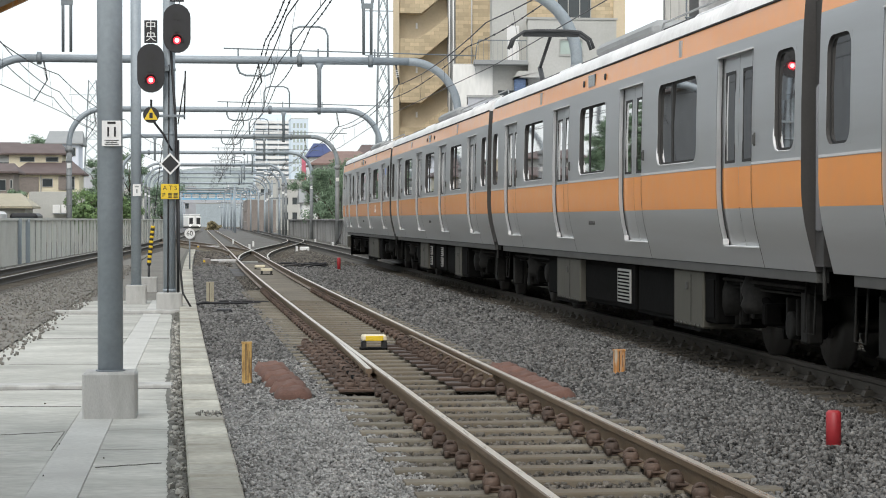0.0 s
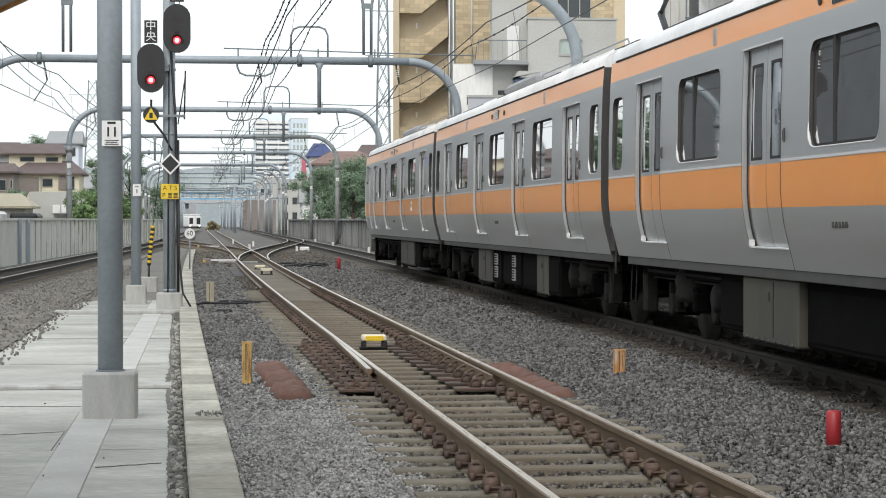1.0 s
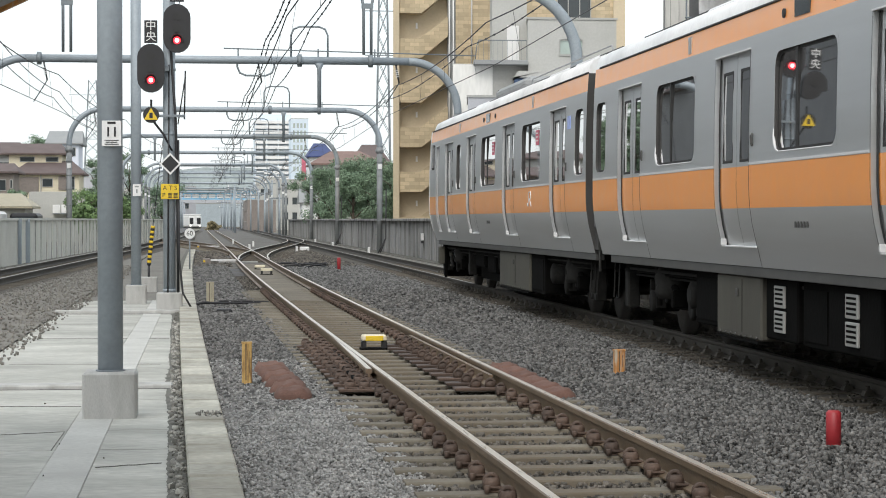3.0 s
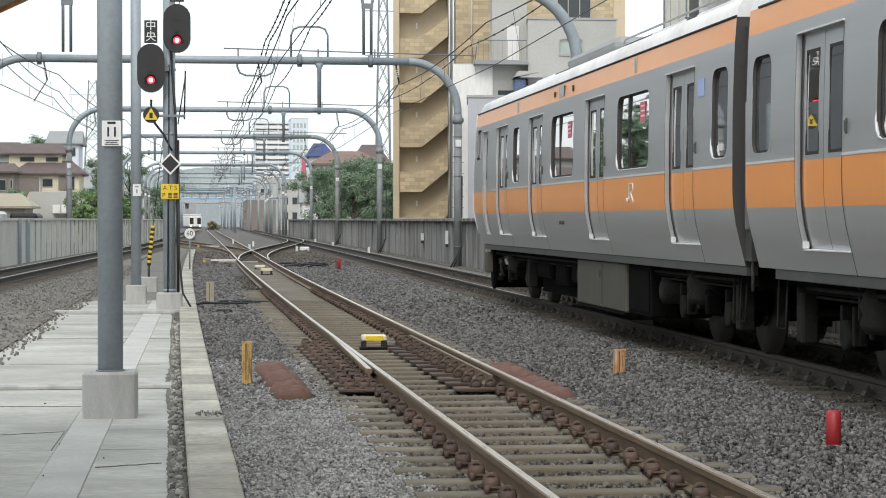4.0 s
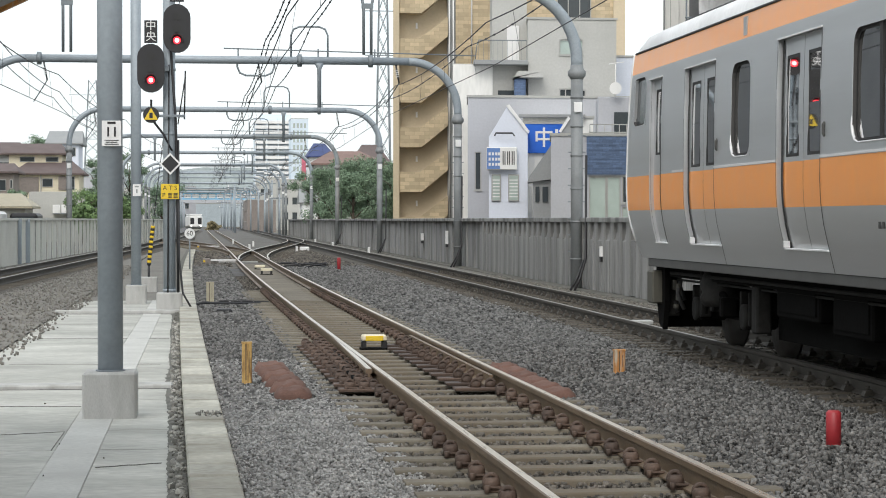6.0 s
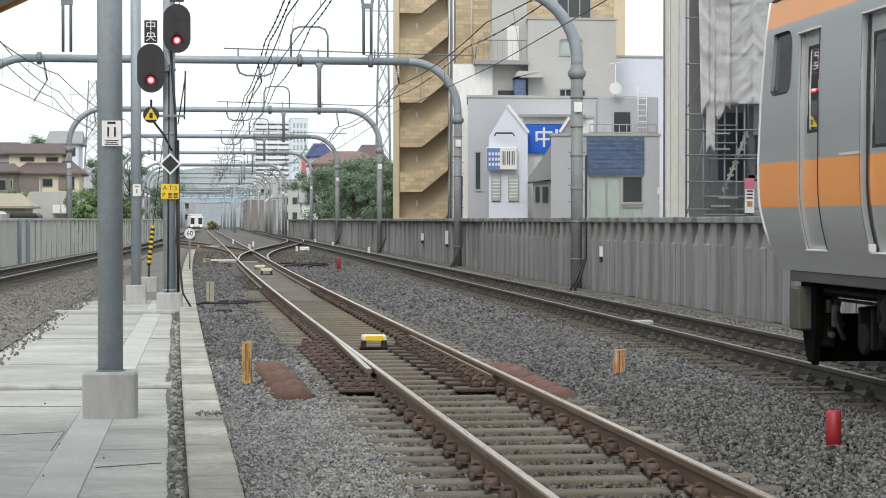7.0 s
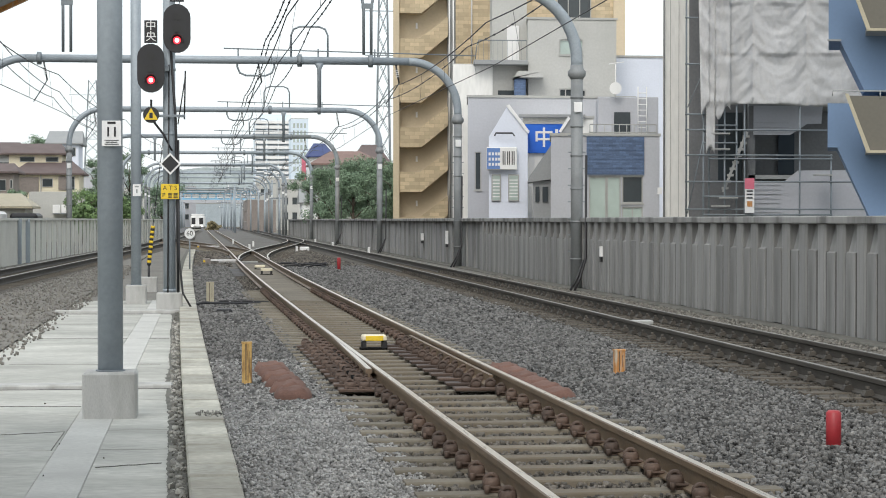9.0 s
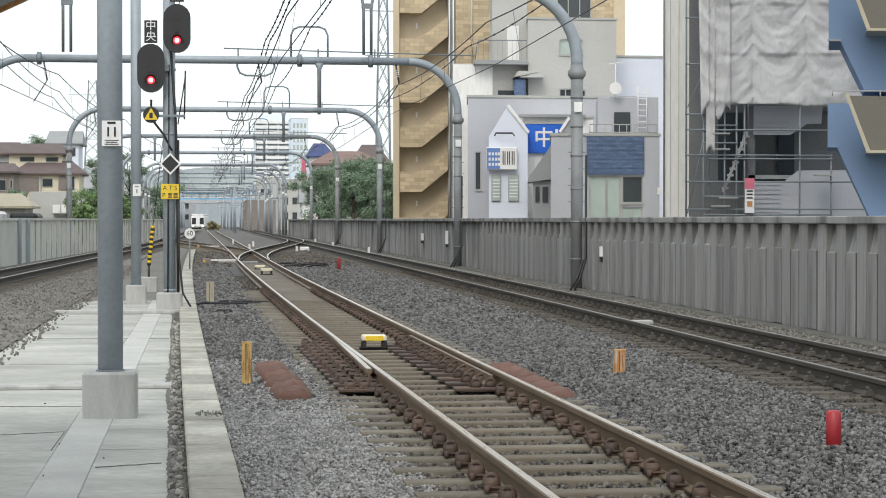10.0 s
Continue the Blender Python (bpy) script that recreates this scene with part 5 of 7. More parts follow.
        strokes = ([(0.0, 1.735), (0.02, 1.7), (0.08, 1.69), (0.13, 1.71), (0.15, 1.75), (0.15, 1.915), (0.34, 1.915), (0.38, 1.9), (0.39, 1.85), (0.36, 1.81), (0.23, 1.8)], [(0.27, 1.8), (0.4, 1.685)])
        for line in strokes:
            tube(bm, [(-hw(z) - 0.001, -4.66 - 0.9 * u, z) for u, z in line], 0.011, 6)
        part("emblem", bm, M["white"], body, "small white emblem")
    return c


def bogie_mesh():
    bm = bmesh.new()
    for side in (-1, 1):
        x0, x1 = side * 0.72, side * 0.9
        prism(bm, [(-1.6, 0.5), (-1.4, 0.7), (-0.6, 0.68), (-0.35, 0.5), (0.35, 0.5), (0.6, 0.68), (1.4, 0.7), (1.6, 0.5), (1.4, 0.42), (0.7, 0.5), (0.4, 0.36), (-0.4, 0.36), (-0.7, 0.5), (-1.4, 0.42)], min(x0, x1), max(x0, x1), "x")
        for y in (-1.05, 1.05):
            x0, x1 = side * 0.7, side * 1.02
            box(bm, min(x0, x1), max(x0, x1), y - 0.16, y + 0.16, 0.3, 0.56, 0.03)
        x0, x1 = side * 0.8, side * 1.15
        tube(bm, [(side * 1.05, -0.5, 0.55), (side * 1.05, 0.45, 0.85)], 0.045, 8)
        box(bm, min(x0, x1), max(x0, x1), -0.55, -0.42, 0.4, 0.62, 0.02)
    box(bm, -0.8, 0.8, -0.25, 0.25, 0.4, 0.7)
    return bm


def wheelset_mesh():
    bm = bmesh.new()
    tube(bm, [(-0.95, 0, 0), (0.95, 0, 0)], 0.08, 10)
    for side in (-1, 1):
        x = side * 0.566
        tube(bm, [(x - side * 0.07, 0, 0), (x - side * 0.069, 0, 0), (x - side * 0.04, 0, 0), (x - side * 0.035, 0, 0), (x + side * 0.06, 0, 0), (x + side * 0.06, 0, 0)], [0.3, 0.458, 0.458, 0.432, 0.428, 0.36], 28)
        tube(bm, [(x + side * 0.02, 0, 0), (x + side * 0.1, 0, 0)], 0.13, 12)
    return to_mesh("wheelset", bm, M["wheel"])


WHEELS = []
WHEELSET = wheelset_mesh()
cab_car = car("train_car", True, "silver train car with orange bands and a driver's cab")
mid_car = car("train_car", False, "silver train car with orange bands and four doors")


def pantograph(c):
    bm = bmesh.new()
    tube(bm, [(0.0, -7.6, 3.95), (0.05, -6.6, 4.55)], 0.05, 8)
    tube(bm, [(0.05, -6.6, 4.55), (0.0, -8.2, 5.08)], 0.035, 8)
    for dy in (-0.15, 0.15):
        tube(bm, [(-0.82, -8.2 + dy, 4.8), (-0.75, -8.2 + dy, 4.98), (-0.55, -8.2 + dy, 5.12), (-0.3, -8.2 + dy, 5.14), (0.3, -8.2 + dy, 5.14), (0.55, -8.2 + dy, 5.12), (0.75, -8.2 + dy, 4.98), (0.82, -8.2 + dy, 4.8)], 0.032, 6)
    box(bm, -0.55, 0.55, -8.3, -8.1, 5.04, 5.1, 0.01)
    box(bm, -0.5, 0.5, -8.6, -6.9, 3.9, 3.98)
    for x in (-0.45, 0.45):
        for y in (-8.4, -7.1):
            tube(bm, [(x, y, 3.8), (x, y, 3.95)], 0.06, 8)
    part("pantograph", bm, M["wire"], c, "dark raised single-arm pantograph")


plain_car = car("train_car", False, "silver train car with orange bands and a wide underfloor grille", "trailer")
next_car = copy_thing(mid_car, pose(FAR_X, 0, 0))
last_car = copy_thing(mid_car, pose(FAR_X, 0, 0))
WHEELS += [o for c in (next_car, last_car) for o in c.children_recursive if o.name.startswith("wheelset")]
pantograph(mid_car)


# ---- buildings beyond the fences ----
def holed(bm, axis, at, u0, u1, z0, z1, holes, depth, mi=0):
    """An upright wall face on the plane axis = at, with openings whose reveals run inwards."""
    us = sorted({u0, u1, *(v for h in holes for v in h[:2])})
    zs = sorted({z0, z1, *(v for h in holes for v in h[2:4])})
    cache = {}

    def vert(u, z, d):
        if (u, z, d) not in cache:
            cache[(u, z, d)] = bm.verts.new((u, at + d, z) if axis == "y" else (at + d, u, z))
        return cache[(u, z, d)]

    def inside(u, z):
        return any(h[0] < u < h[1] and h[2] < z < h[3] for h in holes)
    for a, b in zip(us, us[1:]):
        for c, d in zip(zs, zs[1:]):
            if inside((a + b) / 2, (c + d) / 2):
                continue
            bm.faces.new((vert(a, c, 0), vert(b, c, 0), vert(b, d, 0), vert(a, d, 0))).material_index = mi
    for h in holes:
        a, b, c, d = h[:4]
        for (p, q) in (((a, c), (b, c)), ((b, c), (b, d)), ((b, d), (a, d)), ((a, d), (a, c))):
            bm.faces.new([bm.verts.new(v) for v in (((p[0], at, p[1]), (q[0], at, q[1]), (q[0], at + depth, q[1]), (p[0], at + depth, p[1])) if axis == "y" else ((at, p[0], p[1]), (at, q[0], q[1]), (at + depth, q[0], q[1]), (at + depth, p[0], p[1])))])


def window(parent, axis, at, a, b, c, d, pane="pane", bars=1, depth=0.1):
    w, t = 0.06, 0.05
    bm = bmesh.new()
    bits = [(a, a + w, c, d), (b - w, b, c, d), (a + w, b - w, c, c + w), (a + w, b - w, d - w, d)]
    for k in range(bars):
        m = a + (b - a) * (k + 1) / (bars + 1)
        bits.append((m - w / 2, m + w / 2, c + w, d - w))
    for u0, u1, z0, z1 in bits:
        if axis == "y":
            box(bm, u0, u1, at + depth - t, at + depth, z0, z1)
        else:
            box(bm, at + depth - t, at + depth, u0, u1, z0, z1)
    fr = part("window", bm, M["frame"], parent)
    bm = boxes((a, b, at + depth + 0.002, at + depth + 0.02, c, d)) if axis == "y" else boxes((at + depth + 0.002, at + depth + 0.02, a, b, c, d))
    part("pane", bm, M[pane], fr)
    bm = boxes((a - 0.05, b + 0.05, at - 0.06, at + 0.05, c - 0.06, c)) if axis == "y" else boxes((at - 0.06, at + 0.05, a - 0.05, b + 0.05, c - 0.06, c))
    part("sill", bm, M["frame"], fr)


def building(name, x0, x1, y0, y1, z1, wall, label, front=(), side=(), coping="frame", category="building", z0=-0.45):
    g = empty_at(name, (0, 0, 0), label, category)
    bm = bmesh.new()
    holed(bm, "y", y0, x0, x1, z0, z1, front, 0.12)
    holed(bm, "x", x0, y0, y1, z0, z1, side, 0.12)
    for q in (((x0, y1, z0), (x0, y1, z1), (x1, y1, z1), (x1, y1, z0)), ((x1, y0, z0), (x1, y1, z0), (x1, y1, z1), (x1, y0, z1)), ((x0, y0, z1), (x1, y0, z1), (x1, y1, z1), (x0, y1, z1))):
        bm.faces.new([bm.verts.new(v) for v in q])
    bmesh.ops.remove_doubles(bm, verts=bm.verts, dist=0.001)
    part("wall", bm, M[wall], g)
    for h in front:
        window(g, "y", y0, *h)
    for h in side:
        window(g, "x", x0, *h)
    if coping:
        part("coping", boxes((x0 - 0.06, x1 + 0.06, y0 - 0.06, y0 + 0.12, z1 - 0.02, z1 + 0.1), (x0 - 0.06, x0 + 0.12, y0 + 0.12, y1, z1 - 0.02, z1 + 0.1)), M[coping], g)
    return g


def slant(g, y0, k):
    """The town's plots lie at an angle to the railway: side walls lean by k over the plot's depth."""
    done = set()
    for o in g.children_recursive:
        if o.type == "MESH" and o.data.name not in done:
            done.add(o.data.name)
            for v in o.data.vertices:
                v.co.x += k * (v.co.y - y0)
        elif o.type == "FONT":
            o.location.x += k * (o.location.y - y0)


def beige_flats():
    g = building("apartment_block", 15.6, 26.3, 125, 138, 24, "beige", "tall beige tiled apartment block with an outside staircase",
                 front=[(17.9, 19.7, 13.9, 15.6, "pane_pale", 1), (17.9, 19.7, 16.7, 18.4, "pane", 1), (22.0, 24.2, 13.2, 15.6, "pane", 2), (22.0, 24.2, 16.4, 18.4, "pane", 2)])
    bm = bmesh.new()
    box(bm, 11.68, 12.06, 124.6, 138, -0.45, 24)
    box(bm, 12.06, 15.6, 125.8, 138, -0.45, 24)
    part("stair_wall", bm, M["beige_smooth"], g)
    part("edge_pilaster", boxes((25.6, 26.35, 124.8, 125.0, -0.45, 24)), M["beige_smooth"], g)
    for k in range(8):
        zb = 0.42 + 2.78 * k
        bm = bmesh.new()
        prism(bm, [(12.08, zb), (13.45, zb), (15.1, zb + 1.35), (15.1, zb + 2.55), (13.35, zb + 1.22), (12.08, zb + 1.22)], 124.7, 124.88)
        part("stair_parapet", bm, M["beige"], g)
        bm = bmesh.new()
        prism(bm, [(12.08, zb - 0.02), (13.45, zb - 0.02), (15.1, zb + 1.33), (15.1, zb + 1.5), (13.4, zb + 0.14), (12.08, zb + 0.14)], 124.88, 125.8)
        part("stair_flight", bm, M["beige_smooth"], g)
        part("stair_flight", boxes((14.2, 15.5, 125.2, 125.8, zb + 1.4, zb + 1.55)), M["beige_smooth"], g)
        part("wall_lamp", boxes((13.1, 13.22, 125.7, 125.8, zb + 1.9, zb + 2.25)), M["white"], g)
    bm = bmesh.new()
    for x in (15.2, 15.45):
        tube(bm, [(x, 124.9, -0.4), (x, 124.9, 24)], 0.05, 6)
    tube(bm, [(16.6, 124.9, 10), (16.6, 124.9, 24)], 0.05, 6)
    tube(bm, [(25.4, 124.9, 8), (25.4, 124.9, 13)], 0.05, 6)
    part("downpipe", bm, M["white"], g)
    part("pipe_shaft", boxes((15.1, 15.6, 125.1, 125.8, -0.4, 24)), M["greydark"], g)
    bm = bmesh.new()
    disc(bm, 25.75, 10.9, 0.3, 124.5, 124.6)
    part("dish", bm, M["white"], g)
    slant(g, 124.7, 0.094)


def concrete_house():
    g = building("concrete_building", 18.1, 23.15, 112, 122, 12.75, "conc_wall", "grey rendered building with an upper balcony",
                 front=[(19.88, 21.25, 10.74, 11.62, "pane_pale", 1), (19.88, 20.6, 8.0, 8.85, "pane", 1), (20.75, 21.4, 8.0, 8.8, "pane", 0)])
    part("wing", boxes((13.85, 18.1, 112.6, 122, -0.45, 10.25), bev=0.02), M["conc_wall"], g)
    part("wing_front", boxes((13.85, 16.1, 112.45, 112.58, -0.45, 10.2)), M["cladding"], g)
    part("stair_room", boxes((16.1, 18.1, 114.0, 122, 10.25, 15.0)), M["conc_wall"], g)
    part("door", boxes((16.95, 17.66, 113.9, 113.98, 10.4, 12.55), bev=0.01), M["white"], g)
    part("balcony", boxes((15.0, 18.1, 111.6, 112.6, 10.15, 10.4), bev=0.02), M["greydark"], g)
    for i in range(11):
        x = 15.3 + i * 0.27
        bm = bmesh.new()
        tube(bm, [(x, 111.65, 10.4), (x, 111.65, 11.5)], 0.012, 4)
        part("baluster", bm, M["galv_dark"], g)
    bm = bmesh.new()
    tube(bm, [(15.3, 111.65, 11.5), (18.0, 111.65, 11.5)], 0.03, 6)
    tube(bm, [(15.3, 111.65, 11.5), (15.2, 111.65, 11.2), (15.1, 111.65, 10.4)], 0.03, 6)
    part("railing", bm, M["galv_dark"], g)
    part("window_band", boxes((16.4, 17.5, 112.4, 112.55, 8.5, 8.75)), M["pane"], g)
    bm = bmesh.new()
    prism(bm, [(17.2, 9.3), (17.5, 9.75), (18.9, 9.75), (18.9, 9.4), (17.25, 9.4)], 111.0, 112.4)
    part("canopy", bm, M["conc_wall"], g)
    part("covered_unit", boxes((17.3, 17.95, 111.2, 112.3, 8.2, 9.35), bev=0.08), M["navy"], g, "blue-covered unit on the roof")
    slant(g, 112, 0.125)


def shops():
    g = building("grey_building", 13.64, 22.5, 104, 111, 7.85, "grey", "pale grey flat-roofed building", front=[(14.0, 14.35, 3.0, 5.0, "pane", 0)])
    slant(g, 104, 0.132)
    g = empty_at("gable_shop", (0, 0, 0), "white gabled shop with a sign over two windows", "shop")
    bm = bmesh.new()
    prism(bm, [(13.61, -0.45), (15.5, -0.45), (15.5, 5.6), (15.4, 5.74), (14.51, 6.94), (13.7, 5.6), (13.61, 5.45)], 96, 103)
    part("wall", bm, M["pale"], g)
    bm = bmesh.new()
    prism(bm, [(14.45, 6.94), (14.6, 7.02), (15.6, 5.72), (15.5, 5.62)], 95.9, 103)
    part("roof", bm, M["white"], g)
    bd = part("signboard", boxes((13.5, 14.98, 95.6, 95.95, 3.86, 4.95), bev=0.03), M["white"], g, "white and blue shop sign")
    part("sign_panel", boxes((13.52, 14.15, 95.585, 95.6, 3.9, 4.9)), M["paleblue"], bd)
    for x in (13.6, 13.76, 13.92, 14.05):
        for z in (4.05, 4.3, 4.55):
            part("marking", boxes((x, x + 0.1, 95.57, 95.584, z, z + 0.14)), M["white"], bd)
    for k, x in enumerate((14.28, 14.5, 14.72)):
        part("marking", boxes((x, x + 0.045, 95.585, 95.6, 4.1, 4.75)), M["black"], bd)
        part("marking", boxes((x + 0.09, x + 0.135, 95.585, 95.6, 4.1, 4.75)), M["black"], bd)
    for a, b in ((13.74, 14.2), (14.55, 15.08)):
        w = part("window", boxes((a, b, 95.9, 95.99, 2.35, 3.65), bev=0.02), M["frame"], g)
        part("pane", boxes((a + 0.06, b - 0.06, 95.88, 95.9, 2.42, 3.58)), M["pane_pale"], w)
        for z in np.arange(2.55, 3.5, 0.16):
            part("blind", boxes((a + 0.06, b - 0.06, 95.865, 95.879, z, z + 0.05)), M["white"], w)
    bm = bmesh.new()
    tube(bm, [(13.9, 95.7, 5.5), (13.95, 95.6, 5.62), (14.75, 95.6, 5.62), (14.85, 95.7, 5.5)], 0.04, 6)
    part("sign_lamp", bm, M["black"], g)
    slant(g, 96, 0.143)
    g = building("sign_shop", 15.55, 19.0, 97.5, 103.8, 6.45, "cladding", "white shop front with a large blue sign")
    bd = part("signboard", boxes((15.62, 17.75, 97.3, 97.42, 4.72, 6.15), bev=0.02), M["bluesign"], g, "large blue sign with white lettering")
    part("sign_border", boxes((15.55, 15.62, 97.28, 97.44, 4.65, 6.25), (15.62, 17.8, 97.28, 97.44, 6.15, 6.25)), M["frame"], bd)
    text(bd, "中", 1.0, pose(16.55, 97.285, 5.42, 90), M["white"], 0.004).data.offset = 0.018
    part("marking", boxes((17.1, 17.25, 97.285, 97.298, 5.6, 5.9)), M["white"], bd)
    part("roof", boxes((15.3, 18.6, 97.1, 97.3, 6.45, 6.62), bev=0.02), M["greydark"], g)
    slant(g, 97.5, 0.16)
    g = empty_at("lean_to_house", (0, 0, 0), "small grey house with a steep lean-to roof", "house")
    bm = bmesh.new()
    prism(bm, [(15.1, -0.45), (16.4, -0.45), (16.4, 3.3), (15.1, 3.25)], 92.2, 96)
    part("wall", bm, M["greydark"], g)
    bm = bmesh.new()
    prism(bm, [(14.85, 3.2), (14.9, 3.42), (16.95, 6.35), (17.3, 6.35), (17.3, 5.2), (16.1, 3.35)], 92.0, 95.8)
    part("roof", bm, M["greydark"], g, "grey sloping roof")
    bm = bmesh.new()
    prism(bm, [(16.3, 5.55), (16.42, 5.5), (16.85, 6.15), (16.75, 6.25)], 91.9, 92.0)
    part("barge_board", bm, M["white"], g)
    for a, b in ((15.22, 15.4), (15.55, 15.8)):
        part("window", boxes((a, b, 92.1, 92.2, 2.3, 3.0), bev=0.01), M["pane"], g)
    slant(g, 92, 0.162)
    g = building("navy_house", 15.25, 20.15, 88, 95, 5.2, "grey", "grey concrete house with navy siding and wide windows",
                 front=[(16.95, 17.75, 0.6, 3.4, "pane_pale", 0), (17.75, 18.4, 0.6, 3.4, "pane_pale", 0), (18.45, 19.4, 2.2, 3.42, "pane", 0), (18.45, 19.4, 0.6, 2.05, "pane_pale", 1)])
    sid = part("siding", boxes((16.85, 19.45, 87.9, 87.99, 3.47, 5.15)), M["navy"], g)
    for z in np.arange(3.55, 5.1, 0.2):
        part("board", boxes((16.86, 19.44, 87.88, 87.9, float(z), float(z) + 0.185)), M["navy"], sid)
    bm = bmesh.new()
    for z in (5.35, 5.7):
        tube(bm, [(17.0, 88.1, z), (20.0, 88.1, z)], 0.025, 6)
    for i in range(10):
        tube(bm, [(17.0 + i / 3, 88.1, 5.2), (17.0 + i / 3, 88.1, 5.7)], 0.02, 6)
    part("railing", bm, M["frame"], g)
    part("penthouse", boxes((17.4, 20.2, 90, 95, 5.2, 7.05), bev=0.03), M["grey"], g)
    part("penthouse_door", boxes((18.15, 18.9, 89.92, 89.99, 5.3, 6.35), bev=0.01), M["pane"], g)
    bm = bmesh.new()
    for x in (19.25, 19.65):
        tube(bm, [(x, 89.85, 5.3), (x, 89.85, 7.5)], 0.025, 6)
    for k in range(8):
        tube(bm, [(19.25, 89.85, 5.4 + 0.26 * k), (19.65, 89.85, 5.4 + 0.26 * k)], 0.02, 6)
    part("ladder", bm, M["white"], g)
    bm = bmesh.new()
    disc(bm, 18.2, 7.4, 0.28, 89.5, 89.55)
    tube(bm, [(18.2, 89.6, 7.0), (18.2, 89.6, 8.5)], 0.025, 6)
    tube(bm, [(17.9, 89.6, 8.5), (18.6, 89.6, 8.6)], 0.02, 6)
    part("aerial", bm, M["white"], g)
    part("wall_unit", boxes((20.05, 20.25, 87.8, 87.98, 2.6, 2.9)), M["white"], g)
    slant(g, 88, 0.175)
    g = building("white_building", 21.6, 27.5, 115, 124, 10.9, "pale", "pale bluish white building behind the shops")
    slant(g, 115, 0.19)


def scaffolded():
    g = empty_at("scaffolded_building", (0, 0, 0), "grey building under repair behind scaffolding and grey sheeting", "building")
    # Wall colour is darkened to hold the shade behind the scaffolding.
    for a in ((17.75, 20.05, 76, 86, -0.45, 17), (20.05, 26.0, 77.5, 86, -0.45, 17)):
        part("wall", boxes(a), M["scaffold_wall"], g)
    part("upper_storeys", boxes((20.05, 24.0, 74, 77.5, 5.75, 17)), M["greydark"], g)
    part("floor_slab", boxes((20.05, 24.0, 74, 77.5, 3.0, 3.15)), M["greydark"], g)
    for poly in ([(20.23, 5.74), (22.9, 5.74), (22.85, 5.09), (22.3, 5.08), (21.65, 4.66), (20.23, 4.66)],
                 [(20.23, 2.9), (21.4, 2.9), (21.95, 3.32), (24.9, 3.35), (24.9, -0.4), (20.23, -0.4)]):
        bm = bmesh.new()
        prism(bm, poly, 73.8, 73.95)
        pp = part("parapet", bm, M["grey"], g, "pale grey sided balcony front")
        zlo, zhi = min(z for u, z in poly), max(z for u, z in poly)
        for z in np.arange(zlo + 0.1, zhi - 0.5, 0.17):
            part("batten", boxes((20.25, 21.3 if zlo < 0 else 21.6, 73.77, 73.8, float(z), float(z) + 0.012)), M["greydark"], pp)
    part("opening", boxes((18.9, 19.85, 75.9, 75.99, 3.0, 5.6)), M["pane"], g)
    part("opening", boxes((21.35, 22.0, 77.4, 77.49, 3.2, 5.0)), M["pane"], g)
    # Same darkened colour, for the shade between the balconies.
    part("wing_wall", boxes((20.05, 20.3, 74, 77.5, -0.4, 5.75)), M["scaffold_wall"], g)
    # sheeting with vertical and swagged folds
    def cloth(x0, x1, zfun, y, label, nx=64, nz=90):
        bm = bmesh.new()
        rows = []
        for j in range(nz + 1):
            v = j / nz
            row = []
            for i in range(nx + 1):
                u = i / nx
                x = x0(v) + (x1(v) - x0(v)) * u
                zb = zfun(u)
                z = zb + (17.2 - zb) * v
                # folds hang in swags between the seams, with small crumples
                t = (x - 20.16) / 2.03
                t -= math.floor(t)
                sag = 4 * t * (1 - t)
                tier = (z - 5.72) / 1.85
                tier -= math.floor(tier)
                q = z + 0.7 * sag
                d = 0.13 * abs(noise.noise(Vector((x * 0.35, q * 1.5, 2)))) + 0.06 * abs(noise.noise(Vector((x * 0.8, q * 4.0, 5))))
                d += 0.1 * noise.noise(Vector((x * 1.1, z * 0.5, 1.7))) + 0.1 * abs(noise.noise(Vector((x * 2.3 + z * 0.3, z * 0.9, 4.2)))) + 0.05 * abs(noise.noise(Vector((x * 5.0, z * 3.0, 9.1))))
                d -= 0.09 * sag * math.exp(-(tier / 0.35) ** 2)
                d += 0.05 * math.exp(-(min(t, 1 - t) / 0.03) ** 2)
                row.append(bm.verts.new((x, y + d, z)))
            rows.append(row)
        for a, b in zip(rows, rows[1:]):
            for i in range(nx):
                bm.faces.new((a[i], a[i + 1], b[i + 1], b[i])).smooth = True
        ob = part("sheeting", bm, M["sheet"], g, label)
        mod = ob.modifiers.new("thickness", "SOLIDIFY")
        mod.thickness = 0.012
    cloth(lambda v: 17.95 + 0.25 * (1 - v), lambda v: 18.5, lambda u: 5.3 + 0.5 * u, 72.2, "loose narrow grey sheet", 14)
    cloth(lambda v: 18.4, lambda v: 19.3, lambda u: (3.9 if u < 0.35 else 5.4) + 0.25 * math.sin(9 * u), 72.3, "grey hanging sheet", 26)
    cloth(lambda v: 19.2, lambda v: 25.0, lambda u: 5.7 + 0.04 * math.sin(8 * u), 72.5, "large sagging grey sheet", 120, 160)
    # pipes
    def pipe(a, b, r):
        bm = bmesh.new()
        tube(bm, [a, b], r, 6)
        part("scaffold_tube", bm, M["galv_dark"], g)
    for x in (17.65, 18.3, 18.5, 19.1, 19.55, 19.85, 21.95, 23.15):
        top = 17 if x in (17.65, 18.5) else (5.7 if x > 20 else 6.0)
        pipe((x, 72.7, -0.4), (x, 72.7, top if x != 23.15 else 3.9), 0.035)
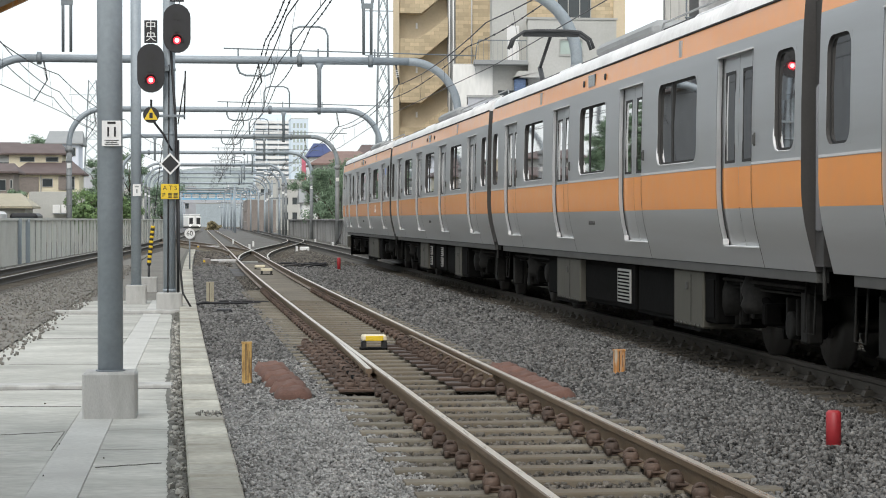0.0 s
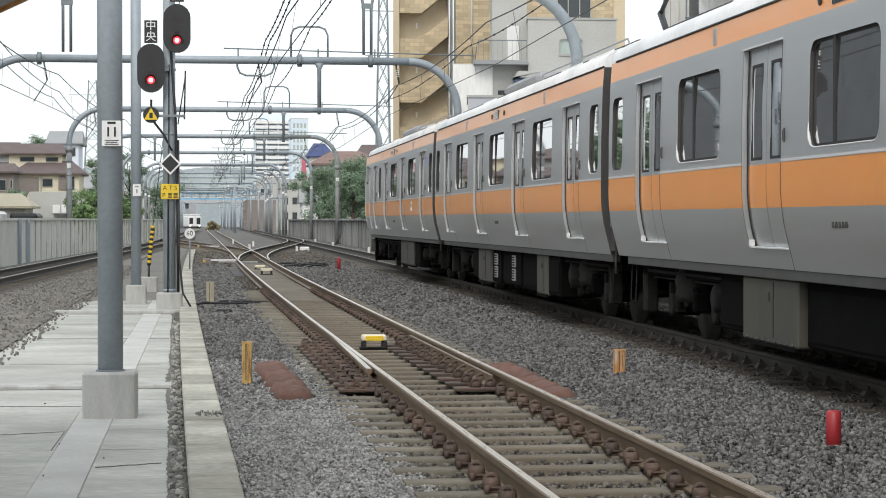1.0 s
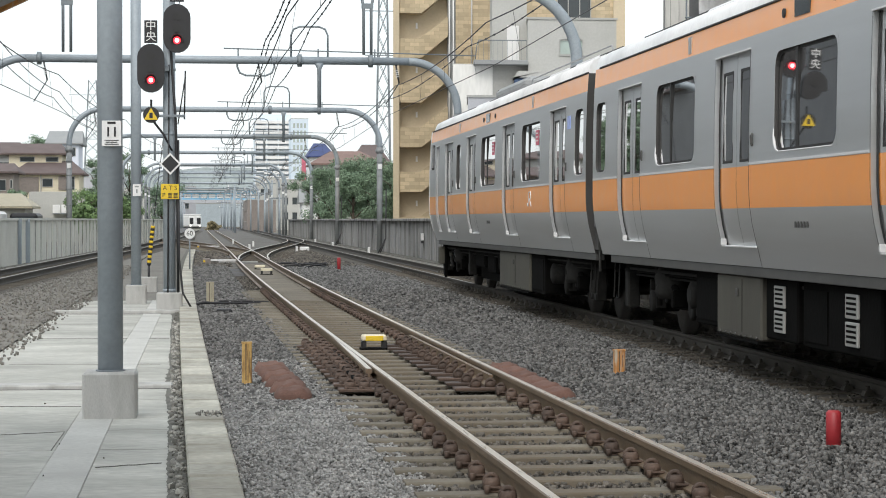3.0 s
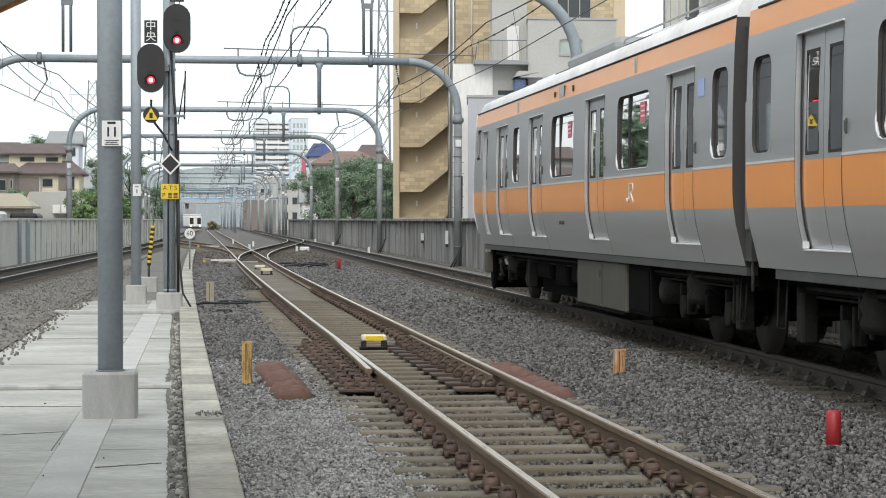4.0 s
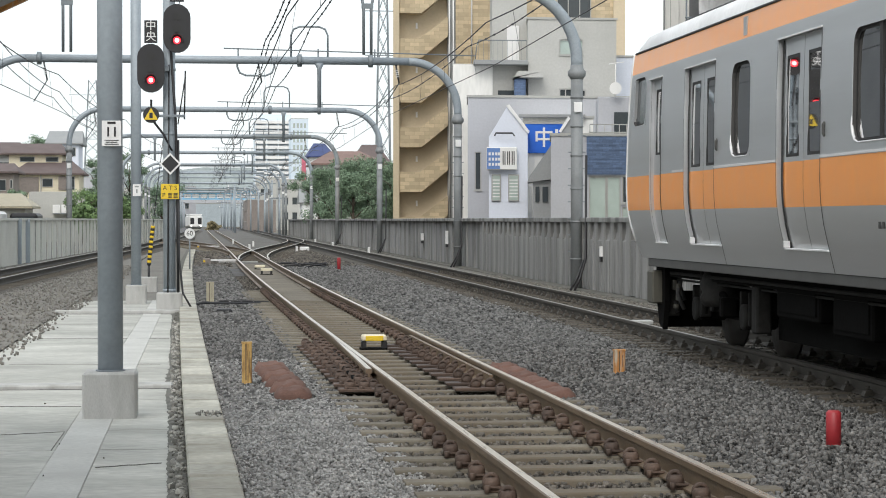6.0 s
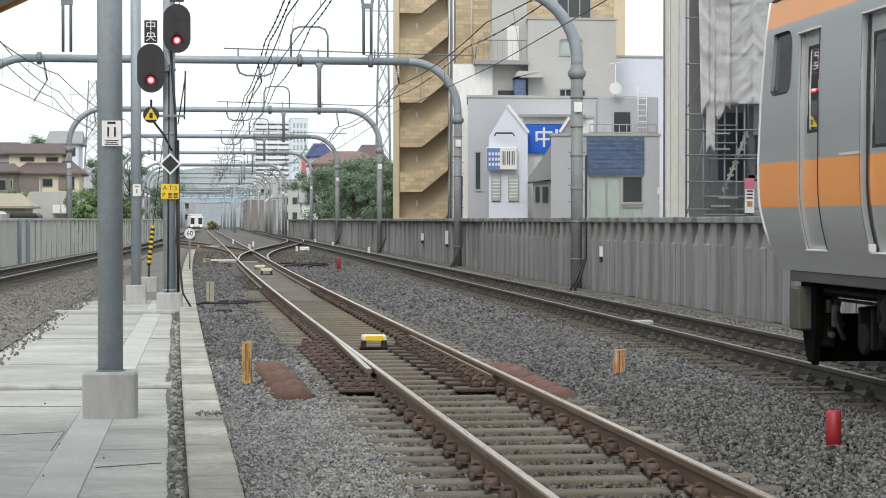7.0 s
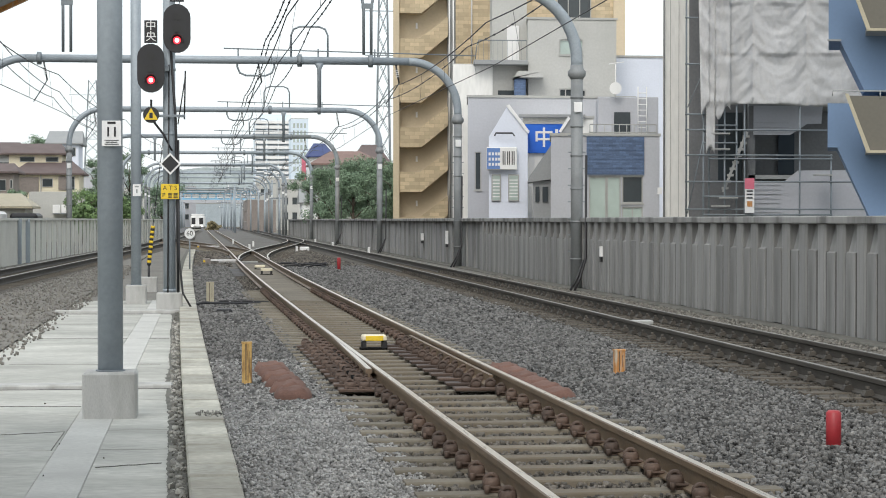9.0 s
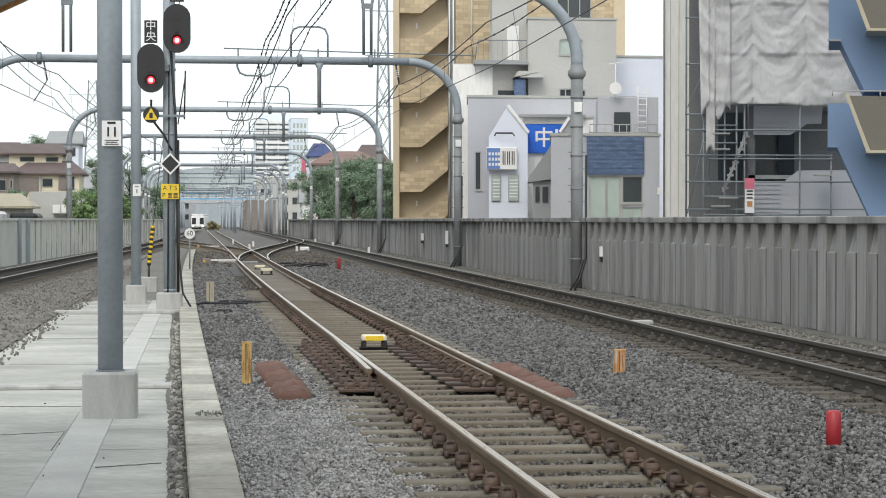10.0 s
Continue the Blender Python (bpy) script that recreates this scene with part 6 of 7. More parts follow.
    for z, a, b in ((4.78, 17.6, 23.0), (3.85, 17.6, 23.2), (3.72, 18.5, 23.2), (2.87, 17.6, 24.0), (2.33, 18.3, 19.9), (1.85, 17.6, 24.6), (1.65, 18.3, 23.2), (5.35, 17.6, 18.6), (7.2, 17.6, 18.3), (8.9, 17.6, 18.3), (4.3, 18.3, 19.6), (4.95, 18.6, 19.6)):
        pipe((a, 72.62, z), (b, 72.62, z), 0.03)
    pipe((17.7, 72.7, 1.7), (18.5, 72.7, 5.4), 0.02)
    pipe((17.7, 72.7, 5.6), (18.4, 72.7, 7.2), 0.02)
    for x, z in ((18.6, 4.62), (18.6, 4.05), (18.6, 1.95), (18.9, 2.25), (22.5, 3.1), (19.2, 1.5)):
        part("scaffold_board", boxes((x, x + 0.7, 72.4, 73.2, z, z + 0.05)), M["frame"], g)
    bm = bmesh.new()
    for k in range(9):
        box(bm, 19.0 + 0.1 * k, 19.25 + 0.1 * k, 72.8, 73.4, 2.6 + 0.24 * k, 2.68 + 0.24 * k)
    prism(bm, [(19.0, 2.5), (19.1, 2.5), (20.0, 4.7), (19.9, 4.75)], 72.78, 72.82)
    part("scaffold_stair", bm, M["frame"], g)
    bn = part("banner", boxes((19.86, 20.22, 72.5, 72.53, 1.72, 3.0)), M["white"], g, "white banner with a pink top")
    part("banner_top", boxes((19.86, 20.22, 72.485, 72.499, 2.6, 3.0)), M["pink"], bn)
    part("marking", boxes((19.95, 20.15, 72.485, 72.499, 1.95, 2.15)), M["stake_orange"], bn)
    for z in (2.25, 2.38, 2.5):
        part("marking", boxes((19.93, 20.16, 72.485, 72.499, z, z + 0.05)), M["black"], bn)
    slant(g, 72.7, 0.245)
    g = empty_at("clad_tower", (0, 0, 0), "narrow white panel-clad building edge", "building")
    part("wall", boxes((18.45, 19.66, 80, 92, -0.45, 17)), M["cladding"], g)
    for x in (18.75, 19.1):
        part("joint_strip", boxes((x, x + 0.02, 79.97, 80.0, -0.4, 17)), M["frame"], g)
    bm = bmesh.new()
    tube(bm, [(18.5, 79.85, -0.4), (18.5, 79.85, 17)], 0.035, 6)
    part("downpipe", bm, M["greydark"], g)
    slant(g, 80, 0.232)
    g = empty_at("blue_building", (0, 0, 0), "blue-walled building with outside stair panels", "building")
    for poly in ([(17.43, 17), (17.43, 6.49), (17.77, 6.49), (18.47, 5.12), (24, 5.12), (24, 17)],
                 [(17.41, 4.74), (17.41, 3.5), (17.69, 3.5), (18.65, 1.53), (18.9, 1.53), (18.9, -0.45), (24, -0.45), (24, 4.74)]):
        bm = bmesh.new()
        prism(bm, poly, 55, 58)
        part("stair_wall", bm, M["bluewall"], g)
    part("wall", boxes((18.75, 24, 58, 66, -0.45, 17)), M["bluewall"], g)
    for dz in (0, 3.34, 6.68):
        bm = bmesh.new()
        prism(bm, [(17.98, 4.87 + dz), (18.58, 3.33 + dz), (21, 3.42 + dz), (21, 4.85 + dz)], 53.6, 53.7)
        pn = part("stair_panel", bm, M["stair_panel"], g, "brownish grey stair side panel")
        bm = bmesh.new()
        prism(bm, [(17.9, 4.92 + dz), (18.0, 4.92 + dz), (18.62, 3.36 + dz), (18.52, 3.3 + dz)], 53.5, 53.6)
        part("stringer", bm, M["tan"], pn)
        part("landing_edge", boxes((18.55, 21, 53.45, 53.62, 3.3 + dz, 3.37 + dz)), M["tan"], pn)
        part("landing", boxes((18.5, 21, 53.7, 55, 3.3 + dz, 3.45 + dz)), M["greydark"], pn)
        bm = bmesh.new()
        tube(bm, [(17.55, 53.6, 4.85 + dz), (17.55, 53.6, 5.0 + dz), (21, 53.6, 5.0 + dz)], 0.02, 6)
        tube(bm, [(18.9, 53.6, 4.8 + dz), (18.9, 53.6, 5.0 + dz)], 0.02, 6)
        part("handrail", bm, M["greydark"], pn)
    part("ledge", boxes((17.4, 17.8, 54.9, 55.0, 6.48, 6.53)), M["greydark"], g)
    slant(g, 55, 0.318)


beige_flats()
concrete_house()
shops()
scaffolded()


# ---- houses, trees and distance ----
def house(x0, x1, y0, y1, eave, ridge, wall, roof, label, windows=(), over=0.5, hip=0.25, axis="x"):
    g = empty_at("house", (0, 0, 0), label, "house")
    part("wall", boxes((x0, x1, y0, y1, -0.45, eave)), M[wall], g)
    bm = bmesh.new()
    a, b, c, d = x0 - over, x1 + over, y0 - over, y1 + over
    base = [bm.verts.new(v) for v in ((a, c, eave), (b, c, eave), (b, d, eave), (a, d, eave))]
    low = [bm.verts.new(v) for v in ((a, c, eave - 0.15), (b, c, eave - 0.15), (b, d, eave - 0.15), (a, d, eave - 0.15))]
    ym, inset = (c + d) / 2, (b - a) * hip
    r0, r1 = bm.verts.new((a + inset, ym, ridge)), bm.verts.new((b - inset, ym, ridge))
    for f in ((base[0], base[1], r1, r0), (base[2], base[3], r0, r1), (base[1], base[2], r1), (base[3], base[0], r0), low[::-1]):
        bm.faces.new(f)
    for i in range(4):
        bm.faces.new((low[i], low[(i + 1) % 4], base[(i + 1) % 4], base[i]))
    part("roof", bm, M[roof], g)
    for u0, u1, z0, z1 in windows:
        w = part("window", boxes((u0, u1, y0 - 0.06, y0 - 0.005, z0, z1), bev=0.01), M["frame"], g)
        part("pane", boxes((u0 + 0.06, u1 - 0.06, y0 - 0.075, y0 - 0.061, z0 + 0.06, z1 - 0.06)), M["pane"], w)
    return g


def tree(x, y, z0, h, r, label, leaf="leaf", n=2600, seed=1, size=0.16):
    rng = np.random.default_rng(seed)
    g = empty_at("tree", (x, y, z0), label, "tree")
    bm = bmesh.new()
    tube(bm, [(0, 0, -0.3), (0.05, 0, h * 0.3), (0.0, 0.05, h * 0.75)], [0.16, 0.12, 0.04], 8)
    for k in range(7):
        a = k * 2.4
        tube(bm, [(0, 0, h * (0.3 + 0.05 * k)), (math.cos(a) * r * 0.45, math.sin(a) * r * 0.45, h * (0.45 + 0.06 * k)), (math.cos(a) * r * 0.8, math.sin(a) * r * 0.8, h * (0.5 + 0.06 * k))], [0.06, 0.04, 0.015], 6)
    part("trunk", bm, M["bark"], g)
    blobs = [(rng.normal(0, r * 0.42), rng.normal(0, r * 0.42), h * rng.uniform(0.3, 0.92), r * rng.uniform(0.2, 0.42)) for _ in range(26)]
    verts, faces = [], []
    for i in range(n):
        bx, by, bz, br = blobs[rng.integers(len(blobs))]
        d = rng.normal(0, 1, 3)
        d /= np.linalg.norm(d)
        p = np.array((bx, by, bz)) + d * br * rng.uniform(0.35, 1.12) * np.array((1, 1, 0.85))
        u = rng.normal(0, 1, 3)
        u -= d * (u @ d) * 0.6
        u /= np.linalg.norm(u)
        w = np.cross(d + rng.normal(0, 0.4, 3), u)
        w /= np.linalg.norm(w)
        s = size * rng.uniform(0.6, 1.4)
        k = len(verts)
        verts += [tuple(p - u * s), tuple(p + w * s * 0.5), tuple(p + u * s), tuple(p - w * s * 0.5)]
        faces.append((k, k + 1, k + 2, k + 3))
    me = bpy.data.meshes.new("crown")
    me.from_pydata(verts, [], faces)
    me.materials.append(M[leaf])
    part("crown", me, None, g)
    return g


# houses and greenery past the left fence
cream_house = house(-17.2, -11.5, 190, 197, 5.8, 7.0, "cream", "brownroof", "cream house with a brown tiled roof", [(-14.9, -13.9, 4.5, 5.3), (-12.9, -11.9, 4.2, 5.5)], hip=0.2)
house(-18.2, -13.3, 193, 199, 7.75, 8.75, "cream", "brownroof", "cream upper storey with a brown roof", [(-17.2, -15.8, 6.9, 7.4), (-14.8, -13.6, 6.9, 7.4)], over=0.6, hip=0.14)
house(-28, -17.8, 203, 212, 8.0, 9.3, "greydark", "brownroof", "brown-roofed house with dark walls", [(-20.5, -19, 6.3, 7.2)], hip=0.1)
house(-24, -16.6, 180, 186, 5.7, 6.5, "brownwall", "brownroof", "low brown-walled house with a brown roof", [(-17.9, -17.2, 4.0, 5.0), (-16.9, -16.65, 4.2, 5.0)], hip=0.08)
house(-17.2, -14.0, 230, 238, 10.1, 11.6, "pale", "greydark", "pale house with a grey gabled roof", [(-15, -14.3, 8.6, 9.6)], hip=0.05)
house(-18, -12.1, 140, 146, 2.4, 3.3, "conc_wall", "tan", "low shed with a sand-coloured roof", hip=0.15)
for x0, x1, z0, z1, m, nm in ((-17.1, -15.2, 4.0, 5.4, "brownwall", "wall_boarding"), (-13.4, -12.6, 4.25, 5.5, "brownwall", "shutter"), (-15.05, -14.95, 3.9, 5.6, "frame", "downpipe")):
    part(nm, boxes((x0, x1, 189.86, 189.93, z0, z1)), M[m], cream_house)
solo("garden_wall", boxes((-14.4, -10.0, 170, 170.3, -0.4, 3.8), bev=0.02), M["conc_wall"], "pale concrete retaining wall below the houses", "wall")
for x in (-12.4, -11.7):
    ob = solo("outdoor_unit", boxes((x, x + 0.6, 168.9, 169.3, 2.0, 2.7), bev=0.04), M["white"], "white air-conditioner unit on the retaining wall", "outdoor unit", "outdoor units")
    part("bracket", boxes((x, x + 0.6, 168.9, 170.0, 1.94, 2.0)), M["galv_dark"], ob)
ob = solo("white_van", boxes((-13.4, -11.6, 118, 122, 0.2, 1.95), bev=0.15), M["white"], "white boxy van parked behind the fence", "van")
part("windscreen", boxes((-13.2, -11.8, 117.97, 118.0, 1.1, 1.75)), M["pane"], ob)
part("underside", boxes((-13.3, -11.7, 118.1, 121.9, -0.42, 0.2)), M["black"], ob)
ob = solo("dark_van", boxes((-11.2, -9.6, 119, 123, 0.2, 1.85), bev=0.15), M["black"], "dark van parked behind the fence", "van")
part("windscreen", boxes((-11.0, -9.8, 118.97, 119.0, 1.0, 1.65)), M["pane"], ob)
part("underside", boxes((-11.1, -9.7, 119.1, 122.9, -0.42, 0.2)), M["black"], ob)
for k, (x, y, z0, h, r, leaf) in enumerate([(-10.3, 201, -0.4, 9.0, 1.5, "leaf"), (-9.2, 203, -0.4, 9.7, 2.2, "leaf"), (-7.4, 204, -0.4, 9.4, 2.2, "leaf"), (-22.0, 260, -0.4, 12.6, 1.7, "leaf"), (-20.6, 262, -0.4, 13.2, 1.8, "leaf"),
                                          (-9.4, 160, -0.4, 4.2, 1.5, "leaf_light"), (-8.0, 161, -0.4, 4.4, 1.5, "leaf_light"), (-6.6, 163, -0.4, 4.0, 1.5, "leaf_light"), (-8.6, 150, -0.4, 3.0, 1.3, "leaf_light"), (-15.6, 150, -0.4, 4.4, 1.3, "leaf"), (-14.2, 151, -0.4, 4.2, 1.1, "leaf"),
                                          (-4.9, 235, -0.4, 6.2, 2.5, "leaf"), (1.1, 335, -1.2, 2.5, 0.9, "leaf_dry"), (1.9, 338, -1.3, 2.2, 0.9, "leaf_dry")]):
    tree(x, y, z0, h, r, {"leaf": "leafy tree among the houses", "leaf_light": "light green shrub on the slope", "leaf_dry": "dry brownish shrub beside the far tracks"}[leaf], leaf, 6000, 10 + k, 0.1)
# unseen dark houses along the left fence, added to darken the train windows' reflections
for x, y, e, r, wall, roof in ((-19.5, 118, 11.5, 13, "scaffold_wall", "brownroof"), (-17.5, 100, 12.0, 14, "scaffold_wall", "redroof"), (-16.0, 82, 11.6, 13.6, "scaffold_wall", "brownroof"), (-15.5, 64, 12.2, 14, "scaffold_wall", "brownroof"), (-15.5, 46, 11.8, 14, "scaffold_wall", "redroof"), (-15.5, 28, 11.8, 14, "scaffold_wall", "redroof")):
    house(x - 8, x, y, y + 17, e, r, wall, roof, "unseen dark house added to darken the train windows' reflections", [(x - 6.5, x - 5, 1.2, 2.6), (x - 3, x - 1.5, 1.2, 2.6), (x - 6.5, x - 5, 4.2, 5.6), (x - 3, x - 1.5, 4.2, 5.6)])
# unseen trees, added to keep bright sky out of the window reflections
for k, (x, y) in enumerate(((-19.5, 140), (-20.5, 152), (-23.5, 166), (-26.5, 180))):
    tree(x, y, -0.4, 12.0, 2.6, "unseen tall tree added to block sky from the window reflections", "leaf", 2500, 80 + k, 0.25)
# trees and roofs past the right fence
for k, (x, y, h, r) in enumerate([(10.6, 166, 6.4, 1.9), (11.6, 158, 6.0, 1.9), (12.6, 162, 7.2, 2.0), (13.6, 160, 6.8, 2.0), (10.3, 182, 6.4, 2.2), (12.0, 175, 7.4, 2.2), (14.2, 168, 7.9, 2.0), (13.3, 152, 5.4, 1.6), (14.4, 150, 6.6, 1.6)]):
    tree(x, y, -0.4, h, r, "dense dark green tree behind the fence", "leaf", 14000, 40 + k, 0.075)
house(11.2, 18.0, 205, 214, 7.2, 8.6, "conc_wall", "redroof", "house with a broad red-brown roof", hip=0.3)
house(17.0, 20.4, 225, 232, 7.8, 10.0, "beige_smooth", "brownroof", "tan house with a brown hipped roof", hip=0.3)
house(12.3, 14.8, 235, 242, 8.9, 10.5, "white", "blueroof", "white house with a dark blue roof", hip=0.3, over=0.4)
house(9.5, 10.9, 196, 201, 3.2, 4.6, "white", "greydark", "small white house with a grey roof", hip=0.02, over=0.3)
ob = solo("red_billboard", boxes((10.35, 10.8, 215.0, 215.2, 5.6, 8.0), bev=0.01), M["pink"], "faded red advertising panel on a post", "billboard")
part("post", boxes((10.5, 10.65, 215.05, 215.15, -0.4, 5.6)), M["galv_dark"], ob)
# dark sleeper ends along the curve of the crossover
for k in range(12):
    y = 84 + 1.5 * k
    ob = solo("loose_sleeper", boxes((-0.35, 0.35, -0.11, 0.11, -0.1, 0.05), bev=0.015), M["sleeper_dark"], "dark oiled sleeper end beside the curved rail", "sleeper", "sleeper ends of the crossover")
    ob.matrix_basis = pose(cross_x(y) + 1.05, y, -0.2, 0, 0, random.uniform(-6, 6))
# masts crowding the line further on
for k in range(34):
    y = 215 + 16 * (k % 16) if k < 16 else 262 + 24 * (k % 9)
    x = 8.0 + 1.4 * math.sin(k * 2.3) if k < 16 else (4.2 + 0.3 * math.sin(k) if k < 25 else -4.6 + 0.4 * math.sin(k))
    h = 4.5 + 2.6 * abs(math.sin(k * 1.7))
    m = empty_at("trackside_mast", (x, y, -0.3), "grey concrete mast beside the far tracks", "mast", "far masts")
    bm = bmesh.new()
    tube(bm, [(0, 0, 0), (0, 0, h)], [0.12, 0.09], 8)
    part("shaft", bm, M["galv"], m)
    part("cross_arm", boxes((-1.1, 0.5, -0.05, 0.05, h - 0.5, h - 0.38)), M["galv_dark"], m)
    part("insulator", boxes((-0.9, -0.75, -0.06, 0.06, h - 0.38, h - 0.1), bev=0.02), M["insul"], m)
# Added backdrop block; its blue-grey colour stands for the haze down the line.
building("rail_shed", -16, 16, 560, 580, 5.9, "murk", "long bluish grey backdrop block standing for far haze")
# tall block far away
# The wall colour of both towers carries the haze of distance.
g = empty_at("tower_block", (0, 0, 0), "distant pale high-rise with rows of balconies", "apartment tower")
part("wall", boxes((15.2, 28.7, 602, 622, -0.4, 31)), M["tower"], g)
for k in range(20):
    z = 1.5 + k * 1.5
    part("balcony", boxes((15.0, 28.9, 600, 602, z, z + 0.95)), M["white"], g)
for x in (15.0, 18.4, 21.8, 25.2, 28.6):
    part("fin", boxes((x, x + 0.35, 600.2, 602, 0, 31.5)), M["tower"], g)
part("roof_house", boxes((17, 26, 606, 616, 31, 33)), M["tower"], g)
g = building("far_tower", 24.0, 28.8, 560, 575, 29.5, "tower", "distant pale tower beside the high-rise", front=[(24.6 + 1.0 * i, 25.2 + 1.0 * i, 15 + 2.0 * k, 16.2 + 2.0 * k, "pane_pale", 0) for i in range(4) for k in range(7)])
# station building and bridge far down the line
g = empty_at("station_bridge", (0, 0, 0), "distant pale blue station bridge across the tracks", "bridge")
part("deck", boxes((-14, 14, 500, 510, 5.6, 6.4)), M["grey"], g)
part("wall", boxes((-13.5, 13.5, 501, 509, 6.4, 8.7)), M["bridge"], g)
for i in range(13):
    part("window", boxes((-12.8 + 2.0 * i, -11.2 + 2.0 * i, 500.8, 500.99, 6.8, 7.8)), M["white"], g)
for x in (-13, -7, 9, 13):
    part("pier", boxes((x, x + 0.8, 502, 508, -3, 5.6)), M["grey"], g)
part("roof", boxes((-14, 14, 499, 511, 8.7, 8.95)), M["greydark"], g)
building("trackside_building", 6.4, 10.6, 300, 330, 4.4, "brownwall", "brownish grey railway building beside the tracks", side=[(303 + 5 * i, 305 + 5 * i, 1.2, 2.8, "pane", 0) for i in range(5)])
for k, (x, y, w, h) in enumerate(((-18, 420, 9, 8), (-9, 520, 7, 10), (14, 380, 6, 9), (22, 430, 9, 12), (12, 460, 5, 11), (-30, 460, 12, 11))):
    building("far_building", x, x + w, y, y + 12, h, "grey" if k % 2 else "conc_wall", "hazy grey building far along the line", front=[(x + 0.8 + 1.7 * i, x + 1.8 + 1.7 * i, 1.5 + 2.8 * j, 2.9 + 2.8 * j, "pane", 0) for i in range(int(w / 1.8)) for j in range(int(h / 3.0))])
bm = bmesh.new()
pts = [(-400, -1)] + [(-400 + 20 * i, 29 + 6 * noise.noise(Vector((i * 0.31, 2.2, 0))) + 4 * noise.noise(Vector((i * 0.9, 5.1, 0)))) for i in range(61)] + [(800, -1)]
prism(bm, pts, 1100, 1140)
# Haze is painted into the colour of this hill.
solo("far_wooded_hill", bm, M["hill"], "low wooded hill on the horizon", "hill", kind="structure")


def pylon(x, y, w, h, label):
    g = empty_at("lattice_pylon", (x, y, -0.4), label, "pylon")
    bm = bmesh.new()
    n = 12
    for sx, sy in ((-1, -1), (1, -1), (1, 1), (-1, 1)):
        tube(bm, [(sx * w, sy * w, 0), (sx * w * 0.35, sy * w * 0.35, h)], 0.11, 4)
    for k in range(n):
        z0, z1 = h * k / n, h * (k + 1) / n
        a, b = w * (1 - 0.65 * k / n), w * (1 - 0.65 * (k + 1) / n)
        for (p, q) in (((-1, -1), (1, -1)), ((1, -1), (1, 1)), ((1, 1), (-1, 1)), ((-1, 1), (-1, -1))):
            tube(bm, [(p[0] * a, p[1] * a, z0), (q[0] * b, q[1] * b, z1)], 0.06, 4)
            tube(bm, [(q[0] * a, q[1] * a, z0), (p[0] * b, p[1] * b, z1)], 0.06, 4)
    for z in (h * 0.6, h * 0.75, h * 0.9):
        tube(bm, [(-w * 2.2, 0, z), (w * 2.2, 0, z)], 0.09, 4)
    part("lattice", bm, M["galv_dark"], g)


pylon(26.6, 300, 1.25, 44, "grey lattice steel pylon behind the flats")
pylon(-27.0, 500, 2.6, 36, "thin distant lattice pylon")


# ---- small things along the track ----
def stake(x, y, r, h, m, label, square=False):
    g = empty_at("marker_stake", (x, y, -0.21), label, "stake")
    bm = bmesh.new()
    box(bm, -r, r, -r, r, -0.15, h, 0.012)
    part("post", bm, m, g)
    for x, w, z0, z1 in ((-0.2, 0.005, 0.12, 0.98), (0.45, 0.003, 0.3, 0.8)):
        part("crack", boxes((x * r - w, x * r + w, -r - 0.002, -r + 0.01, h * z0, h * z1)), M["bark"], g)
    part("cap", boxes((-r - 0.004, r + 0.004, -r - 0.004, r + 0.004, h - 0.01, h + 0.008)), m, g)


stake(0.43, 20.5, 0.05, 0.43, M["stake"], "weathered yellow wooden stake in the ballast")
stake(4.48, 21.5, 0.058, 0.26, M["stake_orange"], "short orange and white wooden stake in the ballast")
stake(0.12, 39.8, 0.075, 0.45, M["tan"], "faded sand-coloured wooden post beside the kerb")


def red_post(x, y, r, h):
    bm = bmesh.new()
    tube(bm, [(0, 0, -0.1), (0, 0, h * 0.94), (0, 0, h)], [r, r, r * 0.7], 18)
    solo("red_marker_post", bm, M["red"], "red plastic marker post in the ballast", "marker post", "red posts", loc=(x, y, -0.21))


red_post(4.61, 14.4, 0.056, 0.27)
red_post(4.46, 67, 0.06, 0.42)


def sack_mesh():
    bm = bmesh.new()
    bmesh.ops.create_uvsphere(bm, u_segments=14, v_segments=8, radius=1)
    for v in bm.verts:
        x, y, z = v.co
        e = 0.6
        v.co = Vector((math.copysign(abs(x) ** e, x) * 0.18, math.copysign(abs(y) ** e, y) * 0.23, math.copysign(abs(z) ** 0.8, z) * 0.115 * (1 + 0.6 * noise.noise(Vector((x * 2.5, y * 2.5, 3))))))
    for f in bm.faces:
        f.smooth = True
    return to_mesh("sandbag", bm, M["sack"])


SACK = sack_mesh()
for k in range(6):
    y = 18.75 + 0.66 * k
    s = new("sandbag", SACK)
    tagged(s, "dusty red-brown sandbag lying on the ballast", "sandbag", "sandbags beside the track")
    s.matrix_basis = pose(0.82 - 0.02 * k, y, -0.2, 3, random.uniform(-4, 4), random.uniform(-8, 8))
    s = new("sandbag", SACK)
    tagged(s, "dusty red-brown sandbag lying on the ballast", "sandbag", "sandbags beside the track")
    s.matrix_basis = pose(3.28, y - 0.1, -0.225, 3, random.uniform(-4, 4), random.uniform(-8, 8))


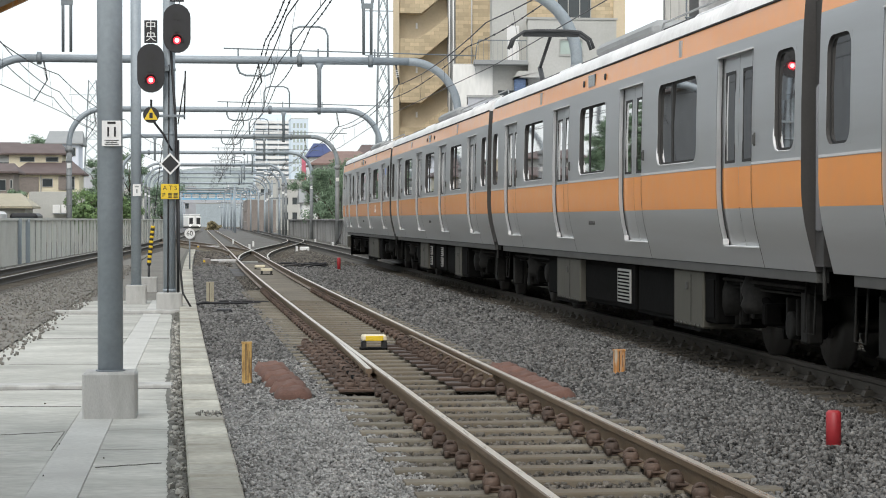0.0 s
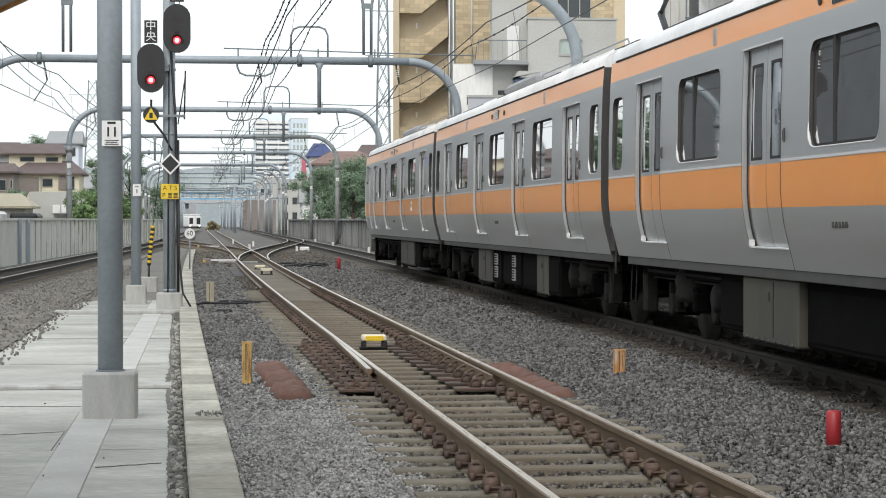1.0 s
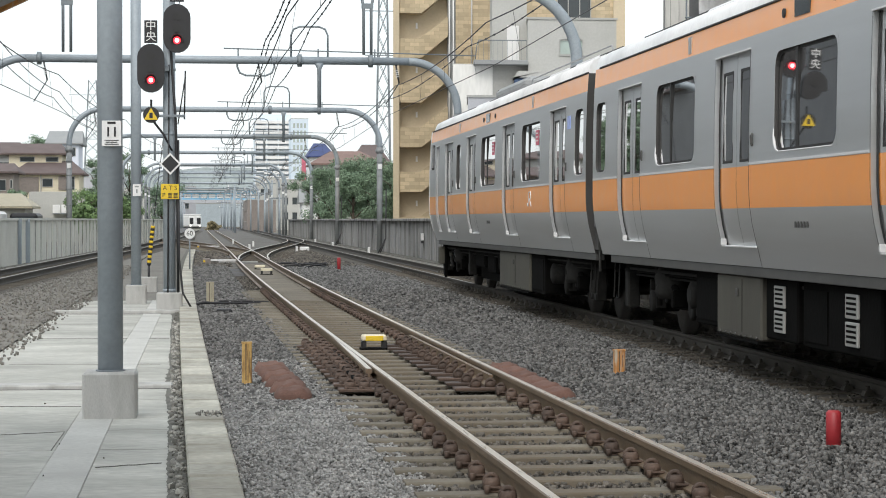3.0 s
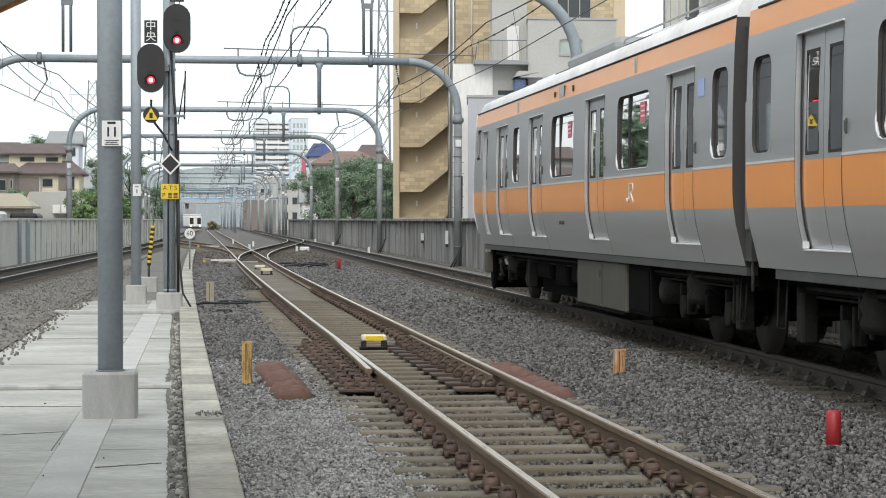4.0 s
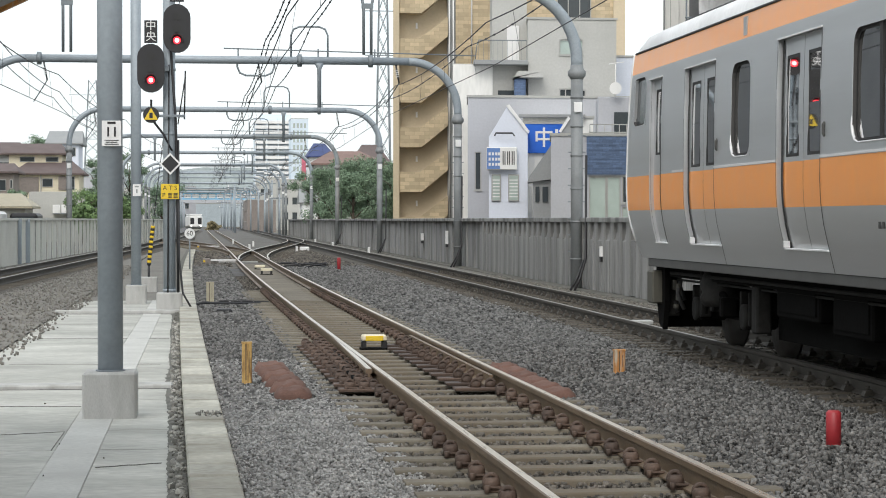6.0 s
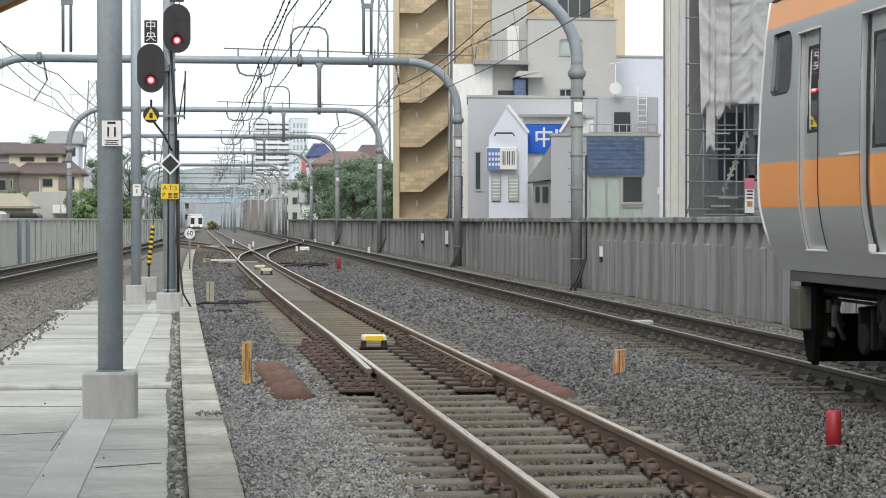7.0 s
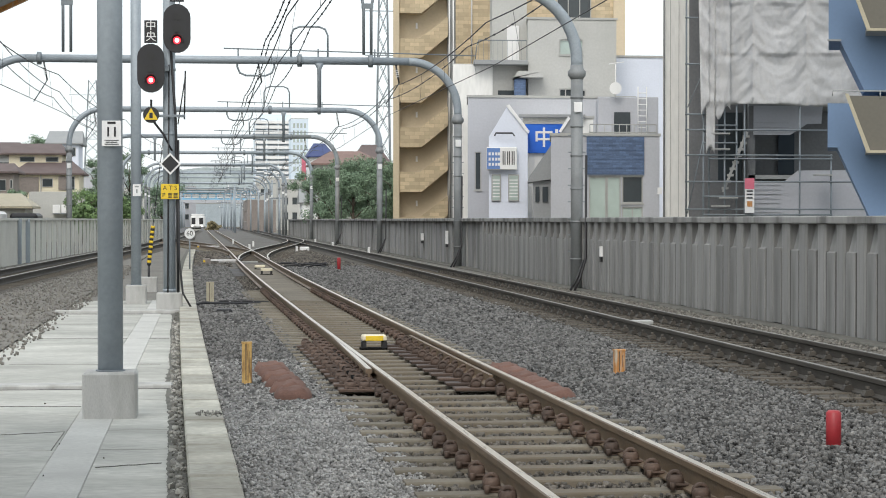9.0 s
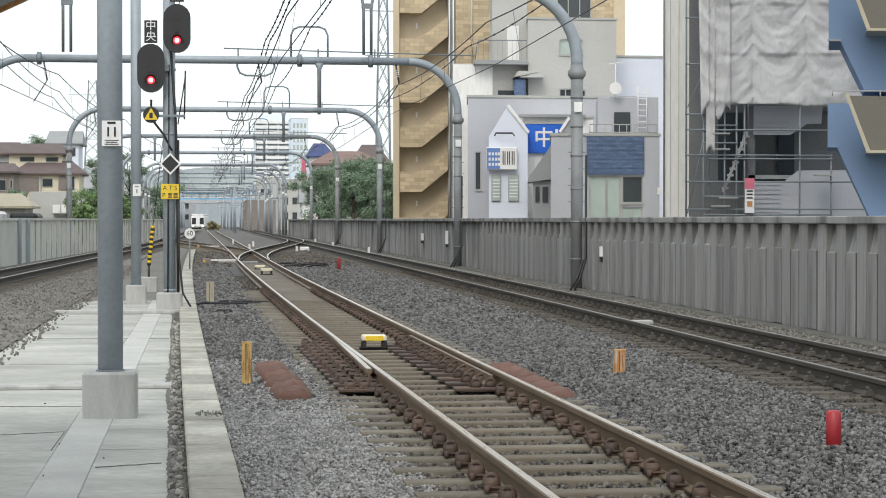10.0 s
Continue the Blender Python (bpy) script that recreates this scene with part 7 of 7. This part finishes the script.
def beacon(x, y, w, m, label, h=0.17):
    g = empty_at("track_beacon", (x, y, -0.16), label, "track beacon")
    part("housing", boxes((-w / 2, w / 2, -0.12, 0.12, h - 0.075, h), bev=0.015), M["cream"], g)
    part("yellow_panel", boxes((-w * 0.36, w * 0.36, -0.134, -0.121, h - 0.07, h - 0.008), bev=0.003), m, g, "bright face panel")
    for s in (-1, 1):
        part("leg", boxes((s * w * 0.42 - 0.03, s * w * 0.42 + 0.03, -0.1, 0.1, -0.03, h - 0.075), bev=0.008), M["black"], g)
    part("base_plate", boxes((-w * 0.55, w * 0.55, -0.16, 0.16, -0.03, 0.0)), M["dark"], g)
    return g


beacon(2.14, 25.5, 0.31, M["yellow"], "yellow track beacon on black legs between the rails", 0.165)
beacon(1.86, 60.5, 0.34, M["cream"], "cream track beacon between the rails")
beacon(1.84, 67, 0.34, M["cream"], "cream track beacon between the rails", 0.12)
bm = boxes((FAR_X - 0.2, FAR_X + 0.16, 30.5, 30.75, -0.16, -0.09), bev=0.015)
solo("pale_track_plate", bm, M["frame"], "pale grey plate lying between the dark rails", "track plate")
bm = boxes((0.22, 0.5, 36.4, 36.7, -0.24, -0.14), bev=0.02)
solo("black_box", bm, M["black"], "small black junction box on the ballast", "junction box")
bm = bmesh.new()
tube(bm, [(-0.25, 39.2, -0.2), (0.0, 39.4, -0.15), (0.2, 39.6, -0.17), (1.1, 39.7, -0.18)], 0.035, 6)
tube(bm, [(0.3, 40.4, -0.16), (0.9, 40.6, -0.17), (1.3, 40.6, -0.19)], 0.02, 6)
solo("trackside_cable", bm, M["black"], "black cables lying across the ballast", "cable")
for x, y in ((8.15, 100), (7.75, 122), (4.75, 104), (7.9, 144), (2.5, 112), (3.1, 128), (2.0, 140)):
    bm = boxes((-0.06, 0.06, -0.06, 0.06, -0.2, 0.16), bev=0.02)
    solo("white_marker_post", bm, M["white"], "small white marker post beside the rails", "marker post", "white marker posts", loc=(x, y, -0.05))
bm = boxes((-0.25, 0.25, -0.15, 0.15, -0.2, 0.1), bev=0.05)
solo("white_box", bm, M["white"], "white box lying by the crossover", "junction box", loc=(5.35, 108, -0.08))


def switch_rods(x, y, w):
    g = empty_at("switch_machine", (x, y, -0.2), "white-painted switch rods and motor beside the track", "switch machine")
    part("rod", boxes((0, w, -0.05, 0.05, 0.1, 0.16), bev=0.01), M["white"], g)
    part("rod", boxes((0.3, w + 0.8, 0.5, 0.58, 0.02, 0.08), bev=0.01), M["frame"], g)
    part("motor", boxes((-0.3, 0.0, -0.3, 0.3, -0.05, 0.2), bev=0.03), M["brownwall"], g)
    part("stripe", boxes((-0.28, -0.2, -0.31, -0.3005, 0.06, 0.14)), M["yellow"], g)


switch_rods(0.25, 77, 1.0)
switch_rods(-0.1, 118, 1.2)
bm = bmesh.new()
for k in range(14):
    x, y = 2.95 + 1.5 * random.random(), 70 + 5.5 * random.random()
    dx, dy = random.uniform(-0.4, 0.4), random.uniform(-0.6, 0.6)
    tube(bm, [(x - dx, y - dy, -0.2), (x - 0.4 * dx, y, -0.12), (x + 0.3 * dx, y + 0.5 * dy, -0.14 + 0.06 * random.random()), (x + dx, y + 0.2 * dy, -0.2)], 0.035, 5)
solo("cable_heap", bm, M["black"], "dark cables lying in a tangle beside the crossover", "cable", kind="stuff")


def speed_sign(x, y, z, r):
    g = empty_at("speed_sign", (x, y, -0.3), "round white speed sign on a thin post", "speed sign")
    bm = bmesh.new()
    tube(bm, [(0, 0.03, 0), (0, 0.03, z + 0.3)], 0.025, 8)
    part("post", bm, M["galv_dark"], g)
    bm = bmesh.new()
    disc(bm, 0, z + 0.3, r, -0.02, 0.0)
    d = part("disc", bm, M["white"], g)
    text(d, "60", r * 1.25, pose(0, -0.025, z + 0.3, 90), M["black"])


speed_sign(-0.46, 66, 1.02, 0.17)


def striped_post():
    g = empty_at("striped_guard", (-1.32, 49.0, -0.25), "yellow and black striped guard on a stay wire over a block", "guard")
    part("foundation", boxes((-0.2, 0.2, -0.2, 0.2, -0.2, 0.34), bev=0.02), M["block"], g)
    n = 16
    for k in range(n):
        bm = bmesh.new()
        a, b = k / n, (k + 1) / n
        tube(bm, [(0.0 + 0.1 * a, 0, 0.62 + 0.95 * a), (0.0 + 0.1 * b, 0, 0.62 + 0.95 * b)], 0.05, 10)
        part("band", bm, M["yellow"] if k % 2 else M["black"], g)
    bm = bmesh.new()
    tube(bm, [(0.0, 0, 0.3), (0.0, 0, 0.64)], 0.03, 6)
    tube(bm, [(0.1, 0, 1.55), (0.75, 0, 7.0)], 0.01, 5)
    part("stay_wire", bm, M["wire"], g)


striped_post()


# wall fittings on the right fence
def fittings():
    for x, y, z, w, h, m, label, cat in ((9.05, 45.4, 0.62, 0.14, 0.24, "white", "small white box fixed to the fence", "junction box"), (9.1, 75.5, 0.55, 0.2, 0.5, "white", "white plate hung on the fence", "plate"),
                                         (9.08, 84.0, 0.6, 0.14, 0.3, "white", "small pale plate on the fence", "plate")):
        bm = boxes((x - 0.05, 9.149, y - w / 2, y + w / 2, z, z + h), bev=0.01)
        ob = solo("fence_box" if cat != "plate" else "fence_plate", bm, M[m], label, cat)
        part("dark_base", boxes((x - 0.04, 9.148, y - w / 2, y + w / 2, z - 0.12, z - 0.001)), M["black"], ob)
    for y in (46.9, 70.2, 100, 133):
        bm = bmesh.new()
        tube(bm, [(8.7, y, -0.2), (8.85, y + 0.1, 0.1), (9.02, y + 0.3, 0.55), (9.05, y + 0.4, 3.0)], 0.03, 6)
        tube(bm, [(8.6, y, -0.2), (8.8, y + 0.15, 0.12), (8.98, y + 0.3, 0.5)], 0.03, 6)
        solo("cable_riser", bm, M["black"], "black cables rising up a gantry post", "cable", "cable risers")


fittings()


# expansion joint of the near track: plates, tongue rails and rows of chairs
def expansion_joint():
    g = empty_at("expansion_joint", (0, 0, 0), "rusty rail expansion joint with rows of spring clips", "rail joint")
    for k in range(12):
        y = 19.0 + 0.6 * k
        x = near_x(y)
        for s, offs in ((-1, (-0.9, -0.76)), (1, (0.28, 0.42))):
            pl = part("tie_plate", boxes((x + (offs[0] if s < 0 else 0.2) - 0.12, x + (-0.45 if s < 0 else 0.7), y - 0.11, y + 0.11, -0.158, -0.128), bev=0.006), M["clip"], g)
            for o in offs:
                c = part("rail_clip", CLIP, None, g)
                c.matrix_basis = pose(x + o, y, 0.02, 0, 0, 180 if s < 0 else 0)
    for off in (0.47,):
        bm = bmesh.new()
        path = [(near_x(v) + off - (0.1 * max(0, 1 - (25.5 - v) / 3) if off < 0 else 0), v) for v in np.linspace(19.2, 26.0, 12)]
        sweep(bm, [(float(a), float(b)) for a, b in path], [(-0.05, -0.153), (-0.05, -0.13), (-0.02, -0.1), (-0.02, -0.03), (0.02, -0.03), (0.02, -0.1), (0.05, -0.13), (0.05, -0.153)])
        part("guide_rail", bm, M["rail"], g)
    bm = bmesh.new()
    path = [(near_x(v) - 0.566 - 0.085 * (25.4 - v) / 5.6, v) for v in (25.4, 24, 22.5, 21, 19.8)]
    sweep(bm, path[::-1], [(u, z - 0.003) for u, z in RAIL_PROFILE], RAIL_MI)
    part("stock_rail", bm, [M["rail"], M["railtop"]], g, "chopped rail end lapping the running rail")
    part("guide_block", boxes((near_x(20.5) - 0.8, near_x(20.5) - 0.68, 19.7, 24.0, -0.17, -0.09), bev=0.01), M["dark"], g)


expansion_joint()

# near end of the platform canopy, just in view overhead
g = empty_at("platform_canopy", (0, 0, 0), "dark edge of the platform canopy overhead", "canopy")
bm = bmesh.new()
prism(bm, [(-3.15, 2.2), (-0.935, 3.26), (-0.935, 3.37), (-3.15, 2.33)], -8, 14.92)
part("roof_panel", bm, M["greydark"], g)
bm = bmesh.new()
prism(bm, [(-3.15, 2.166), (-0.915, 3.239), (-0.915, 3.291), (-3.15, 2.219)], 14.92, 15.0)
part("edge_trim", bm, M["stake_orange"], g)
for yy in (-6.0, 2.0, 10.0):
    part("post", boxes((-3.1, -2.95, yy, yy + 0.15, -0.3, 2.24)), M["galv"], g)


# ---- a train far down the line ----
def far_train():
    g = empty_at("distant_train", (0, 0, 0), "white train front with black windscreen far down the line", "train")
    part("body", boxes((-1.42, 1.42, 0, 9, -0.4, 2.25), bev=0.35), M["white"], g)
    part("roof", boxes((-1.3, 1.3, 0.1, 9, 2.2, 2.45), bev=0.1), M["white"], g)
    for x in (-0.78, 0.78):
        part("windscreen", boxes((x - 0.42, x + 0.42, -0.03, 0.1, 0.3, 1.7), bev=0.06), M["black"], g)
    part("gangway_door", boxes((-0.3, 0.3, -0.06, 0.05, -0.2, 2.1), bev=0.04), M["white"], g)
    for x in (-1.0, 1.0):
        part("headlamp", boxes((x - 0.16, x + 0.16, -0.05, 0.02, -0.15, 0.08), bev=0.03), M["lamp_white"], g)
    part("skirt", boxes((-1.3, 1.3, 0.05, 9, -1.1, -0.4)), M["dark"], g)
    return g


distant_train = far_train()


# ---- movement ----
def motions():
    run = [(0.0, 35.41), (0.5, 29.85), (1.0, 24.53), (1.5, 19.5), (2.0, 14.64), (2.5, 9.94), (4.0, -2.15), (4.5, -6.05), (5.0, -9.78), (5.5, -13.25), (7.0, -22.6), (7.5, -25.25), (8.5, -30.2), (10.0, -36.8)]
    for c, off in ((cab_car, 31.6), (mid_car, 11.65), (plain_car, -8.3), (next_car, -28.25), (last_car, -48.2)):
        walk(c, [(t, pose(FAR_X, s + off, 0)) for t, s in run])
    # wheels roll by the way that the train has gone
    ts, ss = np.array([t for t, s in run]), np.array([s for t, s in run])
    radius, turn = 0.43, radians(70)
    stops = np.append(np.arange(0, (ss[0] - ss[-1]) / radius, turn), (ss[0] - ss[-1]) / radius)
    when = np.interp(stops * radius, ss[0] - ss, ts)
    for w in WHEELS:
        x, y, z = w.location
        walk(w, [(float(t), pose(x, y, z, math.degrees(a))) for t, a in zip(when, stops)])
    walk(distant_train, [(0.0, pose(-2.0, 445, 0.2, 0, 0, 12)), (5.0, pose(-1.75, 434, 0.2, 0, 0, 8)), (10.0, pose(-1.25, 420, 0.2, 0, 0, -5))])


motions()
